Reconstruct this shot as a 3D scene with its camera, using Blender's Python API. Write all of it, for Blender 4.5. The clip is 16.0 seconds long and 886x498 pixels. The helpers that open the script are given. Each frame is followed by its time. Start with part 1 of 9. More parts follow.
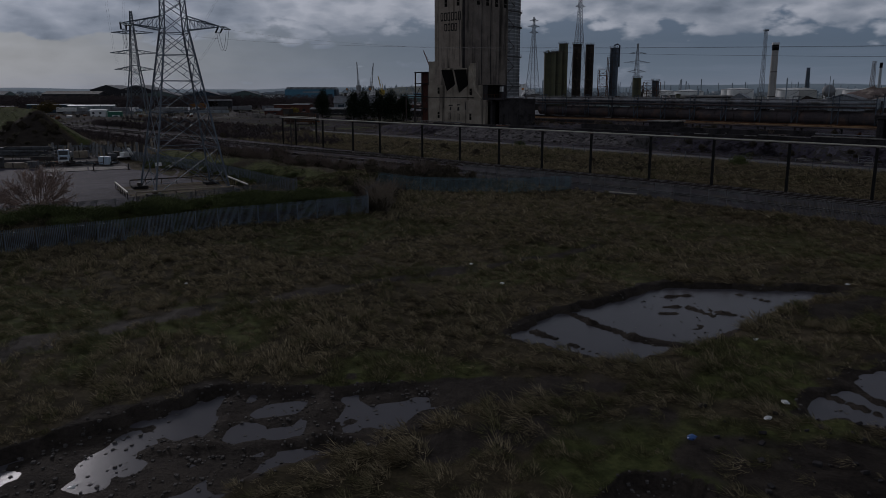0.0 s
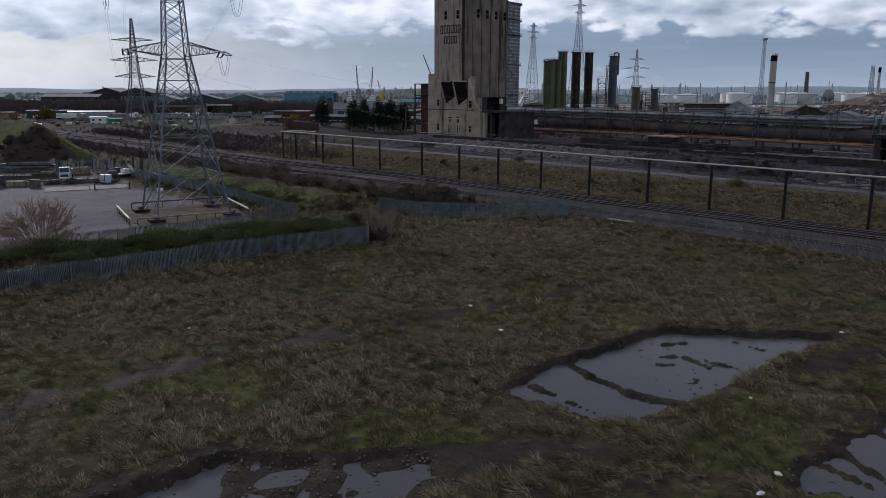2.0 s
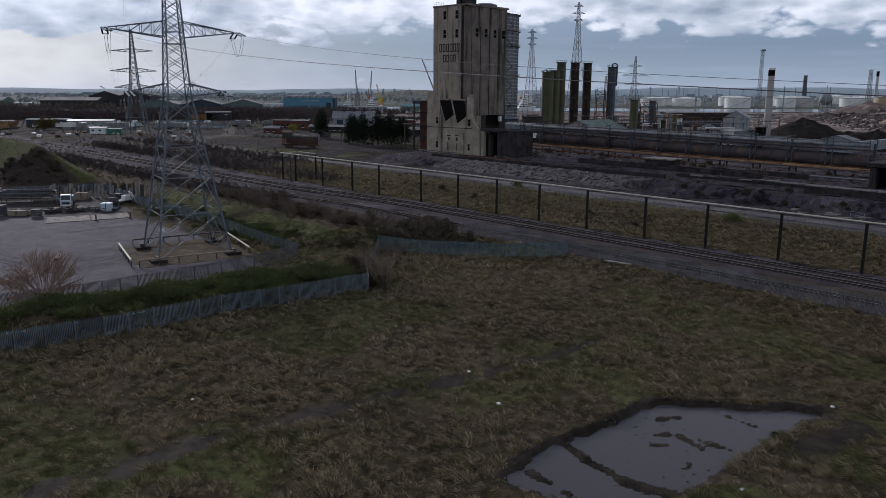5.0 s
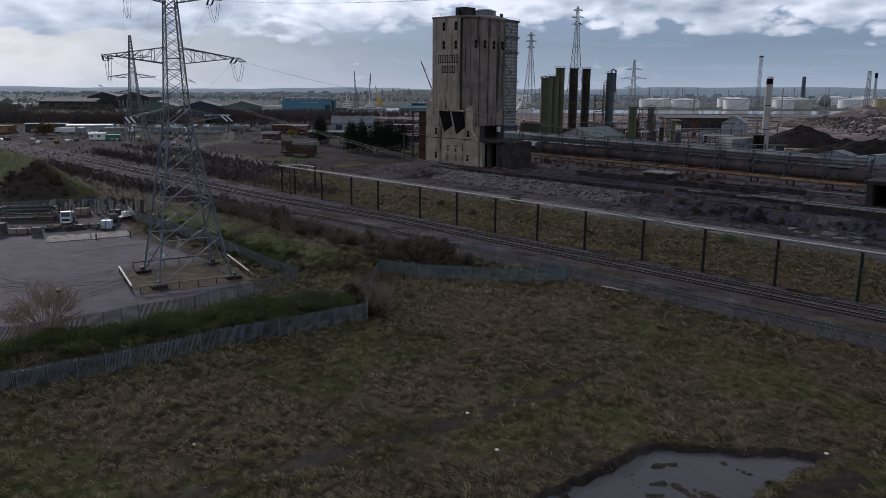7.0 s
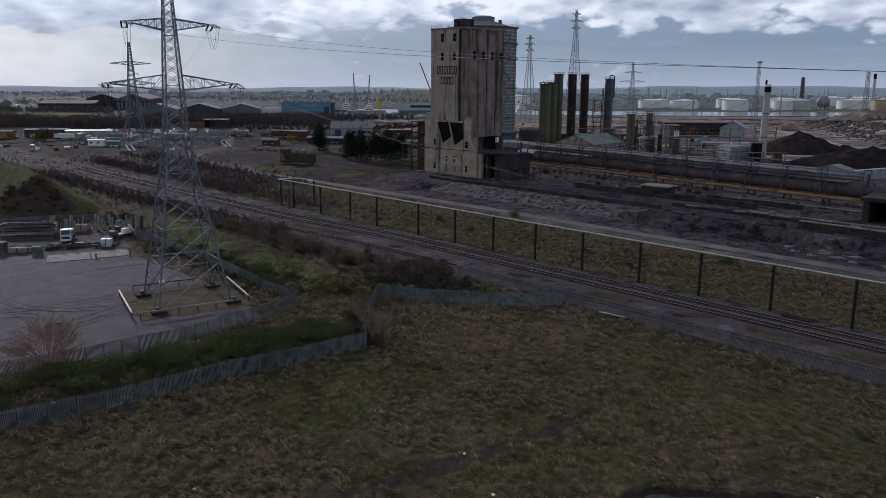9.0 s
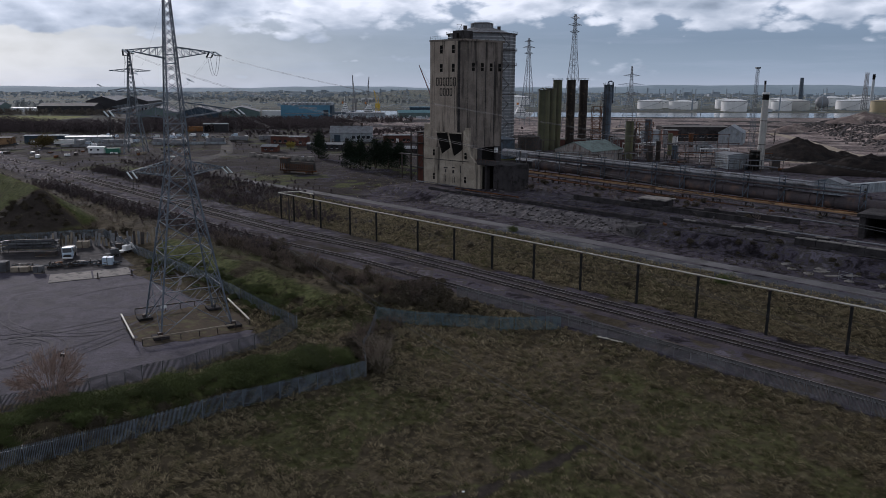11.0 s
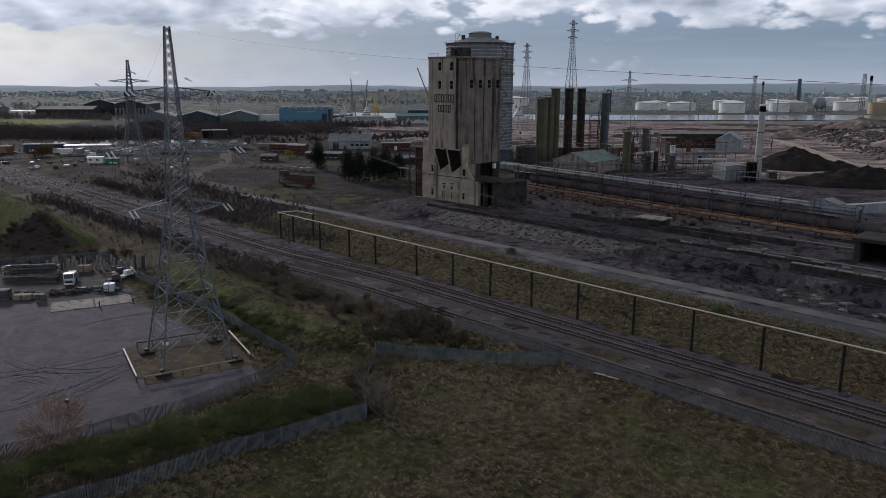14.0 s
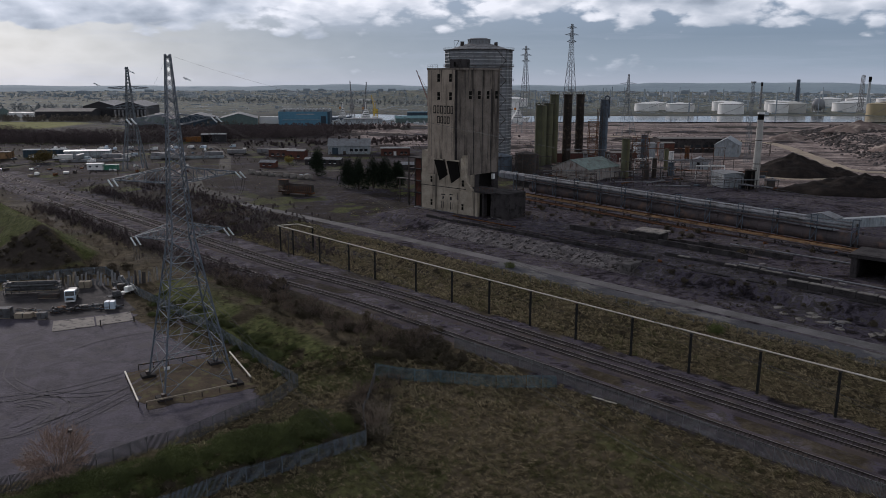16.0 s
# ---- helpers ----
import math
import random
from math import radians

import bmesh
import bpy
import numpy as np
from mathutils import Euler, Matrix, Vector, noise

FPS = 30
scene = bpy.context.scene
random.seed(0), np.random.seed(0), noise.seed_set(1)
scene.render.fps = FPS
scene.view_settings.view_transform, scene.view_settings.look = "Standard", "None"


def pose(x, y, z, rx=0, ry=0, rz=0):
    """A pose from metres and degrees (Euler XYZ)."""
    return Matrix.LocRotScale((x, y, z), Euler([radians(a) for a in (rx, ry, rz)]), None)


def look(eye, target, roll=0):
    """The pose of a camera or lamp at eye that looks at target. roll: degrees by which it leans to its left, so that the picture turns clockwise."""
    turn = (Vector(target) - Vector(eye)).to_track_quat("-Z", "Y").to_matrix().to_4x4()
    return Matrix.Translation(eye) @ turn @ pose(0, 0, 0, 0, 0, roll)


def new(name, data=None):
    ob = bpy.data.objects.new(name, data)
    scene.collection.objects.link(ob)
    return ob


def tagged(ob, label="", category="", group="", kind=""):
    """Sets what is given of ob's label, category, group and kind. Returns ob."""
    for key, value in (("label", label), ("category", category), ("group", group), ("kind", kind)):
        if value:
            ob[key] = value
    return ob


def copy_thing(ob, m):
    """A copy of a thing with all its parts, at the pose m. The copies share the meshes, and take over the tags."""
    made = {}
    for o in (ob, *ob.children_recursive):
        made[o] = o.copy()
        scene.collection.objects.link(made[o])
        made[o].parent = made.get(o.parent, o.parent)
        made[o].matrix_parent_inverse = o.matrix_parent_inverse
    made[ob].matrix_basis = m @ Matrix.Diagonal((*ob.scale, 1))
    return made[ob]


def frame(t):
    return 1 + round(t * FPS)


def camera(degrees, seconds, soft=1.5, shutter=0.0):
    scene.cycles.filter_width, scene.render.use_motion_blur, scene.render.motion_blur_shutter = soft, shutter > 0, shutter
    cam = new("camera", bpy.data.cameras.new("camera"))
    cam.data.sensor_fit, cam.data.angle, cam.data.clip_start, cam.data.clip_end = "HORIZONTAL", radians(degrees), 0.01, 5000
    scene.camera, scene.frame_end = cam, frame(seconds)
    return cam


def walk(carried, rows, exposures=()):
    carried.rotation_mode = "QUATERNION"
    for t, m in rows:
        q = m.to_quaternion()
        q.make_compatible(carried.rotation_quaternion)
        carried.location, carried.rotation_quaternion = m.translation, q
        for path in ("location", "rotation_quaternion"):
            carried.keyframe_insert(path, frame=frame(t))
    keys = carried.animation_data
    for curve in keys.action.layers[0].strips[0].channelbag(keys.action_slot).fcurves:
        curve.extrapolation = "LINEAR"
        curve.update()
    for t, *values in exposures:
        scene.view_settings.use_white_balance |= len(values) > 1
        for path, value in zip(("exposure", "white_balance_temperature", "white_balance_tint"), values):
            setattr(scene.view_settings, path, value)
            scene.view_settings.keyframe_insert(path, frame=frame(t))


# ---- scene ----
cam = camera(60.29, 16.0, soft=0.5)
KELVIN, TINT = 5740, 19
ROWS = [
    (0, -0.000, -1.232, 17.730, 78.230, -0.000, 0.001),
    (0.5, -0.031, -1.202, 18.752, 78.264, -0.056, -0.016),
    (1, -0.038, -1.221, 19.835, 78.280, -0.098, -0.024),
    (1.5, -0.067, -1.217, 20.962, 78.281, -0.141, -0.036),
    (2, -0.095, -1.255, 22.097, 78.281, -0.175, -0.045),
    (2.5, -0.138, -1.274, 23.279, 78.288, -0.211, -0.068),
    (3, -0.152, -1.277, 24.469, 78.271, -0.237, -0.088),
    (3.5, -0.134, -1.246, 25.674, 78.263, -0.236, -0.096),
    (4, -0.139, -1.217, 26.893, 78.245, -0.246, -0.124),
    (4.5, -0.161, -1.176, 28.141, 78.236, -0.258, -0.131),
    (5, -0.163, -1.135, 29.355, 78.210, -0.276, -0.132),
    (7.5, -0.224, -0.854, 35.345, 78.055, -0.371, -0.225),
    (8, -0.142, -0.790, 36.553, 78.028, -0.362, -0.236),
    (8.5, -0.080, -0.816, 37.796, 77.986, -0.348, -0.258),
    (9, 0.002, -0.848, 39.002, 77.960, -0.330, -0.270),
    (11.5, 0.051, -1.140, 45.057, 77.821, -0.205, -0.352),
    (12, 0.053, -1.119, 46.241, 77.795, -0.188, -0.374),
    (12.5, 0.084, -1.126, 47.458, 77.769, -0.180, -0.383),
    (13, 0.005, -1.157, 48.662, 77.735, -0.167, -0.414),
    (13.5, 0.017, -1.199, 49.865, 77.709, -0.172, -0.432),
    (14, 0.006, -1.221, 51.081, 77.683, -0.155, -0.455),
    (14.5, 0.024, -1.238, 52.304, 77.648, -0.147, -0.466),
    (15, 0.047, -1.240, 53.509, 77.623, -0.140, -0.484),
    (15.5, 0.041, -1.297, 54.768, 77.589, -0.134, -0.503),
    (16, 0.012, -1.249, 55.953, 77.571, -0.120, -0.525),
]
walk(cam, [(t, pose(x, y, z, rx, ry, rz)) for t, x, y, z, rx, ry, rz in ROWS],
     [(0.0, -1.4, KELVIN, TINT), (0.5, -0.5, KELVIN, TINT), (1.0, -0.04, KELVIN, TINT), (1.3, 0.0, KELVIN, TINT), (9.0, 0.0, KELVIN, TINT), (12.0, 0.0, KELVIN + 80, TINT), (16.0, 0.0, KELVIN + 280, TINT)])
PLAN_Y = 1.160                     # metres per plan unit along y, stretched to fit the camera's view; x is 1

# ---- sky and sun ----
SUN_AZ, SUN_EL = -31.5, 17.0      # degrees: azimuth from straight ahead (left is minus), elevation
SUN = Vector((math.sin(radians(SUN_AZ)) * math.cos(radians(SUN_EL)), math.cos(radians(SUN_AZ)) * math.cos(radians(SUN_EL)), math.sin(radians(SUN_EL))))


class Nodes:
    """Short hand for building a node tree."""

    def __init__(self, tree):
        self.tree = tree
        tree.nodes.clear()

    def add(self, kind, inputs=None, **props):
        n = self.tree.nodes.new(kind)
        if "operation" in props:
            n.operation = props["operation"]
        if "use_clamp" in props:
            n.use_clamp = props["use_clamp"]
        if "data_type" in props:
            n.data_type = props["data_type"]
        if "blend_type" in props:
            n.blend_type = props["blend_type"]
        if "interpolation_type" in props:
            n.interpolation_type = props["interpolation_type"]
        for k, v in (inputs or {}).items():
            s = n.inputs[k]
            if isinstance(v, bpy.types.NodeSocket):
                self.tree.links.new(v, s)
            else:
                s.default_value = v
        return n

    def math(self, op, a, b=0.0, c=0.0, clamp=False):
        return self.add("ShaderNodeMath", {0: a, 1: b, 2: c}, operation=op, use_clamp=clamp).outputs[0]

    def vmath(self, op, a, b=(0, 0, 0)):
        n = self.add("ShaderNodeVectorMath", {0: a, 1: b}, operation=op)
        return n.outputs["Value"] if op in ("DOT_PRODUCT", "LENGTH") else n.outputs[0]

    def mix(self, f, a, b, blend="MIX"):
        n = self.add("ShaderNodeMix", data_type="RGBA", blend_type=blend)
        for s, v in ((n.inputs[0], f), (n.inputs[6], a), (n.inputs[7], b)):
            if isinstance(v, bpy.types.NodeSocket):
                self.tree.links.new(v, s)
            else:
                s.default_value = v
        return n.outputs[2]

    def noise(self, vec, scale, detail=4.0, rough=0.55, dist=0.0):
        return self.add("ShaderNodeTexNoise", {"Vector": vec, "Scale": scale, "Detail": detail, "Roughness": rough, "Distortion": dist}).outputs["Fac"]

    def ramp(self, fac, stops, interp="LINEAR"):
        n = self.add("ShaderNodeValToRGB", {"Fac": fac})
        e = n.color_ramp.elements
        n.color_ramp.interpolation = interp
        while len(e) < len(stops):
            e.new(0.5)
        for el, (p, c) in zip(e, stops):
            el.position = p
            el.color = (c, c, c, 1) if isinstance(c, (int, float)) else (*c, 1)
        return n.outputs["Color"]

    def step(self, v, lo, hi):
        return self.add("ShaderNodeMapRange", {"Value": v, "From Min": lo, "From Max": hi}, interpolation_type="SMOOTHSTEP").outputs[0]


world = bpy.data.worlds.new("sky")
scene.world = world
world.use_nodes = True
N = Nodes(world.node_tree)
way = N.vmath("NORMALIZE", N.add("ShaderNodeTexCoord").outputs["Generated"])
sep = N.add("ShaderNodeSeparateXYZ", {0: way})
up = N.math("MAXIMUM", sep.outputs[2], 0.0)
# heaps of cloud, wider than tall: a broad layer broken into puffs
broad = N.noise(N.vmath("ADD", N.vmath("MULTIPLY", way, (3.6, 3.6, 13.0)), (3.3, 7.1, 1.9)), 1.0, 2.0, 0.5, 0.2)
puff = N.vmath("ADD", N.vmath("MULTIPLY", way, (13.0, 13.0, 31.0)), (1.3, 4.7, 8.2))


def thick(at_):
    """How thick the cloud is: the broad layer, heaps on it, and round lumps on the heaps."""
    warp = N.vmath("ADD", at_, N.vmath("MULTIPLY", N.add("ShaderNodeTexNoise", {"Vector": at_, "Scale": 2.2, "Detail": 3.0}).outputs["Color"], (0.5, 0.5, 0.5)))
    lump = N.add("ShaderNodeTexVoronoi", {"Vector": warp, "Scale": 2.1}).outputs["Distance"]
    heap_ = N.math("ADD", N.math("MULTIPLY", broad, 0.45), N.math("MULTIPLY", N.noise(at_, 1.0, 5.0, 0.5, 0.1), 0.55))
    return N.math("ADD", heap_, N.math("MULTIPLY", N.math("SUBTRACT", 0.42, lump), 0.15))


dens = thick(puff)
above = thick(N.vmath("ADD", puff, (-0.10, 0.0, 0.24)))
wisps = N.noise(N.vmath("MULTIPLY", way, (4.0, 4.0, 42.0)), 1.0, 6.0, 0.6)
sky = N.add("ShaderNodeTexSky")
sky.sky_type, sky.sun_disc, sky.sun_elevation, sky.sun_rotation = "NISHITA", False, radians(SUN_EL), radians(SUN_AZ)
sky.dust_density = 2.5
clear = N.mix(1.0, sky.outputs[0], (0.030, 0.036, 0.044, 1), "MULTIPLY")
# the band under the cloud base: slate blue, lighter at the very horizon
band = N.ramp(up, [(0.0, (0.46, 0.52, 0.57)), (0.02, (0.345, 0.43, 0.485)), (0.055, (0.25, 0.33, 0.395)), (0.10, (0.29, 0.375, 0.46)), (0.2, (0.28, 0.36, 0.45))])
clear = N.mix(0.8, clear, band)
shade = N.math("ADD", N.math("MULTIPLY", N.math("SUBTRACT", dens, above), 3.6), N.math("MULTIPLY", N.math("SUBTRACT", 0.57, dens), 3.0))
lit = N.ramp(N.math("ADD", shade, 0.36, clamp=True), [(0.0, (0.28, 0.33, 0.365)), (0.30, (0.42, 0.475, 0.505)), (0.62, (0.59, 0.635, 0.645)), (1.0, (0.86, 0.885, 0.86))])
# cloud overhead, out of view, darkened to dim the ground and pools
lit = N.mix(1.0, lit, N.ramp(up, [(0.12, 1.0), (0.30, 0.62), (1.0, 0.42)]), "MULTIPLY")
rise = N.add("ShaderNodeMapRange", {"Value": up, "From Min": 0.048, "From Max": 0.098, "To Min": -0.14, "To Max": 0.19}).outputs[0]
amount = N.step(N.math("ADD", dens, rise), 0.46, 0.54)
low = N.math("MULTIPLY", N.step(wisps, 0.50, 0.68), 0.22)
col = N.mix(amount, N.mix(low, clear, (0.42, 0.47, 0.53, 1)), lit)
# the hidden sun brightens the cloud round it
near = N.math("MAXIMUM", N.vmath("DOT_PRODUCT", way, tuple(SUN)), 0.0)
glow = N.math("ADD", N.math("MULTIPLY", N.math("POWER", near, 60.0), 0.50), N.math("MULTIPLY", N.math("POWER", near, 9.0), 0.12))
glow = N.math("MULTIPLY", glow, N.add("ShaderNodeMapRange", {"Value": dens, "From Min": 0.38, "From Max": 0.66, "To Min": 1.5, "To Max": 0.35}).outputs[0])
col = N.mix(1.0, col, N.add("ShaderNodeCombineColor", {0: glow, 1: N.math("MULTIPLY", glow, 0.99), 2: N.math("MULTIPLY", glow, 0.95)}).outputs[0], "ADD")
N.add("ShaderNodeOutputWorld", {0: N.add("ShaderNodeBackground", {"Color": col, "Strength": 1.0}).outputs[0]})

sun = new("sun", bpy.data.lights.new("sun", "SUN"))
sun.data.energy, sun.data.angle, sun.data.color = 1.75, radians(7), (1.0, 0.92, 0.80)
sun.matrix_basis = look(SUN * 500, (0, 0, 0))

# ---- materials ----
def mat(name, a, b, scale=1.0, rough=0.85, metal=0.0, bump=0.3, fine=None, stain=None, stain_scale=0.15, streaks=0.0, coords="Object", spec=0.4, each=0.0, swirl=0.0):
    """A worn surface: colours a and b mixed by a broad and a fine noise, a stain colour in patches or in upright streaks, and relief."""
    m = bpy.data.materials.new(name)
    m.use_nodes = True
    if rough >= 0.8:
        spec = min(spec, 0.10)
    n = Nodes(m.node_tree)
    p = n.add("ShaderNodeTexCoord").outputs[coords] if coords == "Object" else n.add("ShaderNodeNewGeometry").outputs["Position"]
    n1 = n.noise(p, scale * 0.35, 5.0, 0.6, swirl * 2)
    n2 = n.noise(p, (fine or scale * 6.0), 4.0, 0.65, swirl)
    f = n.step(n.math("ADD", n.math("MULTIPLY", n1, 0.6), n.math("MULTIPLY", n2, 0.4)), 0.36, 0.64)
    c = n.mix(f, (*a, 1), (*b, 1))
    if stain:
        q = n.vmath("MULTIPLY", p, (1, 1, 0.07)) if streaks else p
        s = n.step(n.noise(q, stain_scale, 6.0, 0.62, swirl * 1.5), 0.50, 0.66)
        if streaks:
            s = n.math("MULTIPLY", s, streaks)
        c = n.mix(s, c, (*stain, 1))
    if each:
        o = n.add("ShaderNodeObjectInfo").outputs["Random"]
        c = n.mix(1.0, c, n.ramp(o, [(0, 1 - each), (1, 1 + each * 0.5)]), "MULTIPLY")
    bs = n.add("ShaderNodeBsdfPrincipled", {"Base Color": c, "Roughness": n.math("ADD", rough - 0.08, n.math("MULTIPLY", n2, 0.16), clamp=True), "Metallic": metal, "Specular IOR Level": spec})
    if bump:
        bn = n.add("ShaderNodeBump", {"Strength": bump, "Distance": 0.3 / max(scale, 0.2) * 0.3, "Height": n2})
        n.tree.links.new(bn.outputs[0], bs.inputs["Normal"])
    n.add("ShaderNodeOutputMaterial", {0: bs.outputs[0]})
    return m


def sheet_mat(name, a, b, pitch=0.3, rough=0.85, metal=0.0, rust=None, amount=0.5, axis=0):
    """Corrugated sheeting: ribs of real pitch as relief, weathered colour, rust in patches."""
    m = bpy.data.materials.new(name)
    m.use_nodes = True
    n = Nodes(m.node_tree)
    p = n.add("ShaderNodeTexCoord").outputs["Object"]
    xyz = n.add("ShaderNodeSeparateXYZ", {0: p})
    rib = n.math("SINE", n.math("MULTIPLY", xyz.outputs[axis], 2 * math.pi / pitch))
    n1 = n.noise(p, 0.25, 6.0, 0.65)
    n2 = n.noise(n.vmath("MULTIPLY", p, (1, 1, 0.15)), 2.5, 4.0, 0.6)
    c = n.mix(n.step(n.math("ADD", n.math("MULTIPLY", n1, 0.5), n.math("MULTIPLY", n2, 0.5)), 0.38, 0.62), (*a, 1), (*b, 1))
    if rust:
        c = n.mix(n.math("MULTIPLY", n.step(n.noise(n.vmath("MULTIPLY", p, (1, 1, 0.3)), 0.5, 7.0, 0.7), 0.5, 0.62), amount), c, (*rust, 1))
    bs = n.add("ShaderNodeBsdfPrincipled", {"Base Color": c, "Roughness": rough, "Metallic": metal})
    bn = n.add("ShaderNodeBump", {"Strength": 0.6, "Distance": pitch * 0.15, "Height": rib})
    n.tree.links.new(bn.outputs[0], bs.inputs["Normal"])
    n.add("ShaderNodeOutputMaterial", {0: bs.outputs[0]})
    return m


# tower sides: their shade is put into a darker base; the streaks are stains
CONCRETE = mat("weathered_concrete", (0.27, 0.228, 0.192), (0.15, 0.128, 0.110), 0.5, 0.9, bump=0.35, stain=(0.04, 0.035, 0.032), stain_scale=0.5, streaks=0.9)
# same concrete for the tower's front, brighter light put into its colour
CONC_FRONT = mat("front_lit_concrete", (0.44, 0.365, 0.295), (0.29, 0.24, 0.195), 0.5, 0.9, bump=0.35, stain=(0.06, 0.052, 0.044), stain_scale=0.45, streaks=0.85)
CONC_PALE = mat("pale_concrete", (0.48, 0.41, 0.325), (0.26, 0.22, 0.172), 0.6, 0.9, bump=0.35, stain=(0.05, 0.043, 0.037), stain_scale=0.35, streaks=0.8)
CONC_DARK = mat("sooty_concrete", (0.074, 0.066, 0.066), (0.030, 0.027, 0.028), 0.5, 0.92, bump=0.4, stain=(0.025, 0.023, 0.022), stain_scale=0.35)
SLAB = mat("concrete_slab", (0.30, 0.27, 0.24), (0.20, 0.18, 0.165), 0.8, 0.85, bump=0.2, stain=(0.08, 0.075, 0.07), stain_scale=0.6)
# black for soot and black paint, and for shade painted into openings
SOOT_SHADE = mat("black_soot_shade", (0.007, 0.0065, 0.006), (0.014, 0.0125, 0.0115), 0.6, 0.95, bump=0.3)
LETTER = mat("black_lettering", (0.020, 0.019, 0.018), (0.05, 0.047, 0.043), 2.0, 0.9, bump=0.2)
GALV = mat("galvanised_steel", (0.15, 0.175, 0.21), (0.08, 0.096, 0.118), 1.5, 0.6, metal=0.15, bump=0.1, spec=0.5)
GALV_FAR = mat("dull_galvanised_steel", (0.17, 0.19, 0.21), (0.11, 0.125, 0.14), 1.0, 0.7, metal=0.1, bump=0)
STEEL_DARK = mat("dark_painted_steel", (0.035, 0.034, 0.033), (0.06, 0.05, 0.045), 1.0, 0.7, bump=0.15, stain=(0.10, 0.05, 0.03), stain_scale=1.2)
YARD_GREY = mat("dull_yard_steel", (0.15, 0.152, 0.158), (0.075, 0.075, 0.08), 0.8, 0.8, bump=0.15, stain=(0.05, 0.042, 0.038), stain_scale=0.8)
STEEL_GREY = mat("grey_painted_steel", (0.26, 0.26, 0.265), (0.15, 0.15, 0.155), 0.6, 0.6, bump=0.15, stain=(0.07, 0.055, 0.05), stain_scale=0.5)
RUST = mat("rusty_steel", (0.17, 0.075, 0.035), (0.08, 0.038, 0.022), 1.0, 0.9, bump=0.4, stain=(0.03, 0.022, 0.018), stain_scale=0.4)
RUST_ORANGE = mat("orange_rusty_pipe", (0.34, 0.215, 0.115), (0.17, 0.10, 0.055), 0.8, 0.9, bump=0.3, stain=(0.07, 0.045, 0.03), stain_scale=0.3)
PIPE_GREY = mat("lagged_grey_pipe", (0.27, 0.27, 0.285), (0.16, 0.16, 0.17), 0.4, 0.6, metal=0.1, bump=0.2, stain=(0.09, 0.08, 0.075), stain_scale=0.25)
PIPE_DARK = mat("dark_brown_pipe", (0.096, 0.075, 0.076), (0.050, 0.041, 0.043), 0.4, 0.75, bump=0.25, stain=(0.14, 0.09, 0.07), stain_scale=0.3)
PIPE_WHITE = mat("pale_lagged_pipe", (0.66, 0.61, 0.51), (0.50, 0.46, 0.38), 1.2, 0.6, bump=0.1)
OLIVE = mat("olive_green_steel", (0.12, 0.12, 0.065), (0.065, 0.067, 0.042), 0.4, 0.75, bump=0.15, stain=(0.12, 0.11, 0.05), stain_scale=0.3, streaks=0.8)
BLUE_STEEL = mat("blue_grey_steel", (0.10, 0.13, 0.165), (0.065, 0.085, 0.11), 0.4, 0.65, bump=0.15, stain=(0.05, 0.05, 0.055), stain_scale=0.4)
BROWN_STACK = mat("sooty_brown_steel", (0.050, 0.040, 0.034), (0.028, 0.024, 0.022), 0.5, 0.8, bump=0.2, stain=(0.10, 0.075, 0.055), stain_scale=0.3)
HOLDER = mat("faded_grey_holder_steel", (0.26, 0.268, 0.28), (0.18, 0.187, 0.20), 0.25, 0.6, bump=0.1, stain=(0.15, 0.145, 0.14), stain_scale=0.12, streaks=0.6)
WHITE = mat("white_paint", (0.83, 0.82, 0.80), (0.70, 0.69, 0.67), 0.2, 0.5, bump=0.0)
TANK_YELLOW = mat("buff_tank_paint", (0.42, 0.34, 0.20), (0.34, 0.27, 0.16), 0.1, 0.6, bump=0.0)
BRICK = mat("red_brickwork", (0.15, 0.062, 0.046), (0.085, 0.042, 0.034), 1.2, 0.9, bump=0.4, stain=(0.08, 0.05, 0.045), stain_scale=0.4)
PINK = mat("faded_red_cladding", (0.14, 0.065, 0.055), (0.09, 0.048, 0.042), 0.5, 0.8, bump=0.2)
CLAD_BLUE = sheet_mat("blue_cladding", (0.115, 0.27, 0.37), (0.085, 0.21, 0.30), 1.2)
CLAD_NAVY = sheet_mat("navy_cladding", (0.04, 0.065, 0.09), (0.03, 0.05, 0.07), 1.0)
CLAD_BLACK = sheet_mat("black_cladding", (0.028, 0.028, 0.032), (0.045, 0.043, 0.045), 1.0)
CLAD_GREY = sheet_mat("pale_grey_cladding", (0.38, 0.41, 0.43), (0.24, 0.265, 0.285), 0.6, rust=(0.14, 0.12, 0.105), amount=0.5)
CLAD_GREEN = sheet_mat("grey_green_cladding", (0.13, 0.18, 0.17), (0.09, 0.13, 0.125), 0.8)
ROOF_GREY = sheet_mat("grey_sheet_roof", (0.27, 0.28, 0.295), (0.165, 0.17, 0.18), 0.6, rust=(0.12, 0.10, 0.09), amount=0.5)
ROOF_GREEN = sheet_mat("green_grey_sheet_roof", (0.24, 0.30, 0.27), (0.15, 0.19, 0.175), 0.5, rust=(0.09, 0.075, 0.06), amount=0.6)
ROOF_BROWN = sheet_mat("brown_sheet_roof", (0.20, 0.18, 0.165), (0.14, 0.13, 0.12), 0.6)
GLASS = mat("dark_glazing", (0.02, 0.024, 0.028), (0.03, 0.034, 0.04), 1.0, 0.12, bump=0.0, spec=0.6)
INSUL = mat("pale_glass_insulator", (0.62, 0.66, 0.66), (0.50, 0.55, 0.56), 3.0, 0.2, bump=0.0, spec=0.7)
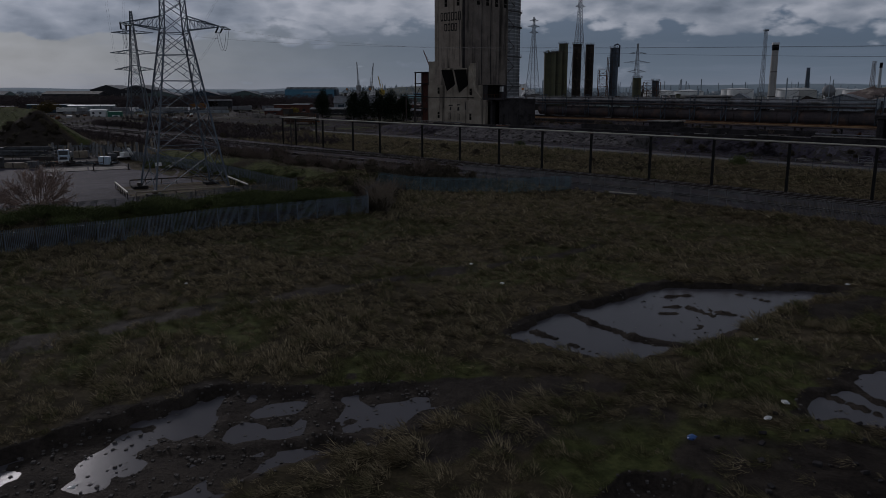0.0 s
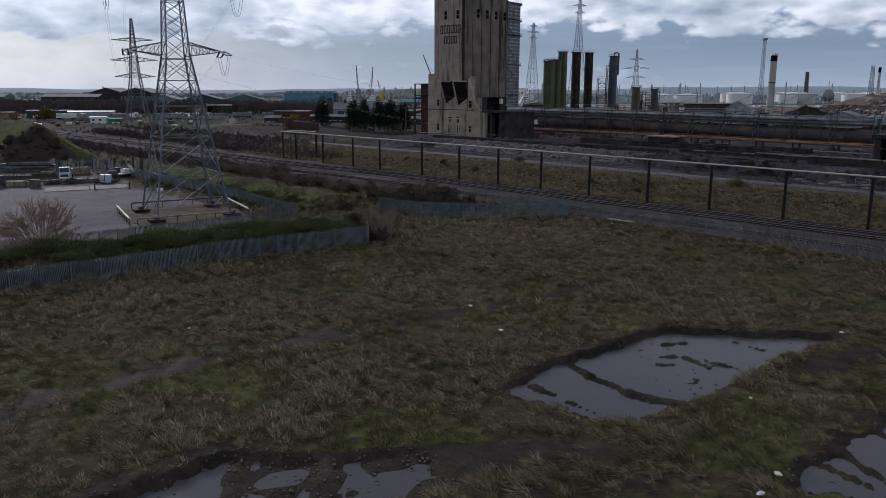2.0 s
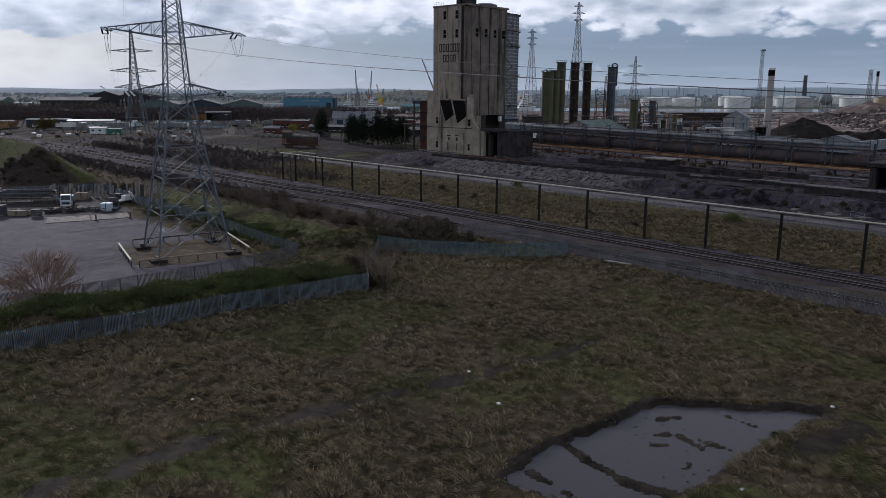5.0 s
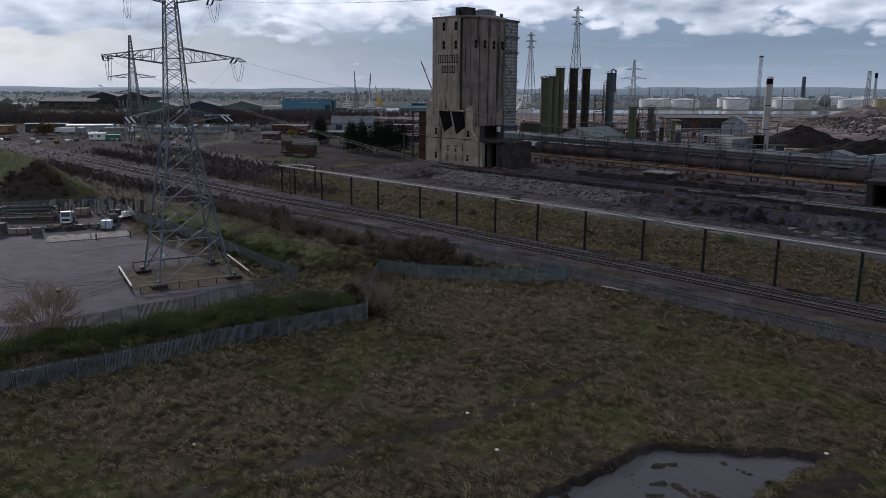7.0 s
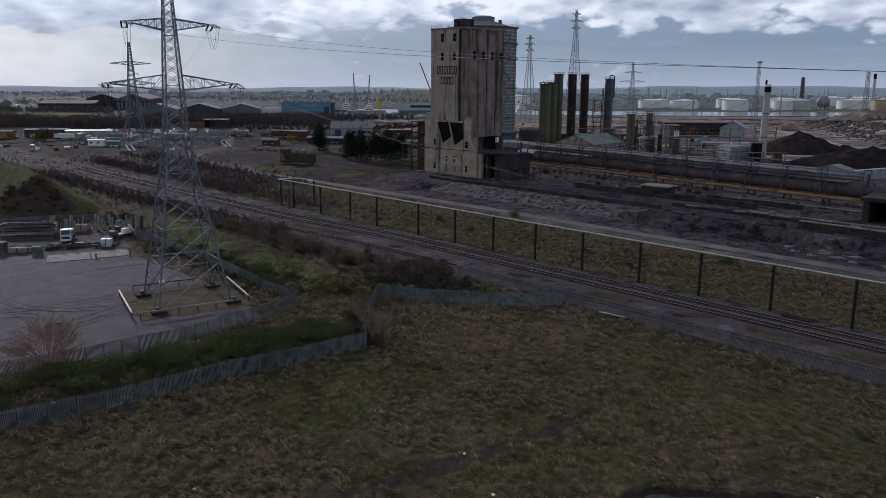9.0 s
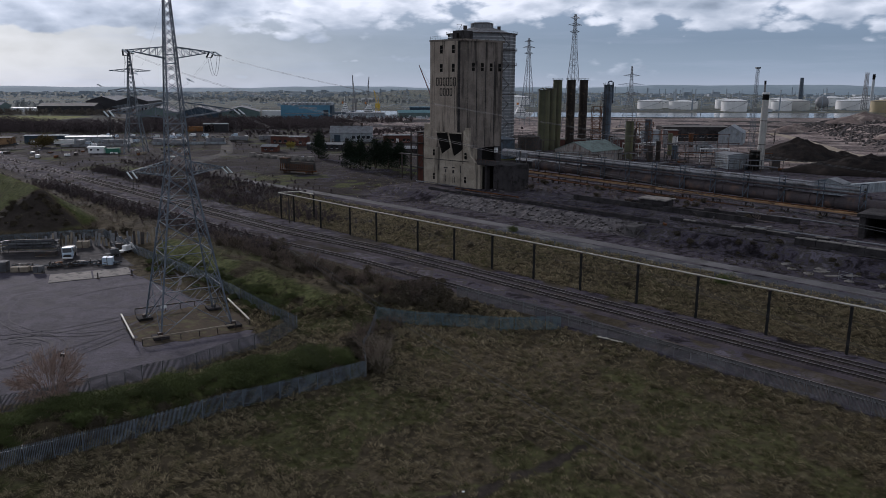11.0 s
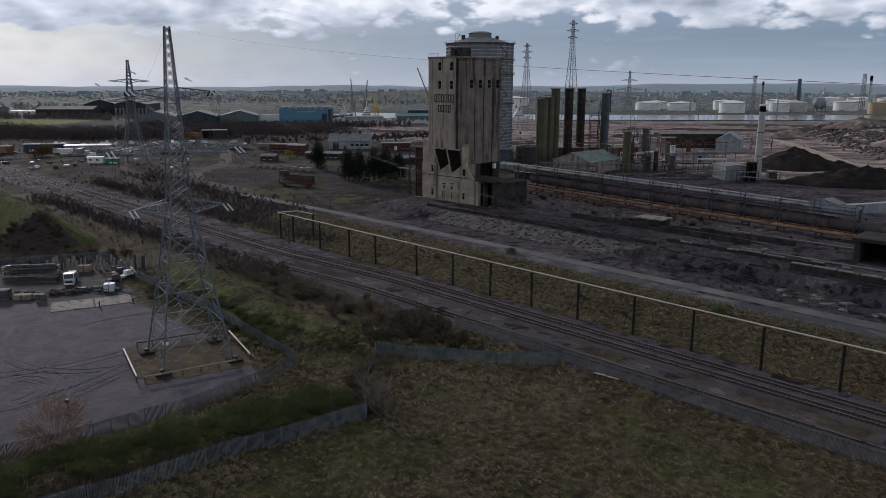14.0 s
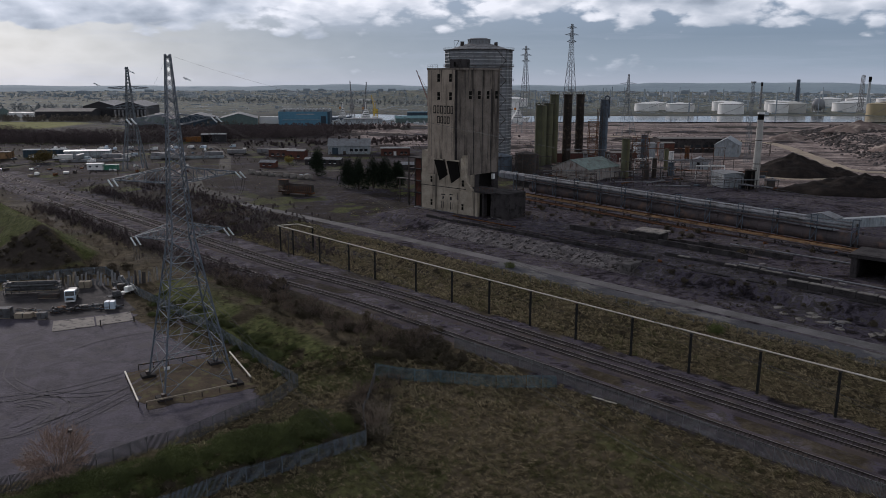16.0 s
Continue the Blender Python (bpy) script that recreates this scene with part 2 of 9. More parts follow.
INSUL_DARK = mat("dark_insulator", (0.05, 0.06, 0.06), (0.03, 0.035, 0.035), 3.0, 0.3, bump=0.0)
WIRE = mat("aluminium_conductor", (0.035, 0.035, 0.038), (0.05, 0.05, 0.054), 3.0, 0.6, metal=0.1, bump=0.0)
PALISADE = mat("galvanised_palisade", (0.20, 0.235, 0.275), (0.095, 0.114, 0.136), 1.2, 0.5, metal=0.3, bump=0.05, stain=(0.06, 0.055, 0.045), stain_scale=0.8, each=0.25)
PALISADE_TEAL = mat("teal_grey_palisade", (0.17, 0.25, 0.28), (0.09, 0.14, 0.16), 1.2, 0.5, metal=0.2, bump=0.05, stain=(0.07, 0.085, 0.085), stain_scale=0.6, each=0.2)
PALISADE_DARK = mat("dull_palisade", (0.18, 0.183, 0.192), (0.095, 0.095, 0.098), 1.2, 0.7, metal=0.2, bump=0.05, each=0.25)
TIMBER = mat("weathered_timber", (0.34, 0.29, 0.22), (0.22, 0.18, 0.14), 1.5, 0.85, bump=0.3)
RAIL = mat("worn_rail_steel", (0.05, 0.036, 0.03), (0.028, 0.021, 0.018), 2.0, 0.85, metal=0.0, bump=0.1)
# rail heads: the sky's sheen on them is put into a pale matte colour
RAIL_TOP = mat("sheen_painted_rail_head", (0.42, 0.40, 0.385), (0.30, 0.28, 0.27), 3.0, 0.72, metal=0.2, bump=0.0)
SLEEPER = mat("grey_sleepers", (0.050, 0.043, 0.039), (0.028, 0.025, 0.023), 2.0, 0.9, bump=0.3, each=0.2)
BALLAST = mat("track_ballast", (0.108, 0.089, 0.100), (0.048, 0.040, 0.047), 0.5, 0.95, bump=0.9, fine=9.0, stain=(0.088, 0.070, 0.062), stain_scale=0.12, coords="Position")
GRAVEL = mat("yard_hardcore", (0.102, 0.090, 0.114), (0.049, 0.043, 0.055), 0.5, 0.85, bump=0.8, fine=2.2, stain=(0.080, 0.071, 0.082), stain_scale=0.22, coords="Position", swirl=0.45)
ASPHALT = mat("worn_asphalt", (0.080, 0.080, 0.090), (0.046, 0.046, 0.053), 0.3, 0.85, bump=0.4, fine=5.0, stain=(0.15, 0.145, 0.14), stain_scale=0.12, coords="Position")
ROAD_PALE = mat("dusty_concrete_road", (0.175, 0.165, 0.166), (0.10, 0.095, 0.097), 0.3, 0.85, bump=0.3, fine=4.0, stain=(0.10, 0.095, 0.09), stain_scale=0.15, coords="Position")
RUBBLE = mat("broken_concrete", (0.215, 0.195, 0.192), (0.095, 0.085, 0.083), 0.8, 0.92, bump=0.6, stain=(0.06, 0.055, 0.05), stain_scale=0.5, each=0.35)
COAL = mat("coal_heap", (0.011, 0.0095, 0.0095), (0.034, 0.026, 0.022), 0.5, 0.95, bump=1.0, fine=2.0, coords="Position")
SPOIL = mat("brown_spoil", (0.28, 0.215, 0.19), (0.12, 0.092, 0.083), 0.25, 0.95, bump=1.0, fine=1.3, stain=(0.42, 0.35, 0.295), stain_scale=0.10, coords="Position")
BARK = mat("bark", (0.09, 0.07, 0.055), (0.05, 0.04, 0.033), 3.0, 0.95, bump=0.4)
TWIG = mat("bare_twigs", (0.26, 0.205, 0.17), (0.16, 0.125, 0.105), 2.0, 0.95, bump=0.0)
TWIG_RED = mat("reddish_bare_twigs", (0.44, 0.33, 0.27), (0.29, 0.215, 0.18), 2.0, 0.95, bump=0.0)
LEAF_DARK = mat("dark_evergreen_leaves", (0.022, 0.032, 0.018), (0.012, 0.018, 0.011), 0.8, 0.8, bump=0.0)
LEAF_GREEN = mat("bramble_leaves", (0.125, 0.145, 0.052), (0.060, 0.070, 0.027), 0.5, 0.85, bump=0.0, coords="Position")
YELLOW = mat("yellow_paint", (0.55, 0.38, 0.05), (0.42, 0.29, 0.04), 1.0, 0.6, bump=0.0)
ORANGE = mat("orange_paint", (0.48, 0.20, 0.04), (0.36, 0.15, 0.035), 1.0, 0.6, bump=0.0)
RED = mat("red_paint", (0.40, 0.045, 0.035), (0.30, 0.035, 0.03), 1.0, 0.6, bump=0.0)
GREEN_PAINT = mat("green_paint", (0.05, 0.20, 0.13), (0.035, 0.15, 0.10), 1.0, 0.6, bump=0.0)
CAB_BLUE = mat("pale_blue_cab_paint", (0.50, 0.58, 0.66), (0.42, 0.50, 0.58), 1.0, 0.4, bump=0.0)
RUBBER = mat("black_rubber", (0.018, 0.018, 0.018), (0.028, 0.027, 0.026), 2.0, 0.85, bump=0.1)
PLASTIC_BLUE = mat("blue_plastic", (0.06, 0.15, 0.42), (0.05, 0.12, 0.34), 1.0, 0.4, bump=0.0)
# far steelwork and walls: distance haze is put into these pale colours
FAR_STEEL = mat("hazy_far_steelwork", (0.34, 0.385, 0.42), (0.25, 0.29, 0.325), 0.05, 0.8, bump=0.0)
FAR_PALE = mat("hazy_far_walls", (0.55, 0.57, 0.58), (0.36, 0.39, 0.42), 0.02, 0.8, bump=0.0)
# hills: the haze before them is put into this blue-grey
HILLS = mat("far_haze_hills", (0.31, 0.38, 0.43), (0.25, 0.315, 0.365), 0.006, 1.0, bump=0.0, coords="Position")
STEAM = bpy.data.materials.new("white_steam")
STEAM.use_nodes = True
n = Nodes(STEAM.node_tree)
n.add("ShaderNodeOutputMaterial", {0: n.add("ShaderNodeMixShader", {0: 0.6, 1: n.add("ShaderNodeBsdfDiffuse", {"Color": (0.95, 0.95, 0.95, 1)}).outputs[0], 2: n.add("ShaderNodeBsdfTranslucent", {"Color": (0.95, 0.95, 0.95, 1)}).outputs[0]}).outputs[0]})


def water(name, tint, rough=0.06, bump=0.05, scale=3.0, spec=0.6):
    m = bpy.data.materials.new(name)
    m.use_nodes = True
    n = Nodes(m.node_tree)
    p = n.add("ShaderNodeNewGeometry").outputs["Position"]
    bs = n.add("ShaderNodeBsdfPrincipled", {"Base Color": (*tint, 1), "Roughness": rough, "IOR": 1.33, "Specular IOR Level": spec})
    bn = n.add("ShaderNodeBump", {"Strength": bump, "Distance": 0.05, "Height": n.noise(p, scale, 3.0)})
    n.tree.links.new(bn.outputs[0], bs.inputs["Normal"])
    n.add("ShaderNodeOutputMaterial", {0: bs.outputs[0]})
    return m


WATER = water("river_water", (0.10, 0.115, 0.125), 0.10, 0.06, 0.2)
PUDDLE = water("standing_water", (0.085, 0.079, 0.088), 0.22, 0.08, 2.5, 0.26)


# ---- helpers for shapes ----
ANG = -43.0                                   # the site's grid: u runs along the railway, v away from it
CU, SU = math.cos(radians(ANG)), math.sin(radians(ANG))


def S(u, v, z=0.0):
    return (CU * u - SU * v, SU * u + CU * v, z)


def mesh_of(bm, name, smooth=False):
    me = bpy.data.meshes.new(name)
    bm.to_mesh(me)
    bm.free()
    if smooth:
        for p in me.polygons:
            p.use_smooth = True
    return me


def part(name, bm, material, parent, label="", smooth=False):
    """Links a bmesh (or a finished mesh) as one mesh object under a thing or a part."""
    me = bm if isinstance(bm, bpy.types.Mesh) else mesh_of(bm, name, smooth)
    if not me.materials:
        me.materials.append(material)
    ob = new(name, me)
    ob.parent = parent
    if label:
        tagged(ob, label)
    return ob


def thing(name, place, rz=0.0, label="", category="", group="", kind=""):
    ob = new(name)
    ob.matrix_basis = pose(*place, 0, 0, rz)
    return tagged(ob, label, category, group, kind)


def solid(name, bm, material, place, rz, label, category, group="", kind="", smooth=False):
    """A thing that is one mesh."""
    me = bm if isinstance(bm, bpy.types.Mesh) else mesh_of(bm, name, smooth)
    me.materials.append(material)
    ob = new(name, me)
    ob.matrix_basis = pose(*place, 0, 0, rz)
    return tagged(ob, label, category, group, kind)


def quad(bm, *pts):
    return bm.faces.new([bm.verts.new(p) for p in pts])


def box(bm, x0, x1, y0, y1, z0, z1, bevel=0.0):
    v = [bm.verts.new(p) for p in ((x0, y0, z0), (x1, y0, z0), (x1, y1, z0), (x0, y1, z0), (x0, y0, z1), (x1, y0, z1), (x1, y1, z1), (x0, y1, z1))]
    fs = [bm.faces.new([v[i] for i in f]) for f in ((3, 2, 1, 0), (4, 5, 6, 7), (0, 1, 5, 4), (1, 2, 6, 5), (2, 3, 7, 6), (3, 0, 4, 7))]
    if bevel:
        bmesh.ops.bevel(bm, geom=list({e for f in fs for e in f.edges}), offset=bevel, segments=1, affect="EDGES")
    return bm


def boxed(*a, bevel=0.0):
    return box(bmesh.new(), *a, bevel=bevel)


def prism(bm, outline, y0, y1, axis="y"):
    """An outline in (x, z) drawn out from y0 to y1 (axis y), or in (x, y) from z0 to z1 (axis z)."""
    def at(p, d):
        return (p[0], d, p[1]) if axis == "y" else (p[0], p[1], d)
    a = [bm.verts.new(at(p, y0)) for p in outline]
    b = [bm.verts.new(at(p, y1)) for p in outline]
    bm.faces.new(a[::-1] if axis == "z" else a)
    bm.faces.new(b if axis == "z" else b[::-1])
    k = len(a)
    for i in range(k):
        j = (i + 1) % k
        bm.faces.new((a[i], a[j], b[j], b[i]) if axis == "z" else (a[j], a[i], b[i], b[j]))
    return bm


def beam(bm, p, q, w, d=None):
    """A square bar from p to q."""
    p, q = Vector(p), Vector(q)
    t = (q - p).normalized()
    s = t.cross(Vector((0, 0, 1)) if abs(t.z) < 0.95 else Vector((1, 0, 0))).normalized()
    n = t.cross(s)
    s, n = s * w / 2, n * (d or w) / 2
    a = [bm.verts.new(p + e) for e in (s + n, s - n, -s - n, n - s)]
    b = [bm.verts.new(q + e) for e in (s + n, s - n, -s - n, n - s)]
    for i in range(4):
        j = (i + 1) % 4
        bm.faces.new((a[i], a[j], b[j], b[i]))
    bm.faces.new(a[::-1])
    bm.faces.new(b)
    return bm


def tube(bm, p, q, r0, r1=None, n=16, cap=True):
    """A round bar, pipe or cone from p to q."""
    p, q, r1 = Vector(p), Vector(q), r0 if r1 is None else r1
    t = (q - p).normalized()
    s = t.cross(Vector((0, 0, 1)) if abs(t.z) < 0.95 else Vector((1, 0, 0))).normalized()
    m = t.cross(s)
    ring = [(s * math.cos(2 * math.pi * i / n) + m * math.sin(2 * math.pi * i / n)) for i in range(n)]
    a = [bm.verts.new(p + e * r0) for e in ring]
    b = [bm.verts.new(q + e * r1) for e in ring]
    for i in range(n):
        j = (i + 1) % n
        bm.faces.new((a[j], a[i], b[i], b[j]))
    if cap:
        bm.faces.new(a)
        bm.faces.new(b[::-1])
    return bm


def chain(bm, pts, r, n=6):
    """One continuous round cable or bent pipe along points."""
    pts = [Vector(p) for p in pts]
    prev = None
    for i, p in enumerate(pts):
        t = (pts[min(i + 1, len(pts) - 1)] - pts[max(i - 1, 0)]).normalized()
        s = t.cross(Vector((0, 0, 1)) if abs(t.z) < 0.98 else Vector((1, 0, 0))).normalized()
        m = t.cross(s)
        ring = [bm.verts.new(p + (s * math.cos(2 * math.pi * k / n) + m * math.sin(2 * math.pi * k / n)) * r) for k in range(n)]
        if prev:
            for k in range(n):
                j = (k + 1) % n
                bm.faces.new((prev[j], prev[k], ring[k], ring[j]))
        prev = ring
    return bm


def sag(p, q, drop, n=24):
    p, q = Vector(p), Vector(q)
    return [p.lerp(q, i / n) - Vector((0, 0, 4 * drop * (i / n) * (1 - i / n))) for i in range(n + 1)]


def sm(x, a, b):
    t = np.clip((np.asarray(x, float) - a) / (b - a), 0, 1)
    return t * t * (3 - 2 * t)


LATTICE = np.random.RandomState(7).rand(256, 256)


def vn(x, y, size, seed=0):
    """Smooth noise of the given grain in metres, 0 to 1, for whole arrays."""
    x, y = np.asarray(x, float) / size + seed * 17.3, np.asarray(y, float) / size + seed * 9.1
    i, j = np.floor(x).astype(int), np.floor(y).astype(int)
    fx, fy = x - i, y - j
    fx, fy = fx * fx * (3 - 2 * fx), fy * fy * (3 - 2 * fy)
    g = lambda a, b: LATTICE[a % 256, b % 256]
    return (g(i, j) * (1 - fx) + g(i + 1, j) * fx) * (1 - fy) + (g(i, j + 1) * (1 - fx) + g(i + 1, j + 1) * fx) * fy


def seg(x, y, a, b):
    """Distance from the line between a and b in plan."""
    dx, dy = b[0] - a[0], b[1] - a[1]
    t = np.clip(((x - a[0]) * dx + (y - a[1]) * dy) / (dx * dx + dy * dy), 0, 1)
    return np.hypot(x - a[0] - t * dx, y - a[1] - t * dy)


def inside(x, y, poly):
    """Signed distance to a plan outline, minus inside."""
    x, y = np.asarray(x, float), np.asarray(y, float)
    d = np.full(x.shape, 1e9)
    odd = np.zeros(x.shape, bool)
    for a, b in zip(poly, poly[1:] + poly[:1]):
        d = np.minimum(d, seg(x, y, a, b))
        cross = (a[1] > y) != (b[1] > y)
        with np.errstate(divide="ignore", invalid="ignore"):
            odd ^= cross & (x < (b[0] - a[0]) * (y - a[1]) / (b[1] - a[1] + 1e-12) + a[0])
    return np.where(odd, -d, d)


# ---- the lie of the land ----
POOLS = [
    [(4.6, 45.8), (6.7, 48.5), (9.3, 51.6), (11.7, 53.0), (16.0, 54.6), (18.2, 57.4), (21.5, 58.6), (33.8, 57.5), (37.3, 56.7), (32.6, 54.4), (28.8, 51.7), (17.7, 43.8), (12.8, 40.9), (9.8, 41.6)],
    [(-30.0, 22.0), (-21.9, 28.9), (-19.2, 31.6), (-14.9, 35.6), (-12.2, 36.5), (-2.9, 37.3), (-0.5, 36.7), (0.5, 33.5), (-4.7, 29.9), (-9.3, 26.8), (-14.0, 21.0)],
    [(20.4, 33.6), (22.0, 35.6), (25.7, 38.3), (29.9, 41.0), (37.0, 44.5), (40.0, 38.0), (30.0, 33.4), (24.0, 32.2)],
    [(6.5, 25.6), (9.2, 27.1), (11.0, 27.2), (12.6, 25.0), (9.0, 20.0)],
]
RIVER = [(2600, 1080), (1300, 1000), (700, 986), (172, 978), (-40, 1000), (-160, 1040)]
LEVEL = -0.36                                 # of the standing water
BEDS = [(-0.068, 0.21), (-0.03, 0.36), (-0.04, 0.20), (0.02, 0.3)]      # how far the bed lies above it, and how rough it is
JOINTS = [((10.0, 51.6), (11.9, 48.8), 0.6), ((11.9, 48.8), (14.2, 45.9), 0.55), ((14.2, 45.9), (17.6, 44.0), 0.9), ((7.1, 47.0), (10.8, 42.7), 0.34), ((18.9, 53.0), (19.9, 53.0), 0.42), ((18.3, 51.1), (19.3, 51.1), 0.32), ((20.9, 52.7), (22.0, 50.6), 0.30), ((22.4, 52.0), (24.3, 50.5), 0.26), ((26.7, 56.2), (28.4, 54.4), 0.36), ((20.0, 55.6), (22.0, 56.0), 0.3), ((25.0, 39.0), (26.2, 34.0), 0.45), ((22.6, 37.2), (24.9, 33.8), 0.3), ((29.0, 41.0), (30.5, 35.0), 0.4), ((-12.6, 36.4), (-12.0, 31.0), 0.9), ((-7.0, 37.0), (-6.4, 31.0), 1.2), ((-15.0, 30.0), (-1.0, 31.6), 0.7)]
YARD = [(-30.5, 108.0), (-36.5, 100.5), (-47.0, 90.5), (-61.0, 84.0), (-120.0, 95.0), (-150.0, 150.0), (-112.0, 176.0), (-99.0, 184.0), (-84.0, 169.0), (-71.5, 150.0), (-50.5, 131.5), (-36.5, 119.0)]


def pool_depth(x, y):
    d = np.full(np.shape(x), 1e9)
    for poly in POOLS:
        d = np.minimum(d, inside(x, y, poly))
    return d + (vn(x, y, 2.2, 3) - 0.5) * 0.9 + (vn(x, y, 0.8, 4) - 0.5) * 0.6


def land(x, y, fine=True):
    x, y = np.asarray(x, float), np.asarray(y, float)
    u, v = CU * x + SU * y, -SU * x + CU * y
    r = np.hypot(x, y)
    h = 0.75 * sm(v, 90, 98) + 1.7 * sm(v, 122, 139) * (1 - 0.25 * sm(v, 146, 151))
    plat = sm(u, -205, -188) * sm(v, 170.5, 175.0) * (1 - sm(v, 222, 246))
    h = h + 2.9 * plat
    # the bank between the two near fences, and the rougher bank behind the pylon
    d = seg(x, y, (-14, 100.5), (-68, 68.5))
    h = h + 2.2 * np.exp(-(d / 3.9) ** 2) * (1 - 0.75 * sm(x, -22, -8)) * (0.8 + 0.4 * vn(x, y, 6, 1))
    h = h + 1.8 * np.exp(-(seg(x, y, (-14, 124), (-78, 182)) / 6.0) ** 2) * (0.6 + 0.8 * vn(x, y, 7, 2))
    # grassed spoil mound
    dm = seg(x, y, (-124, 203), (-185, 262))
    h = np.maximum(h, 12.3 - dm * 0.72 + (vn(x, y, 7, 5) - 0.5) * 1.2 * sm(dm, 0, 6))
    # far tip and spoil ground
    h = h + 27 * np.exp(-((x + 70) / 190) ** 2 - ((y - 1950) / 150) ** 2)
    h = h + 11 * sm(x - 0.32 * (y - 430), 285, 320) * sm(y, 400, 440) * (1 - sm(y, 700, 760)) * (0.25 + 0.75 * vn(x, y, 30, 6) + 0.3 * (vn(x, y, 8, 16) - 0.5)) * (1 - sm(x, 600, 800))
    h = h + 1.2 * (vn(x, y, 60, 7) - 0.5) * sm(r, 260, 600)
    # the river bed
    dr = np.min([seg(x, y, a, b) for a, b in zip(RIVER, RIVER[1:])], axis=0)
    h = h * sm(dr, 60, 100) - 2.5 * (1 - sm(dr, 62, 76))
    # tussocks and hollows
    rough = (1 - sm(v, 88, 94)) * (inside(x, y, YARD) > 1.0)
    rough = np.maximum(rough, 0.6 * sm(v, 121, 125) * (1 - sm(v, 146, 150)))
    h = h + rough * (0.20 * (vn(x, y, 3.0, 8) - 0.5) + 0.22 * (vn(x, y, 1.2, 9) - 0.5) + 0.5 * (vn(x, y, 14, 10) - 0.5))
    p = pool_depth(x, y)
    bias, amp = np.full(x.shape, -0.05), np.full(x.shape, 0.2)
    for poly, (b_, a_) in zip(POOLS, BEDS):
        hit = inside(x, y, poly) < 1.5
        bias, amp = np.where(hit, b_, bias), np.where(hit, a_, amp)
    floor_ = LEVEL + bias + amp * (0.55 * (vn(x, y, 2.6, 11) - 0.5) + 0.35 * (vn(x, y, 0.9, 12) - 0.5) + 0.3 * (vn(x, y, 7, 13) - 0.5))
    for a_, b_, w_ in JOINTS:
        floor_ = floor_ + 0.26 * (1 - sm(seg(x, y, a_, b_) + 0.5 * (vn(x, y, 1.2, 14) - 0.5), w_ * 0.15, w_ * 0.8 + 0.12)) * (0.35 + 0.9 * vn(x, y, 0.7, 15))
    near_pool = 1 - sm(p, -0.28, 0.06)
    h = h * (1 - near_pool) + floor_ * near_pool
    return h


def at(x, y):
    return ground_at(x, y)


def ground_at(x, y):
    """Height of the finished ground, from its grid."""
    i, j = min(max(int(np.searchsorted(gx, x)) - 1, 0), nx - 2), min(max(int(np.searchsorted(gy, y)) - 1, 0), ny - 2)
    fx, fy = (x - gx[i]) / (gx[i + 1] - gx[i]), (y - gy[j]) / (gy[j + 1] - gy[j])
    return float((GZ[j, i] * (1 - fx) + GZ[j, i + 1] * fx) * (1 - fy) + (GZ[j + 1, i] * (1 - fx) + GZ[j + 1, i + 1] * fx) * fy)


def spread(parts):
    out = []
    for a, b, step in parts:
        out.extend(np.arange(a, b - 1e-6, step))
    return np.array(out)


def widen(a, b, first, k=1.16):
    out, s, sign = [a], first, 1 if b > a else -1
    while (b - out[-1]) * sign > 0:
        s *= k
        out.append(out[-1] + s * sign)
    out[-1] = b
    return np.array(out)


gx = np.concatenate([widen(-640, -6000, 9)[::-1][:-1], spread([(-640, -150, 7), (-150, -40, 1.5), (-40, 46, 0.4), (46, 150, 1.5), (150, 700, 7)]), widen(700, 6000, 9)])
gy = np.concatenate([widen(18, -3000, 1.0, 1.25)[::-1][:-1], spread([(18, 62, 0.4), (62, 120, 0.9), (120, 330, 1.6), (330, 660, 4.5), (660, 1120, 10)]), widen(1120, 6000, 12)])
GX, GY = np.meshgrid(gx, gy)
GZ = land(GX, GY)
nx, ny = len(gx), len(gy)
me = bpy.data.meshes.new("ground")
idx = np.arange(nx * ny).reshape(ny, nx)
faces = np.stack([idx[:-1, :-1], idx[:-1, 1:], idx[1:, 1:], idx[1:, :-1]], -1).reshape(-1, 4)
me.vertices.add(nx * ny)
me.vertices.foreach_set("co", np.stack([GX, GY, GZ], -1).astype(np.float32).ravel())
me.loops.add(faces.size)
me.loops.foreach_set("vertex_index", faces.astype(np.int32).ravel())
me.polygons.add(len(faces))
me.polygons.foreach_set("loop_start", (np.arange(len(faces)) * 4).astype(np.int32))
me.polygons.foreach_set("use_smooth", np.ones(len(faces), bool))
me.update()
GU, GV = CU * GX + SU * GY, -SU * GX + CU * GY


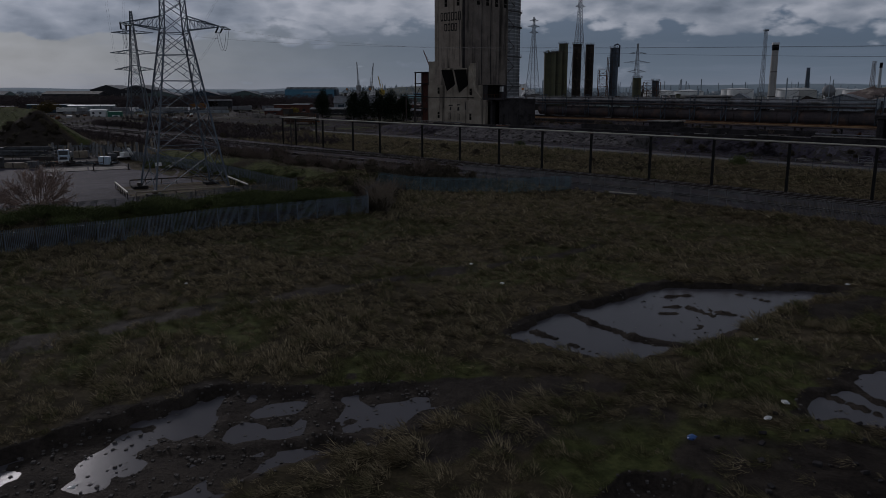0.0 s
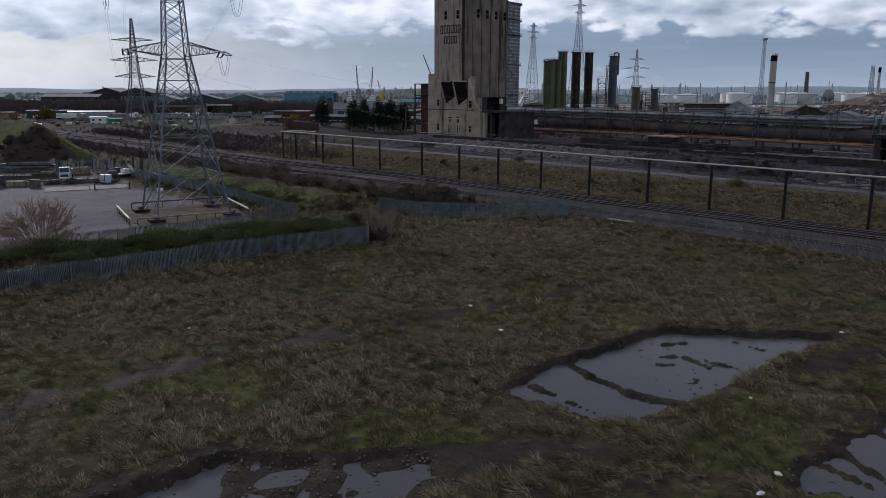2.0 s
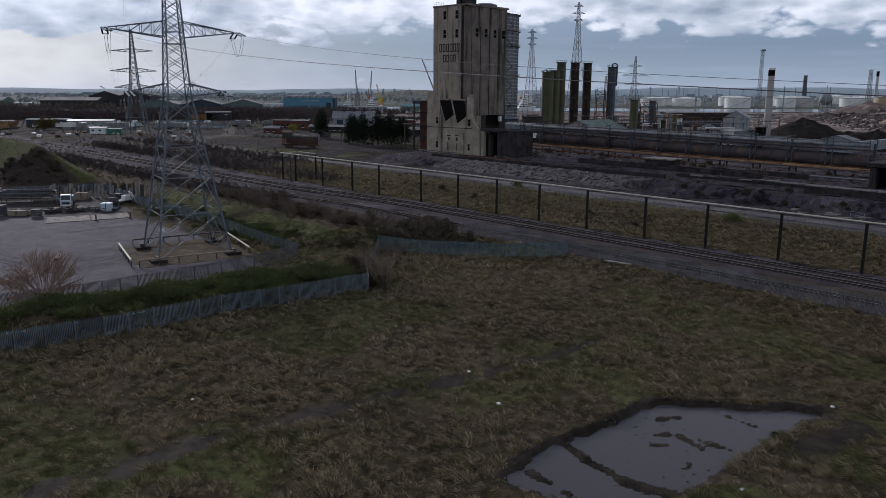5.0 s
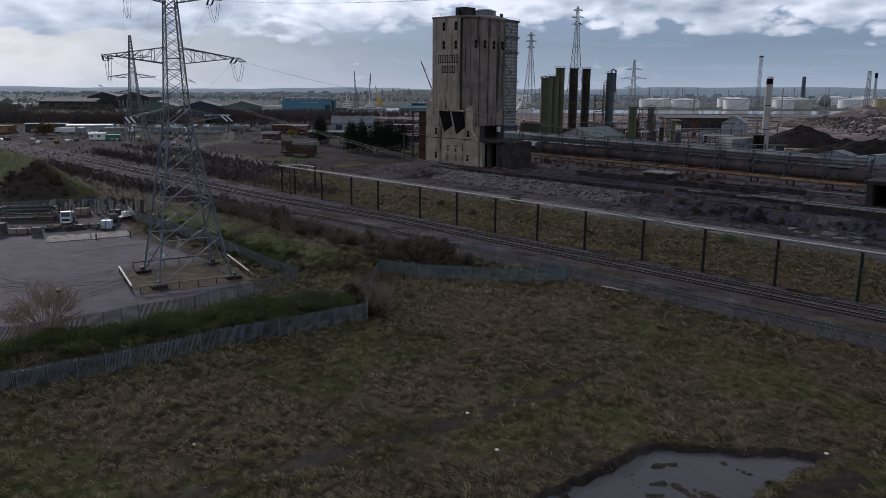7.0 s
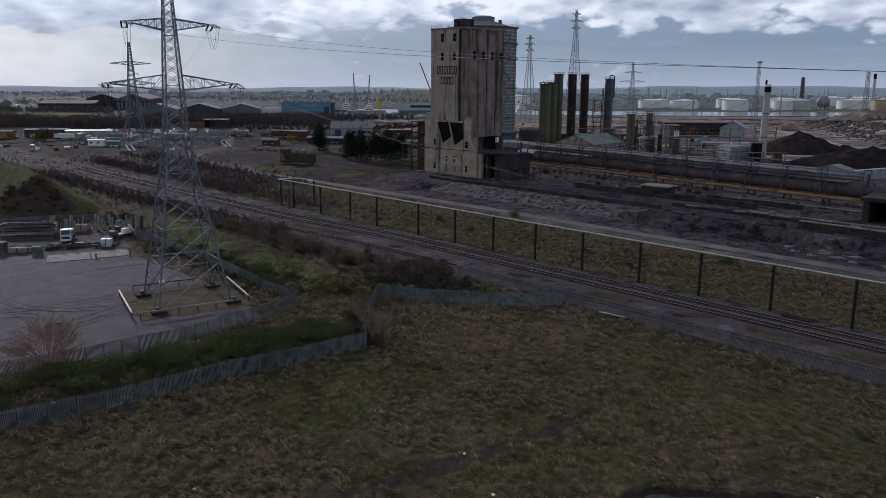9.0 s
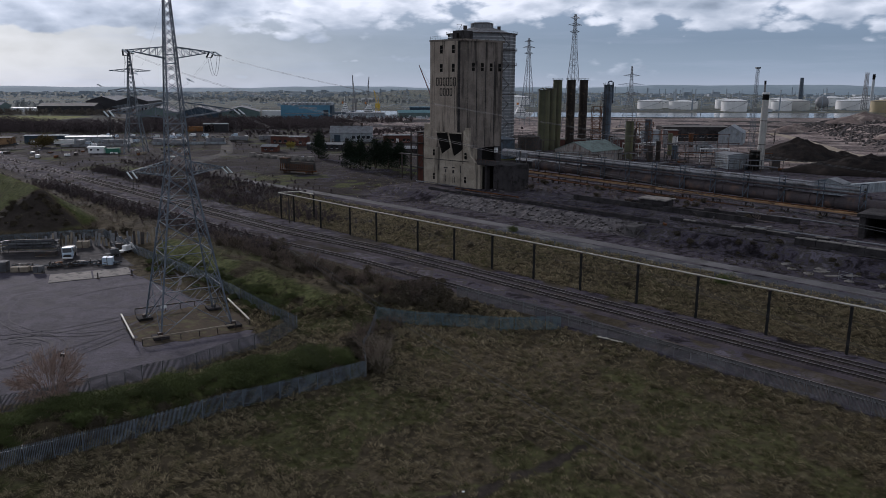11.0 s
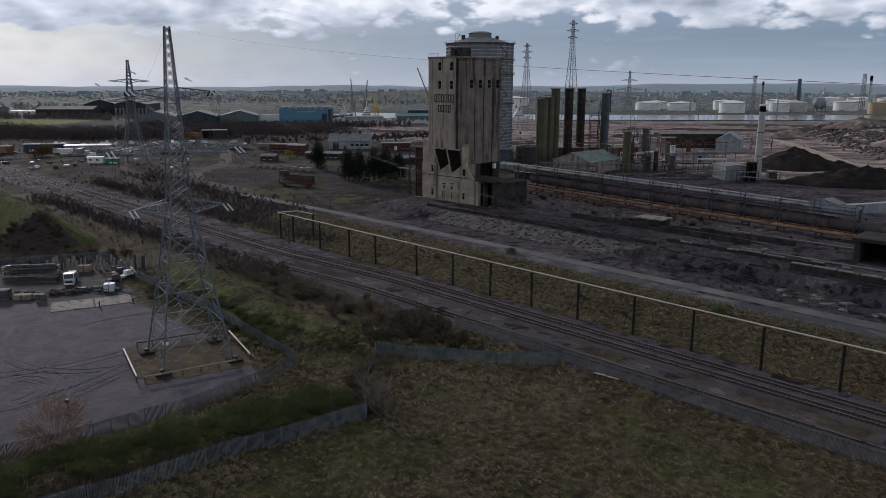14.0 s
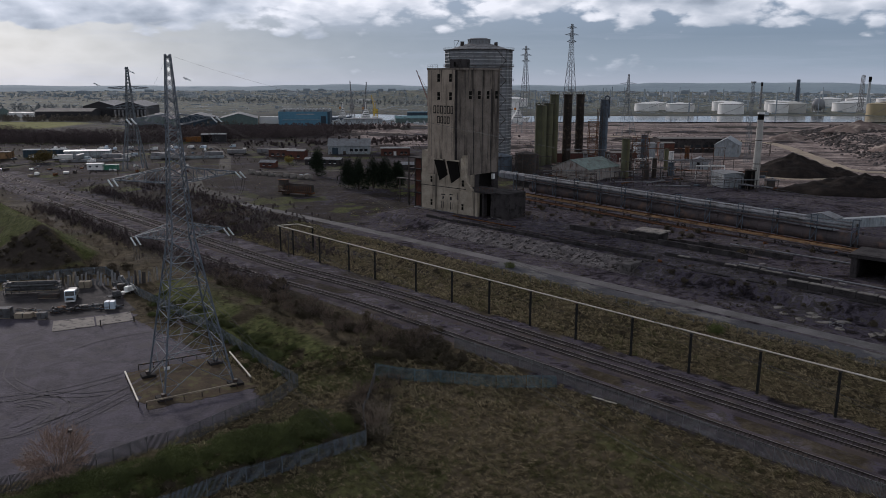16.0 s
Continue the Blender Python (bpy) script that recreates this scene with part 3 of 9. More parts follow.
def ground_kinds(x, y):
    """What grows or lies where: lush grass, bare mud, dark ash, pale sandy ground, some toned for shade and far haze;
    each 0 to 1.
    """
    u, v = CU * x + SU * y, -SU * x + CU * y
    p = pool_depth(x, y)
    wob = (vn(x, y, 5, 21) - 0.5)
    bare = np.maximum(1 - sm(p, 0.05, 0.7), 0.8 * (1 - sm(p, 0.3, 3.0)) * sm(vn(x, y, 1.6, 22), 0.60, 0.75))
    # muddy tracks across the field
    for a, b, w in (((-46, 28), (-30.8, 41.7), 2.4), ((-30.8, 41.7), (-23.9, 48.1), 2.0), ((-23.9, 48.1), (-17.1, 53.1), 1.7), ((-17.1, 53.1), (-8.5, 57.4), 1.3), ((-8.5, 57.4), (4.5, 64.5), 0.8), ((4.5, 64.5), (18, 74), 0.4), ((-2, 36), (10, 37.5), 1.6), ((31, 50), (37, 53), 1.6), ((14, 28), (24, 27), 3.6), ((0, 30), (12, 33), 1.5)):
        bare = np.maximum(bare, (0.9 * (1 - sm(seg(x, y, a, b) + 1.5 * wob + 1.0 * (vn(x, y, 1.3, 39) - 0.5), 0.5 * w, w + 0.8))) * (0.55 + 0.45 * sm(vn(x, y, 3.0, 23), 0.2, 0.5)))
    green = sm(vn(x, y, 11, 24) + 0.5 * (vn(x, y, 3.2, 25) - 0.5), 0.50, 0.78)
    green = np.maximum(green, 0.8 * np.exp(-((x - 20) / 14) ** 2 - ((y - 84) / 12) ** 2))
    green = np.maximum(green, 2.0 * sm(-u, 150, 210) * sm(v, 117, 124) * (1 - sm(v, 330, 420)) * sm(vn(x, y, 13, 37) * 0.6 + vn(x, y, 4, 38) * 0.4, 0.5, 0.7))
    field = (1 - sm(v, 88, 94))
    # greener near the camera, a brightness correction put into the colour
    green = green + 0.35 * (1 - sm(y, 34, 58)) * field
    green = green * (0.30 + 0.20 * field)
    banks = np.maximum(np.exp(-(seg(x, y, (-14, 100.5), (-68, 68.5)) / 4.6) ** 2), np.exp(-(seg(x, y, (-24, 124), (-74, 172)) / 7.0) ** 2))
    dm = seg(x, y, (-124, 203), (-185, 262))
    mound = (1 - sm(dm, 14, 18))
    # near slope of the mound, the side turned from the sun
    front = 1 - sm(y - 203 + 0.2 * np.abs(x + 124) + 3 * wob, -1.0, 1.0)
    green = np.maximum(green, np.maximum(0.95 * banks * sm(vn(x, y, 6, 26), 0.15, 0.5), 0.72 * mound * (1 - front) * sm(vn(x, y, 8, 27), 0.05, 0.4)))
    ash = sm(v, 97.4, 99.4) * (1 - sm(v, 119.5, 122)) * (u > -900) * (1 - 0.6 * sm(vn(x, y, 7, 28), 0.6, 0.8))
    site = sm(v, 146, 150) * sm(u, -215, -180) * (1 - sm(v, 330, 420))
    ash = np.maximum(ash, site * (0.72 + 0.28 * sm(vn(x, y, 16, 29), 0.3, 0.6)))
    ash = np.maximum(ash, 0.42 * sm(v, 175, 200) * sm(-u, 150, 190) * (1 - sm(v, 420, 560)) * sm(vn(x, y, 30, 30), 0.38, 0.62))
    # that slope's shade is put into the colour as ash and mud
    ash = np.maximum(ash, 0.5 * mound * front)
    bare = np.maximum(bare, 0.62 * mound * front)
    # left ground darkened by ash and mud, a cloud shadow put into colour
    ash = np.maximum(ash, 0.45 * sm(-u, 195, 260) * sm(v, 118, 140) * (1 - sm(v, 420, 560)) * sm(vn(x, y, 22, 34), 0.35, 0.6))
    sand = (0.55 + 0.45 * vn(x * 0.3, y, 26, 31)) * sm(v, 330, 400) * sm(x, -170, -60) * (1 - sm(y, 890, 912)) * sm(vn(x * 0.5, y, 40, 31) + 0.5 * (vn(x, y, 9, 33) - 0.5), 0.10, 0.4)
    bare = np.maximum(bare, 0.4 * sm(-u, 175, 230) * sm(v, 117, 124) * (1 - sm(v, 300, 420)) * sm(vn(x, y, 14, 35) * 0.6 + vn(x, y, 4, 36) * 0.4, 0.36, 0.56))
    sand = np.maximum(sand, 0.24 * site * sm(vn(x, y, 5, 32), 0.55, 0.85))
    # far: how much distance haze is painted into the ground colour
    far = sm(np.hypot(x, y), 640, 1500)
    # far pasture, painted brighter than the other grass
    pasture = 1.3 * np.exp(-((x + 590) / 150) ** 4 - ((y - 808) / 78) ** 4)
    bare = np.maximum(bare, 0.5 * sm(-u, 135, 165) * sm(v, 76, 84) * (1 - sm(v, 96, 98)) * (1 - mound) * (0.4 + 0.8 * vn(x, y, 6, 40)))
    pad = 1 - sm(inside(x, y, YARD), -1.0, 1.0)
    green, bare = green * (1 - pad), np.maximum(bare, 0.6 * pad)
    waste = np.maximum(sm(-u, 110, 165) * sm(v, 88, 96), sm(v, 146, 152))
    return green, bare, ash, sand, far, waste, pasture


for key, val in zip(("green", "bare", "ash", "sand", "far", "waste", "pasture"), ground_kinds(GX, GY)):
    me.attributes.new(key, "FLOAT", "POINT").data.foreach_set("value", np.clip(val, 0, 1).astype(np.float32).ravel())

m = bpy.data.materials.new("rough_ground")
m.use_nodes = True
n = Nodes(m.node_tree)
pos = n.add("ShaderNodeNewGeometry").outputs["Position"]


def kind(name):
    a = n.add("ShaderNodeAttribute")
    a.attribute_name = name
    return a.outputs["Fac"]


n_d = n.noise(pos, 0.012, 8.0, 0.62)
n_a, n_b, n_c = n.noise(pos, 0.12, 6.0, 0.6), n.noise(pos, 0.9, 6.0, 0.68), n.noise(pos, 5.0, 5.0, 0.7)
mixn = n.math("ADD", n.math("MULTIPLY", n_a, 0.4), n.math("ADD", n.math("MULTIPLY", n_b, 0.35), n.math("MULTIPLY", n_c, 0.25)))


def soft(attr, gain=0.9):
    """An edge between two kinds of ground, broken up by the grain."""
    return n.step(n.math("ADD", attr, n.math("MULTIPLY", n.math("SUBTRACT", mixn, 0.5), gain)), 0.30, 0.70)


# thatch kept dark: shade between the tussocks is put into its colour
straw = n.mix(n.step(mixn, 0.38, 0.62), (0.034, 0.028, 0.018, 1), (0.096, 0.078, 0.047, 1))
straw = n.mix(n.step(n_d, 0.40, 0.62), straw, n.mix(n.step(mixn, 0.40, 0.60), (0.075, 0.060, 0.040, 1), (0.165, 0.130, 0.085, 1)))
straw = n.mix(n.step(n.noise(pos, 0.45, 6.0, 0.7, 0.3), 0.44, 0.58), straw, n.mix(0.55, straw, (0.025, 0.021, 0.014, 1)))
lush = n.mix(n.step(n_b, 0.35, 0.65), (0.052, 0.060, 0.022, 1), (0.110, 0.118, 0.044, 1))
mud = n.mix(n.step(mixn, 0.40, 0.60), (0.026, 0.021, 0.018, 1), (0.064, 0.052, 0.043, 1))
# works ground: soot, cinders, gravel and weeds in patches of several sizes
n_e = n.noise(pos, 0.07, 7.0, 0.66, 0.6)
n_f = n.noise(pos, 0.38, 6.0, 0.70, 0.4)
# blue raised: mid-ground haze is put into the ash colours
ashc = n.ramp(n.math("ADD", n.math("MULTIPLY", n_e, 0.5), n.math("MULTIPLY", n_f, 0.5)), [(0.38, (0.013, 0.011, 0.014)), (0.45, (0.040, 0.034, 0.039)), (0.50, (0.094, 0.081, 0.104)), (0.54, (0.068, 0.060, 0.048)), (0.585, (0.160, 0.142, 0.170)), (0.65, (0.040, 0.035, 0.040))])
sandc = n.mix(n.step(n.math("ADD", n.math("MULTIPLY", n_e, 0.6), n.math("MULTIPLY", n_f, 0.4)), 0.42, 0.60), (0.19, 0.147, 0.135, 1), (0.46, 0.38, 0.345, 1))
layers = n.noise(n.vmath("MULTIPLY", pos, (0.012, 0.07, 0.05)), 1.0, 8.0, 0.68, 0.5)
sandc = n.mix(n.step(layers, 0.47, 0.56), sandc, n.mix(n.step(n_f, 0.4, 0.6), (0.080, 0.065, 0.064, 1), (0.18, 0.15, 0.145, 1)))
# far land, with the haze over it put into the colours
hazec = n.ramp(n.math("ADD", n.math("MULTIPLY", n_d, 0.5), n.math("MULTIPLY", n.noise(pos, 0.04, 8.0, 0.72), 0.5)), [(0.38, (0.075, 0.090, 0.10)), (0.44, (0.17, 0.18, 0.165)), (0.475, (0.25, 0.24, 0.175)), (0.50, (0.10, 0.118, 0.118)), (0.53, (0.19, 0.205, 0.18)), (0.56, (0.13, 0.15, 0.16)), (0.60, (0.36, 0.36, 0.35)), (0.66, (0.16, 0.18, 0.19))])
# waste ground: thin grass, cinders, scrub stubble and trodden earth in ragged patches
patch = n.math("ADD", n.math("MULTIPLY", n.noise(pos, 0.035, 8.0, 0.68, 0.8), 0.6), n.math("MULTIPLY", n.noise(pos, 0.3, 6.0, 0.7, 0.5), 0.4))
# whole ramp toned down, cloud shadow on the left put into it
waste = n.ramp(patch, [(0.40, (0.013, 0.011, 0.014)), (0.455, (0.046, 0.039, 0.033)), (0.48, (0.020, 0.018, 0.016)), (0.51, (0.060, 0.048, 0.044)), (0.535, (0.023, 0.020, 0.025)), (0.57, (0.082, 0.074, 0.093)), (0.62, (0.028, 0.025, 0.027))])
c = n.mix(kind("waste"), straw, waste)
c = n.mix(soft(kind("green")), c, lush)
c = n.mix(soft(kind("ash")), c, ashc)
c = n.mix(soft(kind("sand")), c, sandc)
c = n.mix(soft(kind("bare")), c, mud)
c = n.mix(n.math("MULTIPLY", kind("far"), n.math("SUBTRACT", 1.0, n.math("MAXIMUM", kind("sand"), kind("green")), clamp=True)), c, hazec)
wet = soft(kind("bare"), 1.2)
# sunlight and haze on the pasture are put into its colour
c = n.mix(soft(kind("pasture"), 0.5), c, n.mix(n.step(mixn, 0.42, 0.58), (0.150, 0.160, 0.050, 1), (0.235, 0.225, 0.085, 1)))
bs = n.add("ShaderNodeBsdfPrincipled", {"Base Color": c, "Roughness": n.math("SUBTRACT", 0.97, n.math("MULTIPLY", wet, 0.2)), "Specular IOR Level": 0.03})
bn = n.add("ShaderNodeBump", {"Strength": 0.8, "Distance": 0.25, "Height": n.math("ADD", n_b, n.math("MULTIPLY", n_c, 0.5))})
n.tree.links.new(bn.outputs[0], bs.inputs["Normal"])
n.add("ShaderNodeOutputMaterial", {0: bs.outputs[0]})
me.materials.append(m)
tagged(new("ground", me), "rough tussock grass, mud, ash and far fields", "ground", kind="structure")


def strip(name, pts, width, material, lift, label, cat, step=2.0, wave=0.0):
    """A road-like ribbon over the land along plan points."""
    out = [Vector((*pts[0], 0))]
    for a, b in zip(pts, pts[1:]):
        k = max(1, int(math.hypot(b[0] - a[0], b[1] - a[1]) / step))
        out += [Vector((a[0] + (b[0] - a[0]) * i / k, a[1] + (b[1] - a[1]) * i / k, 0)) for i in range(1, k + 1)]
    bm = bmesh.new()
    rows = []
    for i, p in enumerate(out):
        t = (out[min(i + 1, len(out) - 1)] - out[max(i - 1, 0)]).normalized()
        s = Vector((-t.y, t.x, 0))
        row = []
        for k in range(7):
            q = p + s * width * (k / 6 - 0.5) * (1 + wave * (float(vn(p.x, p.y, 4, 40 + (k > 3))) - 0.5))
            row.append(bm.verts.new((q.x, q.y, at(q.x, q.y) + lift - (0.25 if k in (0, 6) else 0))))
        rows.append(row)
    for a, b in zip(rows, rows[1:]):
        for k in range(6):
            bm.faces.new((a[k + 1], a[k], b[k], b[k + 1]))
    return solid(name, bm, material, (0, 0, 0), 0, label, cat, kind="structure", smooth=True)


# ---- standing water, river, yard, roads ----
TRACK_DULL = mat("muddy_asphalt", (0.075, 0.068, 0.064), (0.045, 0.041, 0.039), 0.2, 0.9, bump=0.4, fine=3.0, stain=(0.10, 0.088, 0.066), stain_scale=0.1, coords="Position")
for poly in POOLS:
    bm = bmesh.new()
    cx, cy = sum(p[0] for p in poly) / len(poly), sum(p[1] for p in poly) / len(poly)
    bm.faces.new([bm.verts.new((cx + (p[0] - cx) * 1.02, cy + (p[1] - cy) * 1.02, LEVEL)) for p in poly][::-1])
    bmesh.ops.recalc_face_normals(bm, faces=bm.faces)
    solid("water", bm, PUDDLE, (0, 0, 0), 0, "still shallow puddle reflecting the cloudy sky", "water", "puddles in the field", "structure")

bm = bmesh.new()
left, right = [], []
for i, p in enumerate(RIVER):
    a, b = RIVER[max(i - 1, 0)], RIVER[min(i + 1, len(RIVER) - 1)]
    t = Vector((b[0] - a[0], b[1] - a[1])).normalized()
    w = 76
    left.append(bm.verts.new((p[0] - t.y * w, p[1] + t.x * w, 1.6)))
    right.append(bm.verts.new((p[0] + t.y * w, p[1] - t.x * w, 1.6)))
for i in range(len(RIVER) - 1):
    bm.faces.new((left[i], left[i + 1], right[i + 1], right[i]))
bmesh.ops.recalc_face_normals(bm, faces=bm.faces)
solid("river_water", bm, WATER, (0, 0, 0.2), 0, "wide grey river under a cloudy sky", "water", kind="structure")

bm = bmesh.new()
cells = []
yx, yy = np.arange(-152, -28, 0.8), np.arange(80, 188, 0.8)
YX, YY = np.meshgrid(yx, yy)
ins = inside(YX, YY, YARD) + 1.3 * (vn(YX, YY, 2.5, 17) - 0.5)
yz = land(YX, YY)
vs = {}
for j in range(len(yy) - 1):
    for i in range(len(yx) - 1):
        if ins[j:j + 2, i:i + 2].max() < 0.4:
            ring = []
            for jj, ii in ((j, i), (j, i + 1), (j + 1, i + 1), (j + 1, i)):
                if (jj, ii) not in vs:
                    vs[jj, ii] = bm.verts.new((yx[ii], yy[jj], max(yz[jj, ii], 0) + 0.06))
                ring.append(vs[jj, ii])
            bm.faces.new(ring)
tail = [(-150, 149.5), (-112, 175.6), (-99, 183.4), (-84.4, 168.6), (-74.5, 156.5), (-90.4, 149.4), (-104, 150.5)]
solid("yard_paving", bm, GRAVEL, (0, 0, 0), 0, "worn grey hardcore yard with tyre marks", "yard", kind="structure", smooth=True)

bm = bmesh.new()
bm.faces.new([bm.verts.new((p[0], p[1], max(land(np.array([p[0]]), np.array([p[1]]))[0], 0) + 0.075)) for p in tail][::-1])
bmesh.ops.recalc_face_normals(bm, faces=bm.faces)
solid("yard_paving", bm, mat("dark_hardcore", (0.052, 0.047, 0.050), (0.026, 0.023, 0.025), 0.5, 0.9, bump=0.4, fine=3.0, stain=(0.075, 0.068, 0.068), stain_scale=0.2, coords="Position"), (0, 0, 0), 0, "dark ground of the storage yard", "yard", kind="structure")

strip("road", [S(60, 155.5)[:2], S(-120, 157)[:2], S(-200, 156)[:2], S(-262, 154)[:2]], 5.2, ROAD_PALE, 0.10, "narrow dusty concrete works road", "road")
strip("road", [S(60, 147)[:2], S(-30, 148.5)[:2], S(-95, 150.0)[:2], S(-118, 152)[:2]], 11.0, ASPHALT, 0.05, "wide worn dark asphalt apron", "road", wave=0.25)
strip("road", [(-86, 299), (-121, 331), (-133, 361), (-131, 408), (-150, 470), (-190, 560)], 9.0, TRACK_DULL, 0.12, "curving worn asphalt road", "road", 4)
strip("road", [(-131, 395), (-60, 402), (-10, 392)], 7.0, TRACK_DULL, 0.11, "worn asphalt side road", "road", 4)
strip("road", [(330, 372), (262, 398), (258, 412), (265, 438), (278, 485), (292, 542), (300, 590), (270, 625), (180, 660), (120, 740)], 10.0, mat("pale_haul_road", (0.46, 0.38, 0.29), (0.30, 0.245, 0.19), 0.2, 0.95, bump=0.3, coords="Position"), 0.35, "pale sandy haul road", "road", 6, 0.3)

strip("road", [(182, 384), (200, 370), (228, 366), (262, 372), (320, 366)], 7.0, bpy.data.materials["pale_haul_road"], 0.3, "pale sandy track between the coal heaps", "road", 4, 0.4)

# ---- railway ----
def shift(u):
    return -4.0 * float(sm(-u, 115, 175))


def track_line(v0, u0=-640.0, u1=70.0, step=5.0):
    return [(u, v0 + shift(u) * (1.0 if v0 > 104 else 1.1)) for u in np.arange(u0, u1 + 0.1, step)]


def railway(v0, label):
    line = track_line(v0)
    top = 1.02
    root = thing("railway_track", (0, 0, 0), ANG, label, "railway", "railway tracks", "structure")
    bm = bmesh.new()
    rows = [[bm.verts.new((u, v + d, z)) for d, z in ((-3.4, 0.45), (-1.9, top), (1.9, top), (3.4, 0.45))] for u, v in line]
    for a, b in zip(rows, rows[1:]):
        for k in range(3):
            bm.faces.new((a[k], b[k], b[k + 1], a[k + 1]))
    bmesh.ops.recalc_face_normals(bm, faces=bm.faces)
    part("ballast", bm, BALLAST, root, "grey-brown stone ballast")
    for side in (-0.72, 0.72):
        bm = bmesh.new()
        for (u, v), (u2, v2) in zip(line, line[1:]):
            beam(bm, (u, v + side, top + 0.16), (u2, v2 + side, top + 0.16), 0.11, 0.15)
        rail = part("rail", bm, RAIL, root)
        bm = bmesh.new()
        for (u, v), (u2, v2) in zip(line, line[1:]):
            beam(bm, (u, v + side, top + 0.245), (u2, v2 + side, top + 0.245), 0.07, 0.02)
        part("rail_head", bm, RAIL_TOP, rail, "running surface with its sheen painted pale")
    sl = bmesh.new()
    u = -330.0
    while u < 68:
        v = v0 + shift(u) * (1.0 if v0 > 104 else 1.1)
        box(sl, u - 0.13, u + 0.13, v - 1.3, v + 1.3, top - 0.05, top + 0.06)
        u += 0.7
    tagged(part("sleepers", sl, SLEEPER, root), kind="stuff")


railway(115.6, "main railway line on concrete sleepers and ballast")
railway(111.7, "main railway line on concrete sleepers and ballast")
railway(103.0, "rusty siding track on dark ballast")

# ---- far hills ----
bm = bmesh.new()
prev = None
for i in range(241):
    a = radians(-75 + 150 * i / 240)
    xx, yy2 = 4150 * math.sin(a), 4150 * math.cos(a)
    hh = 27 + 20 * sm(math.degrees(a), 5, 25) + 16 * (float(vn(xx, yy2, 420, 50)) - 0.5) + 7 * (float(vn(xx, yy2, 120, 51)) - 0.5)
    row = [bm.verts.new(p) for p in ((xx * 0.9, yy2 * 0.9, -2), (xx * 0.95, yy2 * 0.95, float(hh) * 0.55), (xx, yy2, float(hh)), (xx * 1.02, yy2 * 1.02, -5))]
    if prev:
        for k in range(3):
            bm.faces.new((prev[k], row[k], row[k + 1], prev[k + 1]))
    prev = row
solid("backdrop", bm, HILLS, (0, 0, 0), 0, "low hills on the horizon, painted blue-grey for haze", "hills", kind="structure", smooth=True)

# ---- concrete coal tower ----
def coal_tower():
    root = thing("coal_tower", S(-182, 190.5, 4.7), ANG, "tall derelict concrete coal tower with stained walls and black lettering", "tower")
    W, D, H = 17.0, 24.0, 55.4            # shaft along u, along v, height
    # shaft: stands on the base block; silo bays as shallow pilasters with grooves between
    bm = bmesh.new()
    outline = [(0, 0), (W - 2.6, 0), (W - 2.2, 0.9), (W - 0.9, 2.2), (W, 2.6)]
    y = 2.6
    for k in range(4):
        a, b = y, y + (D - 2.6) / 4
        outline += [(W, a + 0.1), (W, a + 0.35), (W + 0.45, a + 0.9), (W + 0.45, b - 0.6), (W, b - 0.25), (W, b - 0.1)]
        y = b
    outline += [(W, D), (0, D)]
    prism(bm, outline, 15.0, H, "z")
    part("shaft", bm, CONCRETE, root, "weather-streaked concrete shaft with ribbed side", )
    # dark strips down the joints between the bays
    for k in range(5):
        yk = 2.6 + (D - 2.6) / 4 * k
        part("joint_strip", boxed(W - 0.3, W + 0.05, max(yk - 0.28, 2.8), min(yk + 0.36, D - 0.2), 15.2, H - 0.2 - 7 * (k % 2)), CONC_DARK, root, "dark joint strip")
    # dark strip down the recessed corner
    part("corner_strip", prism(bmesh.new(), [(W - 2.66, -0.05), (W - 2.2, -0.05), (W - 2.1, 0.84), (W - 2.3, 0.9)], 15.2, H - 0.3, "z"), CONC_DARK, root)
    # thin panel that carries the front's painted light
    part("front_wall", boxed(0.0, W - 2.7, -0.09, -0.004, 15.0, H), CONC_FRONT, root, "concrete face painted paler for the light it catches")
    bm = bmesh.new()
    box(bm, -0.25, W + 0.3, -0.22, 0.45, H, H + 0.7)
    box(bm, W - 0.3, W + 0.85, 0.45, D + 0.2, H, H + 0.7)
    box(bm, -0.25, 0.4, 0.45, D + 0.2, H, H + 0.7)
    box(bm, 0.4, W - 0.3, D - 0.4, D + 0.2, H, H + 0.7)
    part("parapet", bm, CONCRETE, root)
    part("roof_deck", boxed(0.4, W - 0.3, 0.45, D - 0.4, H + 0.02, H + 0.3), CONC_DARK, root)
    hut = part("roof_hut", boxed(9.0, 14.0, 3.0, 9.0, H + 0.3, H + 4.0, bevel=0.08), CONC_DARK, root, "small flat-roofed rooftop hut")
    part("hut_opening", boxed(11.0, 12.0, 2.92, 3.1, H + 1.2, H + 3.0), SOOT_SHADE, hut)
    bm = bmesh.new()
    for x in np.arange(0, 5.4, 1.3):
        beam(bm, (x, 0.1, H + 0.7), (x, 0.1, H + 2.0), 0.06)
    beam(bm, (0, 0.1, H + 1.95), (5.2, 0.1, H + 1.95), 0.06)
    beam(bm, (0, 0.1, H + 1.35), (5.2, 0.1, H + 1.35), 0.05)
    part("roof_railing", bm, STEEL_DARK, root)
    # vertical joint lines of the formwork on the lettered face
    for x in (2.1, W - 4.1):
        part("rib", boxed(x, x + 0.22, -0.16, 0.02, 22.0, H - 0.1), CONCRETE, root)
    # slit windows: black boxes carry the shade of the openings
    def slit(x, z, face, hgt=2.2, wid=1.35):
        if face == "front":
            o = part("window_opening", boxed(x - wid / 2, x + wid / 2, -0.15, 0.3, z, z + hgt), SOOT_SHADE, root)
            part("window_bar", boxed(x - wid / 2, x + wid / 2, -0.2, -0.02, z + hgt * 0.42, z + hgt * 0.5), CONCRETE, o)
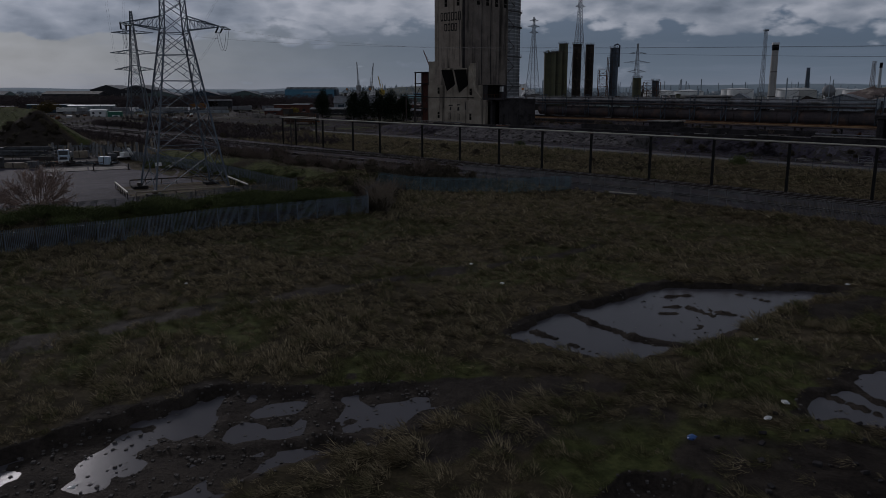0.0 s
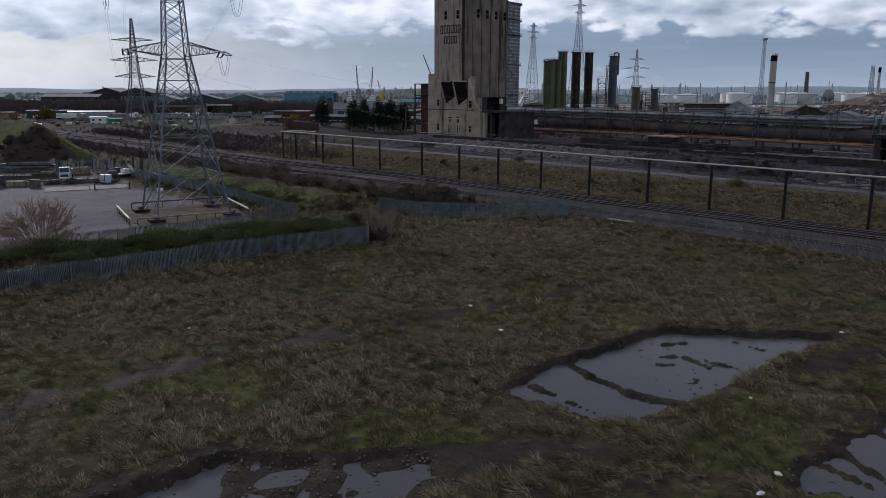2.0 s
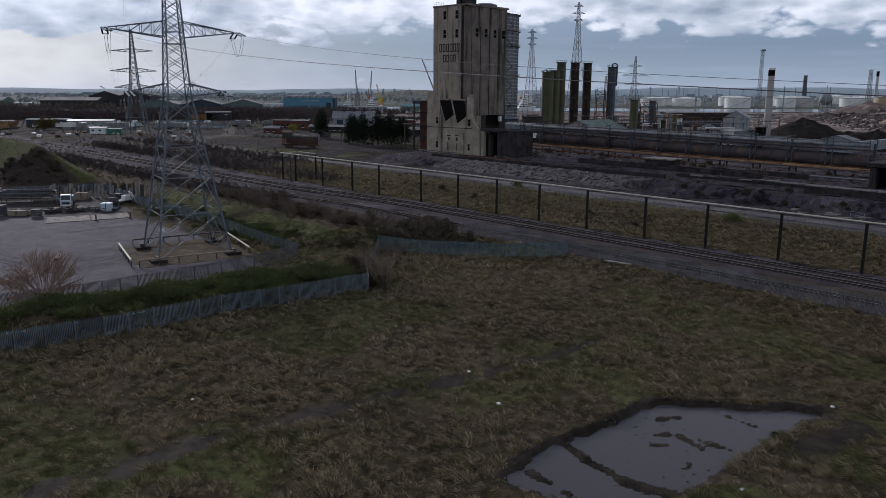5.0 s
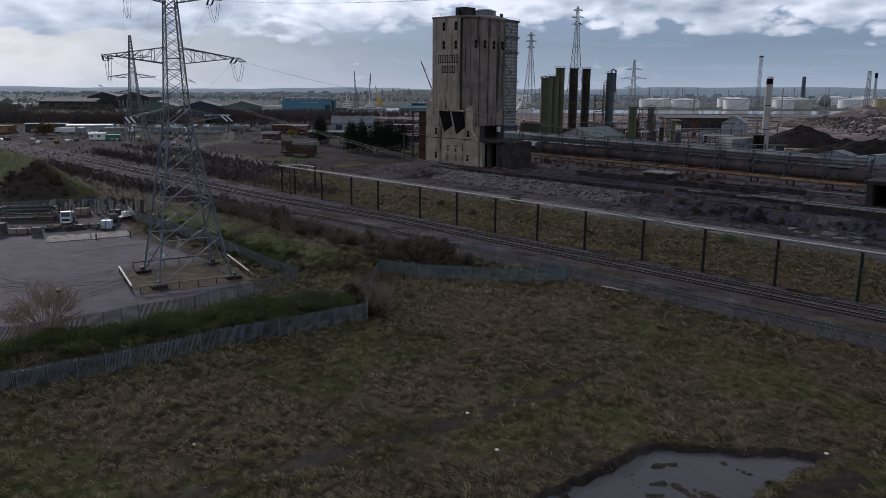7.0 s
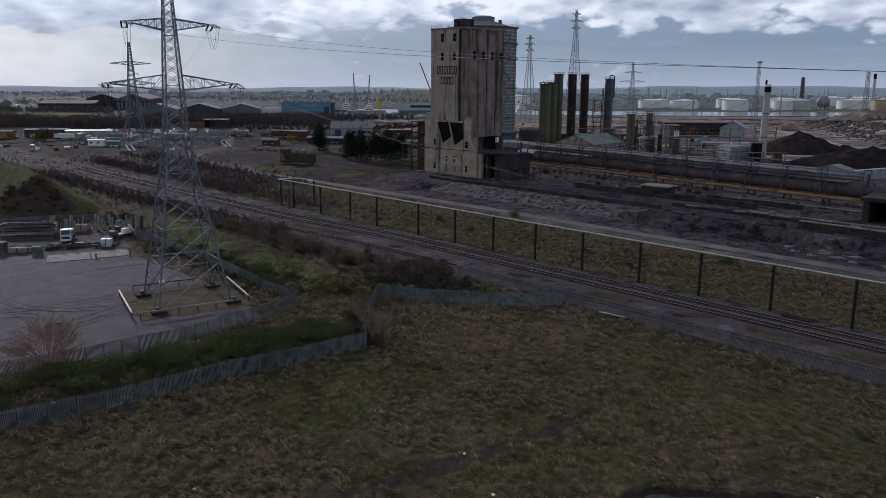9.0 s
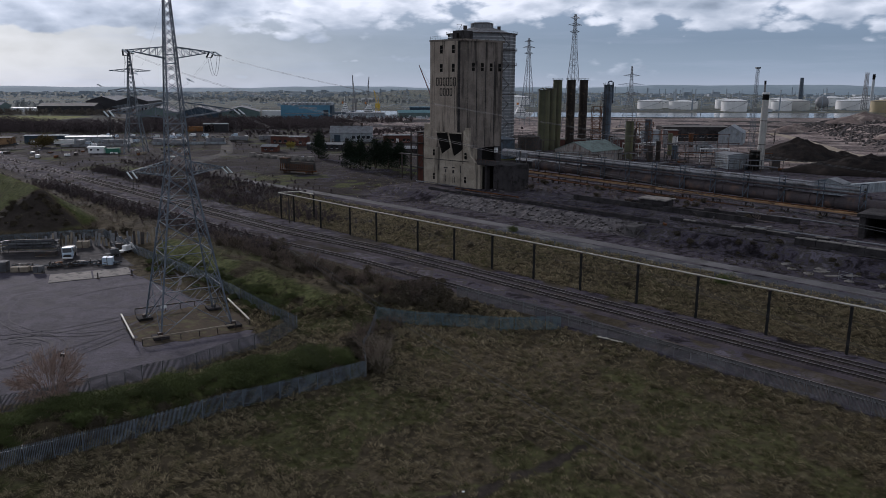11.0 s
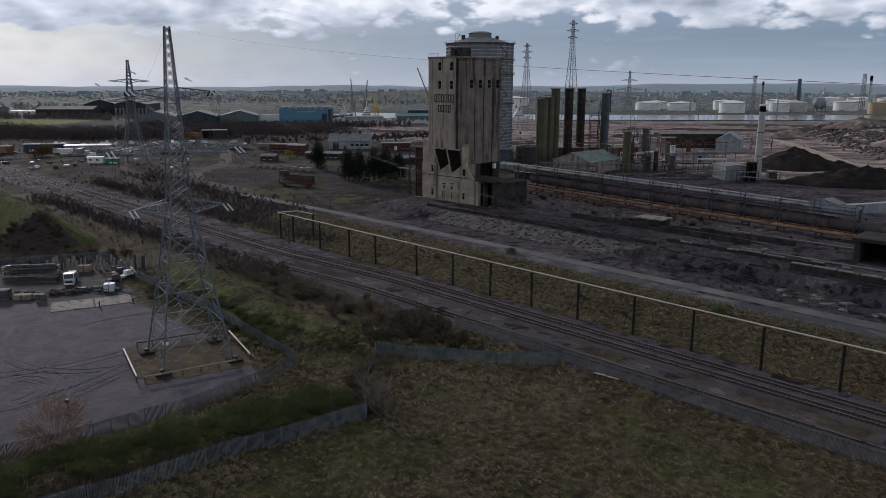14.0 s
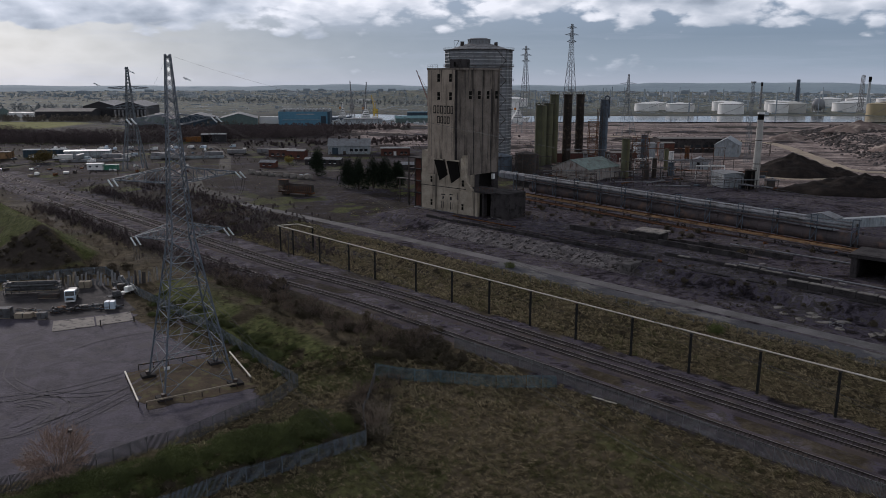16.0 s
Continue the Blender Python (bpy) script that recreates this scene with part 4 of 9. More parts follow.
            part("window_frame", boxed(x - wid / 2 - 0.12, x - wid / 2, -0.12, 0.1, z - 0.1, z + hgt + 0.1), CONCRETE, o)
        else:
            o = part("window_opening", boxed(W + 0.3, W + 0.6, x - wid / 2, x + wid / 2, z, z + hgt), SOOT_SHADE, root)
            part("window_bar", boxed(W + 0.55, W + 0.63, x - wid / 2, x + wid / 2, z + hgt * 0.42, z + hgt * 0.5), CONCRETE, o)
    for x in (5.4, 11.6):
        slit(x + 0.6, 50.9, "front", 3.0)
        slit(x + 0.6, 44.0, "front", 3.0)
    for k in range(4):
        slit(5.4 + 5.35 * k, 44.4, "side", 3.0, 1.5)
    # the firm's name, drawn as plain upright bars of its size and colour
    for row, count, z, size, start, step in ((0, 6, 38.8, 3.1, 3.2, 1.80), (1, 4, 35.0, 2.8, 5.2, 1.72)):
        for k in range(count):
            a, w = start + step * k, 0.36
            bm = bmesh.new()
            for r in ((a, a + w, z, z + size), (a + 1.36 - w, a + 1.36, z, z + size), (a + w, a + 1.36 - w, z + size - 0.42, z + size), (a + w, a + 1.36 - w, z, z + 0.42)):
                box(bm, r[0], r[1], -0.13, 0.0, r[2], r[3])
            part("lettering_bar", bm, LETTER, root)
    # base block
    bm = bmesh.new()
    box(bm, -3.6, 17.0, 0.004, 9.0, 0, 14.9)
    box(bm, 17.0, 26.0, 0.004, 9.0, 0, 9.38)
    box(bm, -3.6, 0.0, 0.3, D - 4, 14.9, 24.0)
    box(bm, 17.02, 18.6, 1.5, 3.0, 9.38, 23.0)
    part("base_block", bm, CONC_PALE, root, "pale stained concrete base block")
    bm = bmesh.new()
    prism(bm, [(17.0, 9.4), (24.0, 9.4), (20.2, 13.0), (19.0, 18.0), (17.2, 22.0)], 0.35, 1.4)
    part("sloping_buttress", bm, CONC_PALE, root)
    box_bm = bmesh.new()
    box(box_bm, -3.6, -0.6, 9.0, D, 0, 14.9)
    box(box_bm, 0, 12, D - 3, D, 0, 15.0)
    box(box_bm, 14, 17, D - 3, D, 0, 15.0)
    box(box_bm, 15, 17.0, 9.0, 12.0, 0, 15.0)
    part("rear_wall", box_bm, CONC_DARK, root)
    # two sloping hopper mouths: flat plates with the inner shade painted black
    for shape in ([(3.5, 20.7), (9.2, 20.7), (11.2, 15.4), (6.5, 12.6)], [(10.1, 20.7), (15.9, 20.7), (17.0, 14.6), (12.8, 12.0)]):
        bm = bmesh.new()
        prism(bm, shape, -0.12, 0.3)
        part("hopper_mouth", bm, SOOT_SHADE, root, "black plate for the shaded hopper mouth")
    part("hopper_lintel", boxed(3.0, 16.8, -0.35, 0.0, 20.7, 21.2), CONC_PALE, root)
    part("hopper_pier", prism(bmesh.new(), [(9.4, 20.7), (9.9, 20.7), (12.4, 12.3), (11.9, 12.3)], -0.2, 0.2), CONC_PALE, root)
    # lower openings, their inner shade painted black as well
    for x, z in ((2.0, 11.6), (18.6, 11.2), (2.0, 2.2), (18.6, 1.9)):
        o = part("window_opening", boxed(x - 0.5, x + 0.5, -0.06, 0.2, z, z + 2.4), SOOT_SHADE, root)
        part("window_bar", boxed(x - 0.6, x + 0.6, -0.09, -0.03, z + 1.35, z + 1.5), CONC_PALE, o)
    # weathered plaster patches where fittings were torn off
    for x, z, w, h in ((7.2, 6.9, 2.4, 0.55), (11.6, 7.2, 1.9, 0.5), (7.9, 5.4, 0.9, 1.2), (11.9, 5.2, 1.1, 1.5), (7.4, 1.6, 0.35, 3.0), (8.3, 1.8, 0.3, 2.6), (12.1, 1.4, 0.4, 3.1), (13.0, 1.7, 0.3, 2.4), (15.9, 5.6, 0.5, 3.0), (4.3, 6.1, 0.35, 2.3)):
        part("wall_scar", prism(bmesh.new(), [(x, z), (x + w, z + 0.1), (x + w * 0.9, z + h), (x + w * 0.15, z + h * 0.92)], -0.03, 0.1), CONC_DARK, root)
    part("string_course", boxed(-3.7, 20.2, -0.06, 0.02, 10.1, 10.35), CONC_DARK, root)
    # undercroft on the side: bay and doorway painted black for shade, ledge and annex
    part("undercroft", boxed(15.2, 15.6, 3.0, D - 3, 9.4, 14.98), SOOT_SHADE, root, "black sheet for the shade under the shaft")
    part("ledge", boxed(17.05, 33.5, 1.0, 13.0, 9.39, 10.1, bevel=0.06), CONC_DARK, root, "dark concrete ledge")
    part("doorway", boxed(26.1, 27.6, 1.4, 8.5, 0.2, 8.8), SOOT_SHADE, root)
    part("door_pier", boxed(27.6, 28.4, 1.0, 3.0, 0, 9.4), CONC_DARK, root)
    annex = part("annex", boxed(30.6, 38.6, 2.4, 14.0, 0, 9.9, bevel=0.08), CONC_DARK, root, "dark streaked concrete annex")
    for x in np.arange(31.4, 38.4, 1.15):
        part("rib", boxed(x, x + 0.25, 2.28, 2.45, 0, 9.7), CONC_DARK, annex)
    part("corner_post", boxed(16.0, 16.9, 20.5, 21.5, 0, 15.0), CONC_DARK, root)
    part("white_box", boxed(17.0, 18.0, 19.5, 20.6, 12.4, 14.4), WHITE, root)
    # handrail and pipes on the ledge
    bm = bmesh.new()
    for x in np.arange(20, 33.4, 1.6):
        beam(bm, (x, 0.8, 10.35), (x, 0.8, 11.5), 0.06)
    beam(bm, (20, 0.8, 11.5), (33.2, 0.8, 11.5), 0.06)
    part("ledge_railing", bm, RUST, root)
    bm = bmesh.new()
    chain(bm, [(-6, -2.0, 0.9), (2, -2.2, 1.1), (9, -2.0, 0.8), (16, -2.2, 0.9)], 0.16, 8)
    part("pipe", bm, PIPE_GREY, root)
    return root


coal_tower()

# dark brick and steel side structure left of the tower
def ruin_frame():
    root = thing("ruined_steel_structure", S(-196, 193, 4.6), ANG, "dark ruined steel and brick structure beside the tower", "ruin")
    part("brick_core", boxed(2.5, 7.5, 2, 9, 0, 20.0), BRICK, root, "dark red brick")
    for z in (5.5, 10.5, 15.5, 20.0):
        part("floor_slab", boxed(0, 8, 0, 10, z, z + 0.35), CONC_DARK, root)
    for x in (0.3, 4.0, 7.7):
        for y in (0.3, 9.7):
            part("column", boxed(x - 0.2, x + 0.2, y - 0.2, y + 0.2, 0, 20), STEEL_DARK, root)
    bm = bmesh.new()
    for a, b in (((0.3, 0.3, 0), (4, 0.3, 5.5)), ((4, 0.3, 5.5), (7.7, 0.3, 10.5)), ((0.3, 0.3, 10.5), (4, 0.3, 15.5))):
        beam(bm, a, b, 0.16)
    part("bracing", bm, STEEL_DARK, root)
    for k in range(4):
        part("window_opening", boxed(2.45, 2.6, 3 + 1.4 * k, 3.8 + 1.4 * k, 11.5 + (k % 2) * 4.4, 13.5 + (k % 2) * 4.4), SOOT_SHADE, root)
    part("walkway", boxed(-10, 0, 3, 5, 10.2, 10.6), STEEL_DARK, root)
    for x in (-9, -4):
        part("column", boxed(x - 0.2, x + 0.2, 3.8, 4.2, 0, 10.2), STEEL_DARK, root)


ruin_frame()


# ---- gasholder ----
RING_PALE = mat("pale_ring_steel", (0.56, 0.56, 0.56), (0.40, 0.40, 0.41), 0.4, 0.6, bump=0.0, stain=(0.22, 0.19, 0.17), stain_scale=0.3)


def gasholder():
    root = thing("gasholder", (27.5, 432, 2.2), 0, "tall grey cylindrical waterless gasholder with ringed walkways", "gasholder")
    R, H, n = 21.0, 73.0, 28
    bm = bmesh.new()
    tube(bm, (0, 0, 0), (0, 0, H), R, n=n)
    part("shell", bm, HOLDER, root, "faded grey polygonal steel shell")
    for k in range(n):
        a = 2 * math.pi * k / n
        x, y = (R + 0.25) * math.cos(a), (R + 0.25) * math.sin(a)
        part("pilaster", beam(bmesh.new(), (x, y, 0), (x, y, H), 0.6), HOLDER, root)
    z = 1.2
    while z < H:
        bm = bmesh.new()
        tube(bm, (0, 0, z), (0, 0, z + 0.42), R + 0.62, n=n)
        part("stiffener_ring", bm, RING_PALE, root)
        z += 2.1
    for z in (18.0, 36.0, 54.0, 63.0, H):
        bm = bmesh.new()
        tube(bm, (0, 0, z - 0.3), (0, 0, z), R + 1.6, n=n)
        deck = part("walkway", bm, STEEL_DARK, root, "dark ring walkway")
        bm = bmesh.new()
        for k in range(n * 2):
            a = math.pi * k / n
            x, y = (R + 1.5) * math.cos(a), (R + 1.5) * math.sin(a)
            beam(bm, (x, y, z), (x, y, z + 1.2), 0.08)
            a2 = math.pi * (k + 1) / n
            beam(bm, (x, y, z + 1.2), ((R + 1.5) * math.cos(a2), (R + 1.5) * math.sin(a2), z + 1.2), 0.07)
        part("handrail", bm, STEEL_GREY, deck)
    bm = bmesh.new()
    tube(bm, (0, 0, H), (0, 0, H + 3.6), R - 0.6, 8.5, n=n)
    part("crown", bm, STEEL_GREY, root, "shallow conical steel roof")
    bm = bmesh.new()
    tube(bm, (0, 0, H + 3.4), (0, 0, H + 6.4), 7.0, n=20)
    tube(bm, (0, 0, H + 6.4), (0, 0, H + 7.3), 7.6, 5.0, n=20)
    part("lantern", bm, HOLDER, root, "round ventilator lantern")
    bm = bmesh.new()
    for k in range(20):
        a = 2 * math.pi * k / 20
        beam(bm, (7.1 * math.cos(a), 7.1 * math.sin(a), H + 3.6), (7.1 * math.cos(a), 7.1 * math.sin(a), H + 6.4), 0.25)
    part("louvre_posts", bm, STEEL_GREY, root)
    bm = bmesh.new()
    box(bm, -12, -9.6, -6, -4, H + 2, H + 5.0)
    box(bm, 9.5, 11.5, -5, -3, H + 2, H + 4.6)
    part("winch_house", bm, STEEL_DARK, root)
    bm = bmesh.new()
    for p, q in (((-16, -8, H), (-16, -8, H + 5.5)), ((-13, -9, H), (-13, -9, H + 5.5)), ((-16, -8, H + 5.5), (-13, -9, H + 5.5)), ((-16, -8, H), (-13, -9, H + 5.5))):
        beam(bm, p, q, 0.2)
    part("davit", bm, STEEL_DARK, root)
    # stair tower up the side
    bm = bmesh.new()
    zz, s = 0.0, 1
    sa, ca = math.sin(radians(-38)), math.cos(radians(-38))
    while zz < H - 4:
        a0, a1 = radians(-62 + 20 * (s < 0)), radians(-62 + 20 * (s > 0))
        beam(bm, ((R + 1) * math.cos(a0), (R + 1) * math.sin(a0), zz), ((R + 1) * math.cos(a1), (R + 1) * math.sin(a1), zz + 6), 0.35, 0.2)
        zz += 6
        s = -s
    part("stair", bm, STEEL_DARK, root)


gasholder()


# ---- lattice pylons ----
def lattice_pylon(name, place, rz, height, base, waist_z, waist, top, arms, material, label, group, bar=0.16, detail=True):
    """arms: (height, half length, drop of the tip, depth at the root)."""
    root = thing(name, place, rz, label, "pylon", group)

    def half(z):
        return base + (waist - base) * z / waist_z if z < waist_z else waist + (top - waist) * (z - waist_z) / (height - waist_z)

    levels = [0.0]
    f = 0.55 if detail else 0.8
    while levels[-1] < height - 1.0:
        z = levels[-1]
        levels.append(min(height, z + max(1.9 * half(z) * f + (0.9 if z < waist_z else 0.35), 1.5)))
    levels[-1] = height
    sides = ((1, 1), (-1, 1), (-1, -1), (1, -1))
    for sx, sy in sides:
        bm = bmesh.new()
        for a, b in ((0.0, waist_z), (waist_z, height)):
            beam(bm, (sx * half(a), sy * half(a), a), (sx * half(b), sy * half(b), b), bar * (1.55 if a < waist_z else 1.15))
        part("leg", bm, material, root)
    for k in range(4):
        c, d = sides[k], sides[(k + 1) % 4]
        bm = bmesh.new()
        for a, b in zip(levels, levels[1:]):
            ha, hb = half(a), half(b)
            beam(bm, (c[0] * ha, c[1] * ha, a), (d[0] * hb, d[1] * hb, b), bar * 0.62)
            beam(bm, (d[0] * ha, d[1] * ha, a), (c[0] * hb, c[1] * hb, b), bar * 0.62)
            if ha > 2.2 or any(abs(b - z) < 1.2 for z, *_ in arms):
                beam(bm, (c[0] * hb, c[1] * hb, b), (d[0] * hb, d[1] * hb, b), bar * 0.7)
            if detail and ha > 2.6:
                # redundant members between leg and diagonal
                mid, zm = (ha + hb) / 2, (a + b) / 2
                for e, g in ((c, d), (d, c)):
                    lo = Vector((e[0] * ha, e[1] * ha, a)).lerp(Vector((g[0] * hb, g[1] * hb, b)), 0.25)
                    hi = Vector((g[0] * ha, g[1] * ha, a)).lerp(Vector((e[0] * hb, e[1] * hb, b)), 0.75)
                    q = (e[0] * mid, e[1] * mid, zm)
                    beam(bm, lo, q, bar * 0.45)
                    beam(bm, hi, q, bar * 0.45)
                    beam(bm, lo, (e[0] * (ha * 0.75 + hb * 0.25), e[1] * (ha * 0.75 + hb * 0.25), a * 0.75 + b * 0.25), bar * 0.4)
        part("bracing", bm, material, root)
    for z, length, drop, depth in arms:
        for sx in (-1, 1):
            bm = bmesh.new()
            h0, h1 = half(z), half(z + depth)
            tip = Vector((sx * length, 0, z + drop))
            n = 5 if detail else 3
            lows, highs = [], []
            for sy in (-1, 1):
                lo, hi = Vector((sx * h0, sy * h0, z)), Vector((sx * h1, sy * h1, z + depth))
                beam(bm, lo, tip, bar * 0.95)
                beam(bm, hi, tip, bar * 0.95)
                pl = [lo.lerp(tip, i / n) for i in range(n + 1)]
                ph = [hi.lerp(tip, i / n) for i in range(n + 1)]
                for i in range(n):
                    beam(bm, pl[i], ph[i], bar * 0.5) if i else None
                    beam(bm, ph[i], pl[i + 1], bar * 0.5)
                lows.append(pl)
                highs.append(ph)
            for i in range(1, n):
                beam(bm, lows[0][i], lows[1][i], bar * 0.5)
                beam(bm, lows[0][i], lows[1][i - 1], bar * 0.45)
                beam(bm, highs[0][i], highs[1][i], bar * 0.45)
            part("crossarm", bm, material, root)
    return root, half


PYL, PYL_RZ = Vector((-46.7, 136.1, 0.2)), 32.0          # in metres
ARMS = [(27.7, 8.25, 0.9, 2.3), (37.8, 11.1, 1.2, 2.7), (48.0, 7.3, 1.2, 1.9)]
near_pylon, half = lattice_pylon("pylon", (PYL.x, PYL.y / PLAN_Y, PYL.z), PYL_RZ, 60.2, 6.35, 28.0, 1.95, 0.42, ARMS, GALV, "tall galvanised steel lattice electricity pylon with three crossarms", "electricity pylons", 0.175)
for sx, sy in ((1, 1), (-1, 1), (-1, -1), (1, -1)):
    bm = bmesh.new()
    x, y = sx * 6.5, sy * 6.5
    box(bm, x - 1.3, x + 1.3, y - 1.3, y + 1.3, -0.15, 0.38, bevel=0.08)
    foot = part("footing", bm, CONC_DARK, near_pylon, "dark concrete footing")
    part("leg_plate", boxed(x - 0.4, x + 0.4, y - 0.4, y + 0.4, 0.38, 0.9), STEEL_DARK, foot)
part("sign_plate", boxed(-5.9, -4.9, -5.62, -5.58, 4.9, 5.5), WHITE, near_pylon, "white warning plate")

LINE_IN = Vector((-186.0, 407.0 * PLAN_Y, 0))                     # the next pylon of the line
LINE_OUT = Vector((150.0, -165.0 * PLAN_Y, 0))                    # where the line goes on, out of sight
right = Vector((math.cos(radians(PYL_RZ)), math.sin(radians(PYL_RZ)), 0))
TIPS = []
for z, length, drop, depth in ARMS:
    for sx in (-1, 1):
        TIPS.append((PYL + right * sx * length + Vector((0, 0, z + drop)), sx, length, z))


def insulator(p, q, material):
    root = bmesh.new()
    d = (q - p)
    n = 18
    for i in range(n):
        a, b = p + d * (i / n), p + d * ((i + 0.62) / n)
        tube(root, a, b, 0.15, 0.10, 8)
    tube(root, p, q, 0.05, n=6)
    return root


for tip, sx, length, z in TIPS:
    grp = thing("insulator_set", tip, 0, "pair of strain insulator strings with a hanging jumper loop", "insulator", "pylon insulators")
    ends = []
    for far in (LINE_IN, LINE_OUT):
        d = (far - Vector((tip.x, tip.y, 0))).normalized()
        side = Vector((-d.y, d.x, 0))
        e = d * 4.4 + Vector((0, 0, -0.75))
        for s in (-0.42, 0.42):
            part("insulator_string", insulator(side * s + d * 0.5, side * s + e, INSUL), INSUL if far is LINE_OUT else INSUL_DARK, grp)
        bm = bmesh.new()
        beam(bm, side * 0.55 + e, side * -0.55 + e, 0.12)
        beam(bm, Vector((0, 0, 0)), d * 0.55, 0.16)
        part("yoke", bm, STEEL_DARK, grp)
        ends.append((e, side))
    for s in (-0.22, 0.22):
        p, q = ends[0][0] + ends[0][1] * s, ends[1][0] - ends[1][1] * s
        part("jumper", chain(bmesh.new(), sag(p, q, 3.4, 14), 0.028, 6), WIRE, grp)
    for far, (e, side), scale in ((LINE_IN, ends[0], 1.0), (LINE_OUT, ends[1], 1.0)):
        a = tip + e
        b = Vector((far.x, far.y, 0)) + right * sx * length * 0.8 + Vector((0, 0, z + 1.0))
        for s in (-0.22, 0.22):
            w = chain(bmesh.new(), sag(a + side * s, b + side * s, 10.5, 40), 0.011 if far is LINE_IN or z > 35 else 0.004, 6)
            solid("conductor", w, WIRE, (0, 0, 0), 0, "thin sagging aluminium power line conductor", "cable", "power line conductors")
peak = PYL + Vector((0, 0, 60.2))
for far in (LINE_IN, LINE_OUT):
    solid("earth_wire", chain(bmesh.new(), sag(peak, far + Vector((0, 0, 60)), 10.5, 40), 0.011, 6), WIRE, (0, 0, 0), 0, "thin earth wire from the pylon's peak", "cable", "power line conductors")

lattice_pylon("pylon", (-186, 407, 1.8), 8, 62, 6.0, 30, 2.4, 0.5, [(27.5, 11.8, 0.6, 2.4), (37.0, 13.6, 0.8, 2.6), (48.8, 12.0, 0.8, 2.0)], GALV_FAR, "distant grey lattice electricity pylon", "electricity pylons", 0.36, False)
lattice_pylon("pylon", (194, 675, 2), 10, 61, 7.5, 30, 2.0, 0.5, [(33, 10, 0.5, 2.5), (42, 14, 0.5, 2.5), (51, 9, 0.5, 2.0)], GALV_FAR, "distant grey lattice electricity pylon", "electricity pylons", 0.22, False)
lattice_pylon("pylon", (122, 609, 2), 20, 104, 7.0, 72, 2.0, 0.6, [(88, 5, 0.5, 2), (94, 7, 0.5, 2), (100, 5, 0.5, 2)], GALV_FAR, "very tall distant river-crossing pylon", "electricity pylons", 0.22, False)
lattice_pylon("pylon", (95, 712, 2), 20, 90, 6.5, 62, 2.0, 0.6, [(74, 5, 0.5, 2), (80, 7, 0.5, 2), (86, 5, 0.5, 2)], GALV_FAR, "very tall distant river-crossing pylon", "electricity pylons", 0.22, False)

# timber guard rails round the pylon
def guard_rail(a, b, material, label):
    a, b = Vector((*a, 0)), Vector((*b, 0))
    root = thing("guard_rail", (a.x, a.y, 0.1), math.degrees(math.atan2(b.y - a.y, b.x - a.x)), label, "barrier", "pylon guard rails")
    L = (b - a).length
    part("rail", boxed(0, L, -0.14, 0.14, 1.0, 1.25, bevel=0.03), material, root)
    k = int(L / 2.6)
    for i in range(k + 1):
        part("post", boxed(L * i / k - 0.07, L * i / k + 0.07, -0.07, 0.07, -0.2, 1.0), STEEL_DARK, root)


guard_rail((-59.8, 118.6), (-52.0, 106.6), PIPE_WHITE, "low pale rail on short posts beside the pylon")
guard_rail((-50.4, 106.2), (-36.8, 113.4), TIMBER, "low weathered rail on short posts beside the pylon")
guard_rail((-35.0, 116.2), (-42.6, 128.0), PIPE_WHITE, "low pale rail on short posts beside the pylon")
guard_rail((-44.0, 129.0), (-58.6, 121.6), STEEL_DARK, "low dark rail on short posts beside the pylon")
bm = bmesh.new()
cx, cy = PYL.x, PYL.y / PLAN_Y
prism(bm, [(math.cos(a_) * 11.0 / max(abs(math.cos(a_)), abs(math.sin(a_))) * (0.84 + 0.16 * float(vn(9 * math.cos(a_), 9 * math.sin(a_), 1.1, 5))), math.sin(a_) * 11.0 / max(abs(math.cos(a_)), abs(math.sin(a_))) * (0.84 + 0.16 * float(vn(9 * math.cos(a_), 9 * math.sin(a_), 0.9, 6)))) for a_ in np.linspace(0, 2 * math.pi, 72, endpoint=False)], -0.3, 0.10, "z")
solid("earth_pad", bm, mat("trodden_brown_earth", (0.105, 0.075, 0.048), (0.052, 0.040, 0.028), 0.4, 0.95, bump=0.6, fine=4.0, stain=(0.115, 0.105, 0.05), stain_scale=0.45, coords="Position"), (cx, cy, 0), PYL_RZ, "bare brown earth patch under the pylon", "earth", kind="structure")

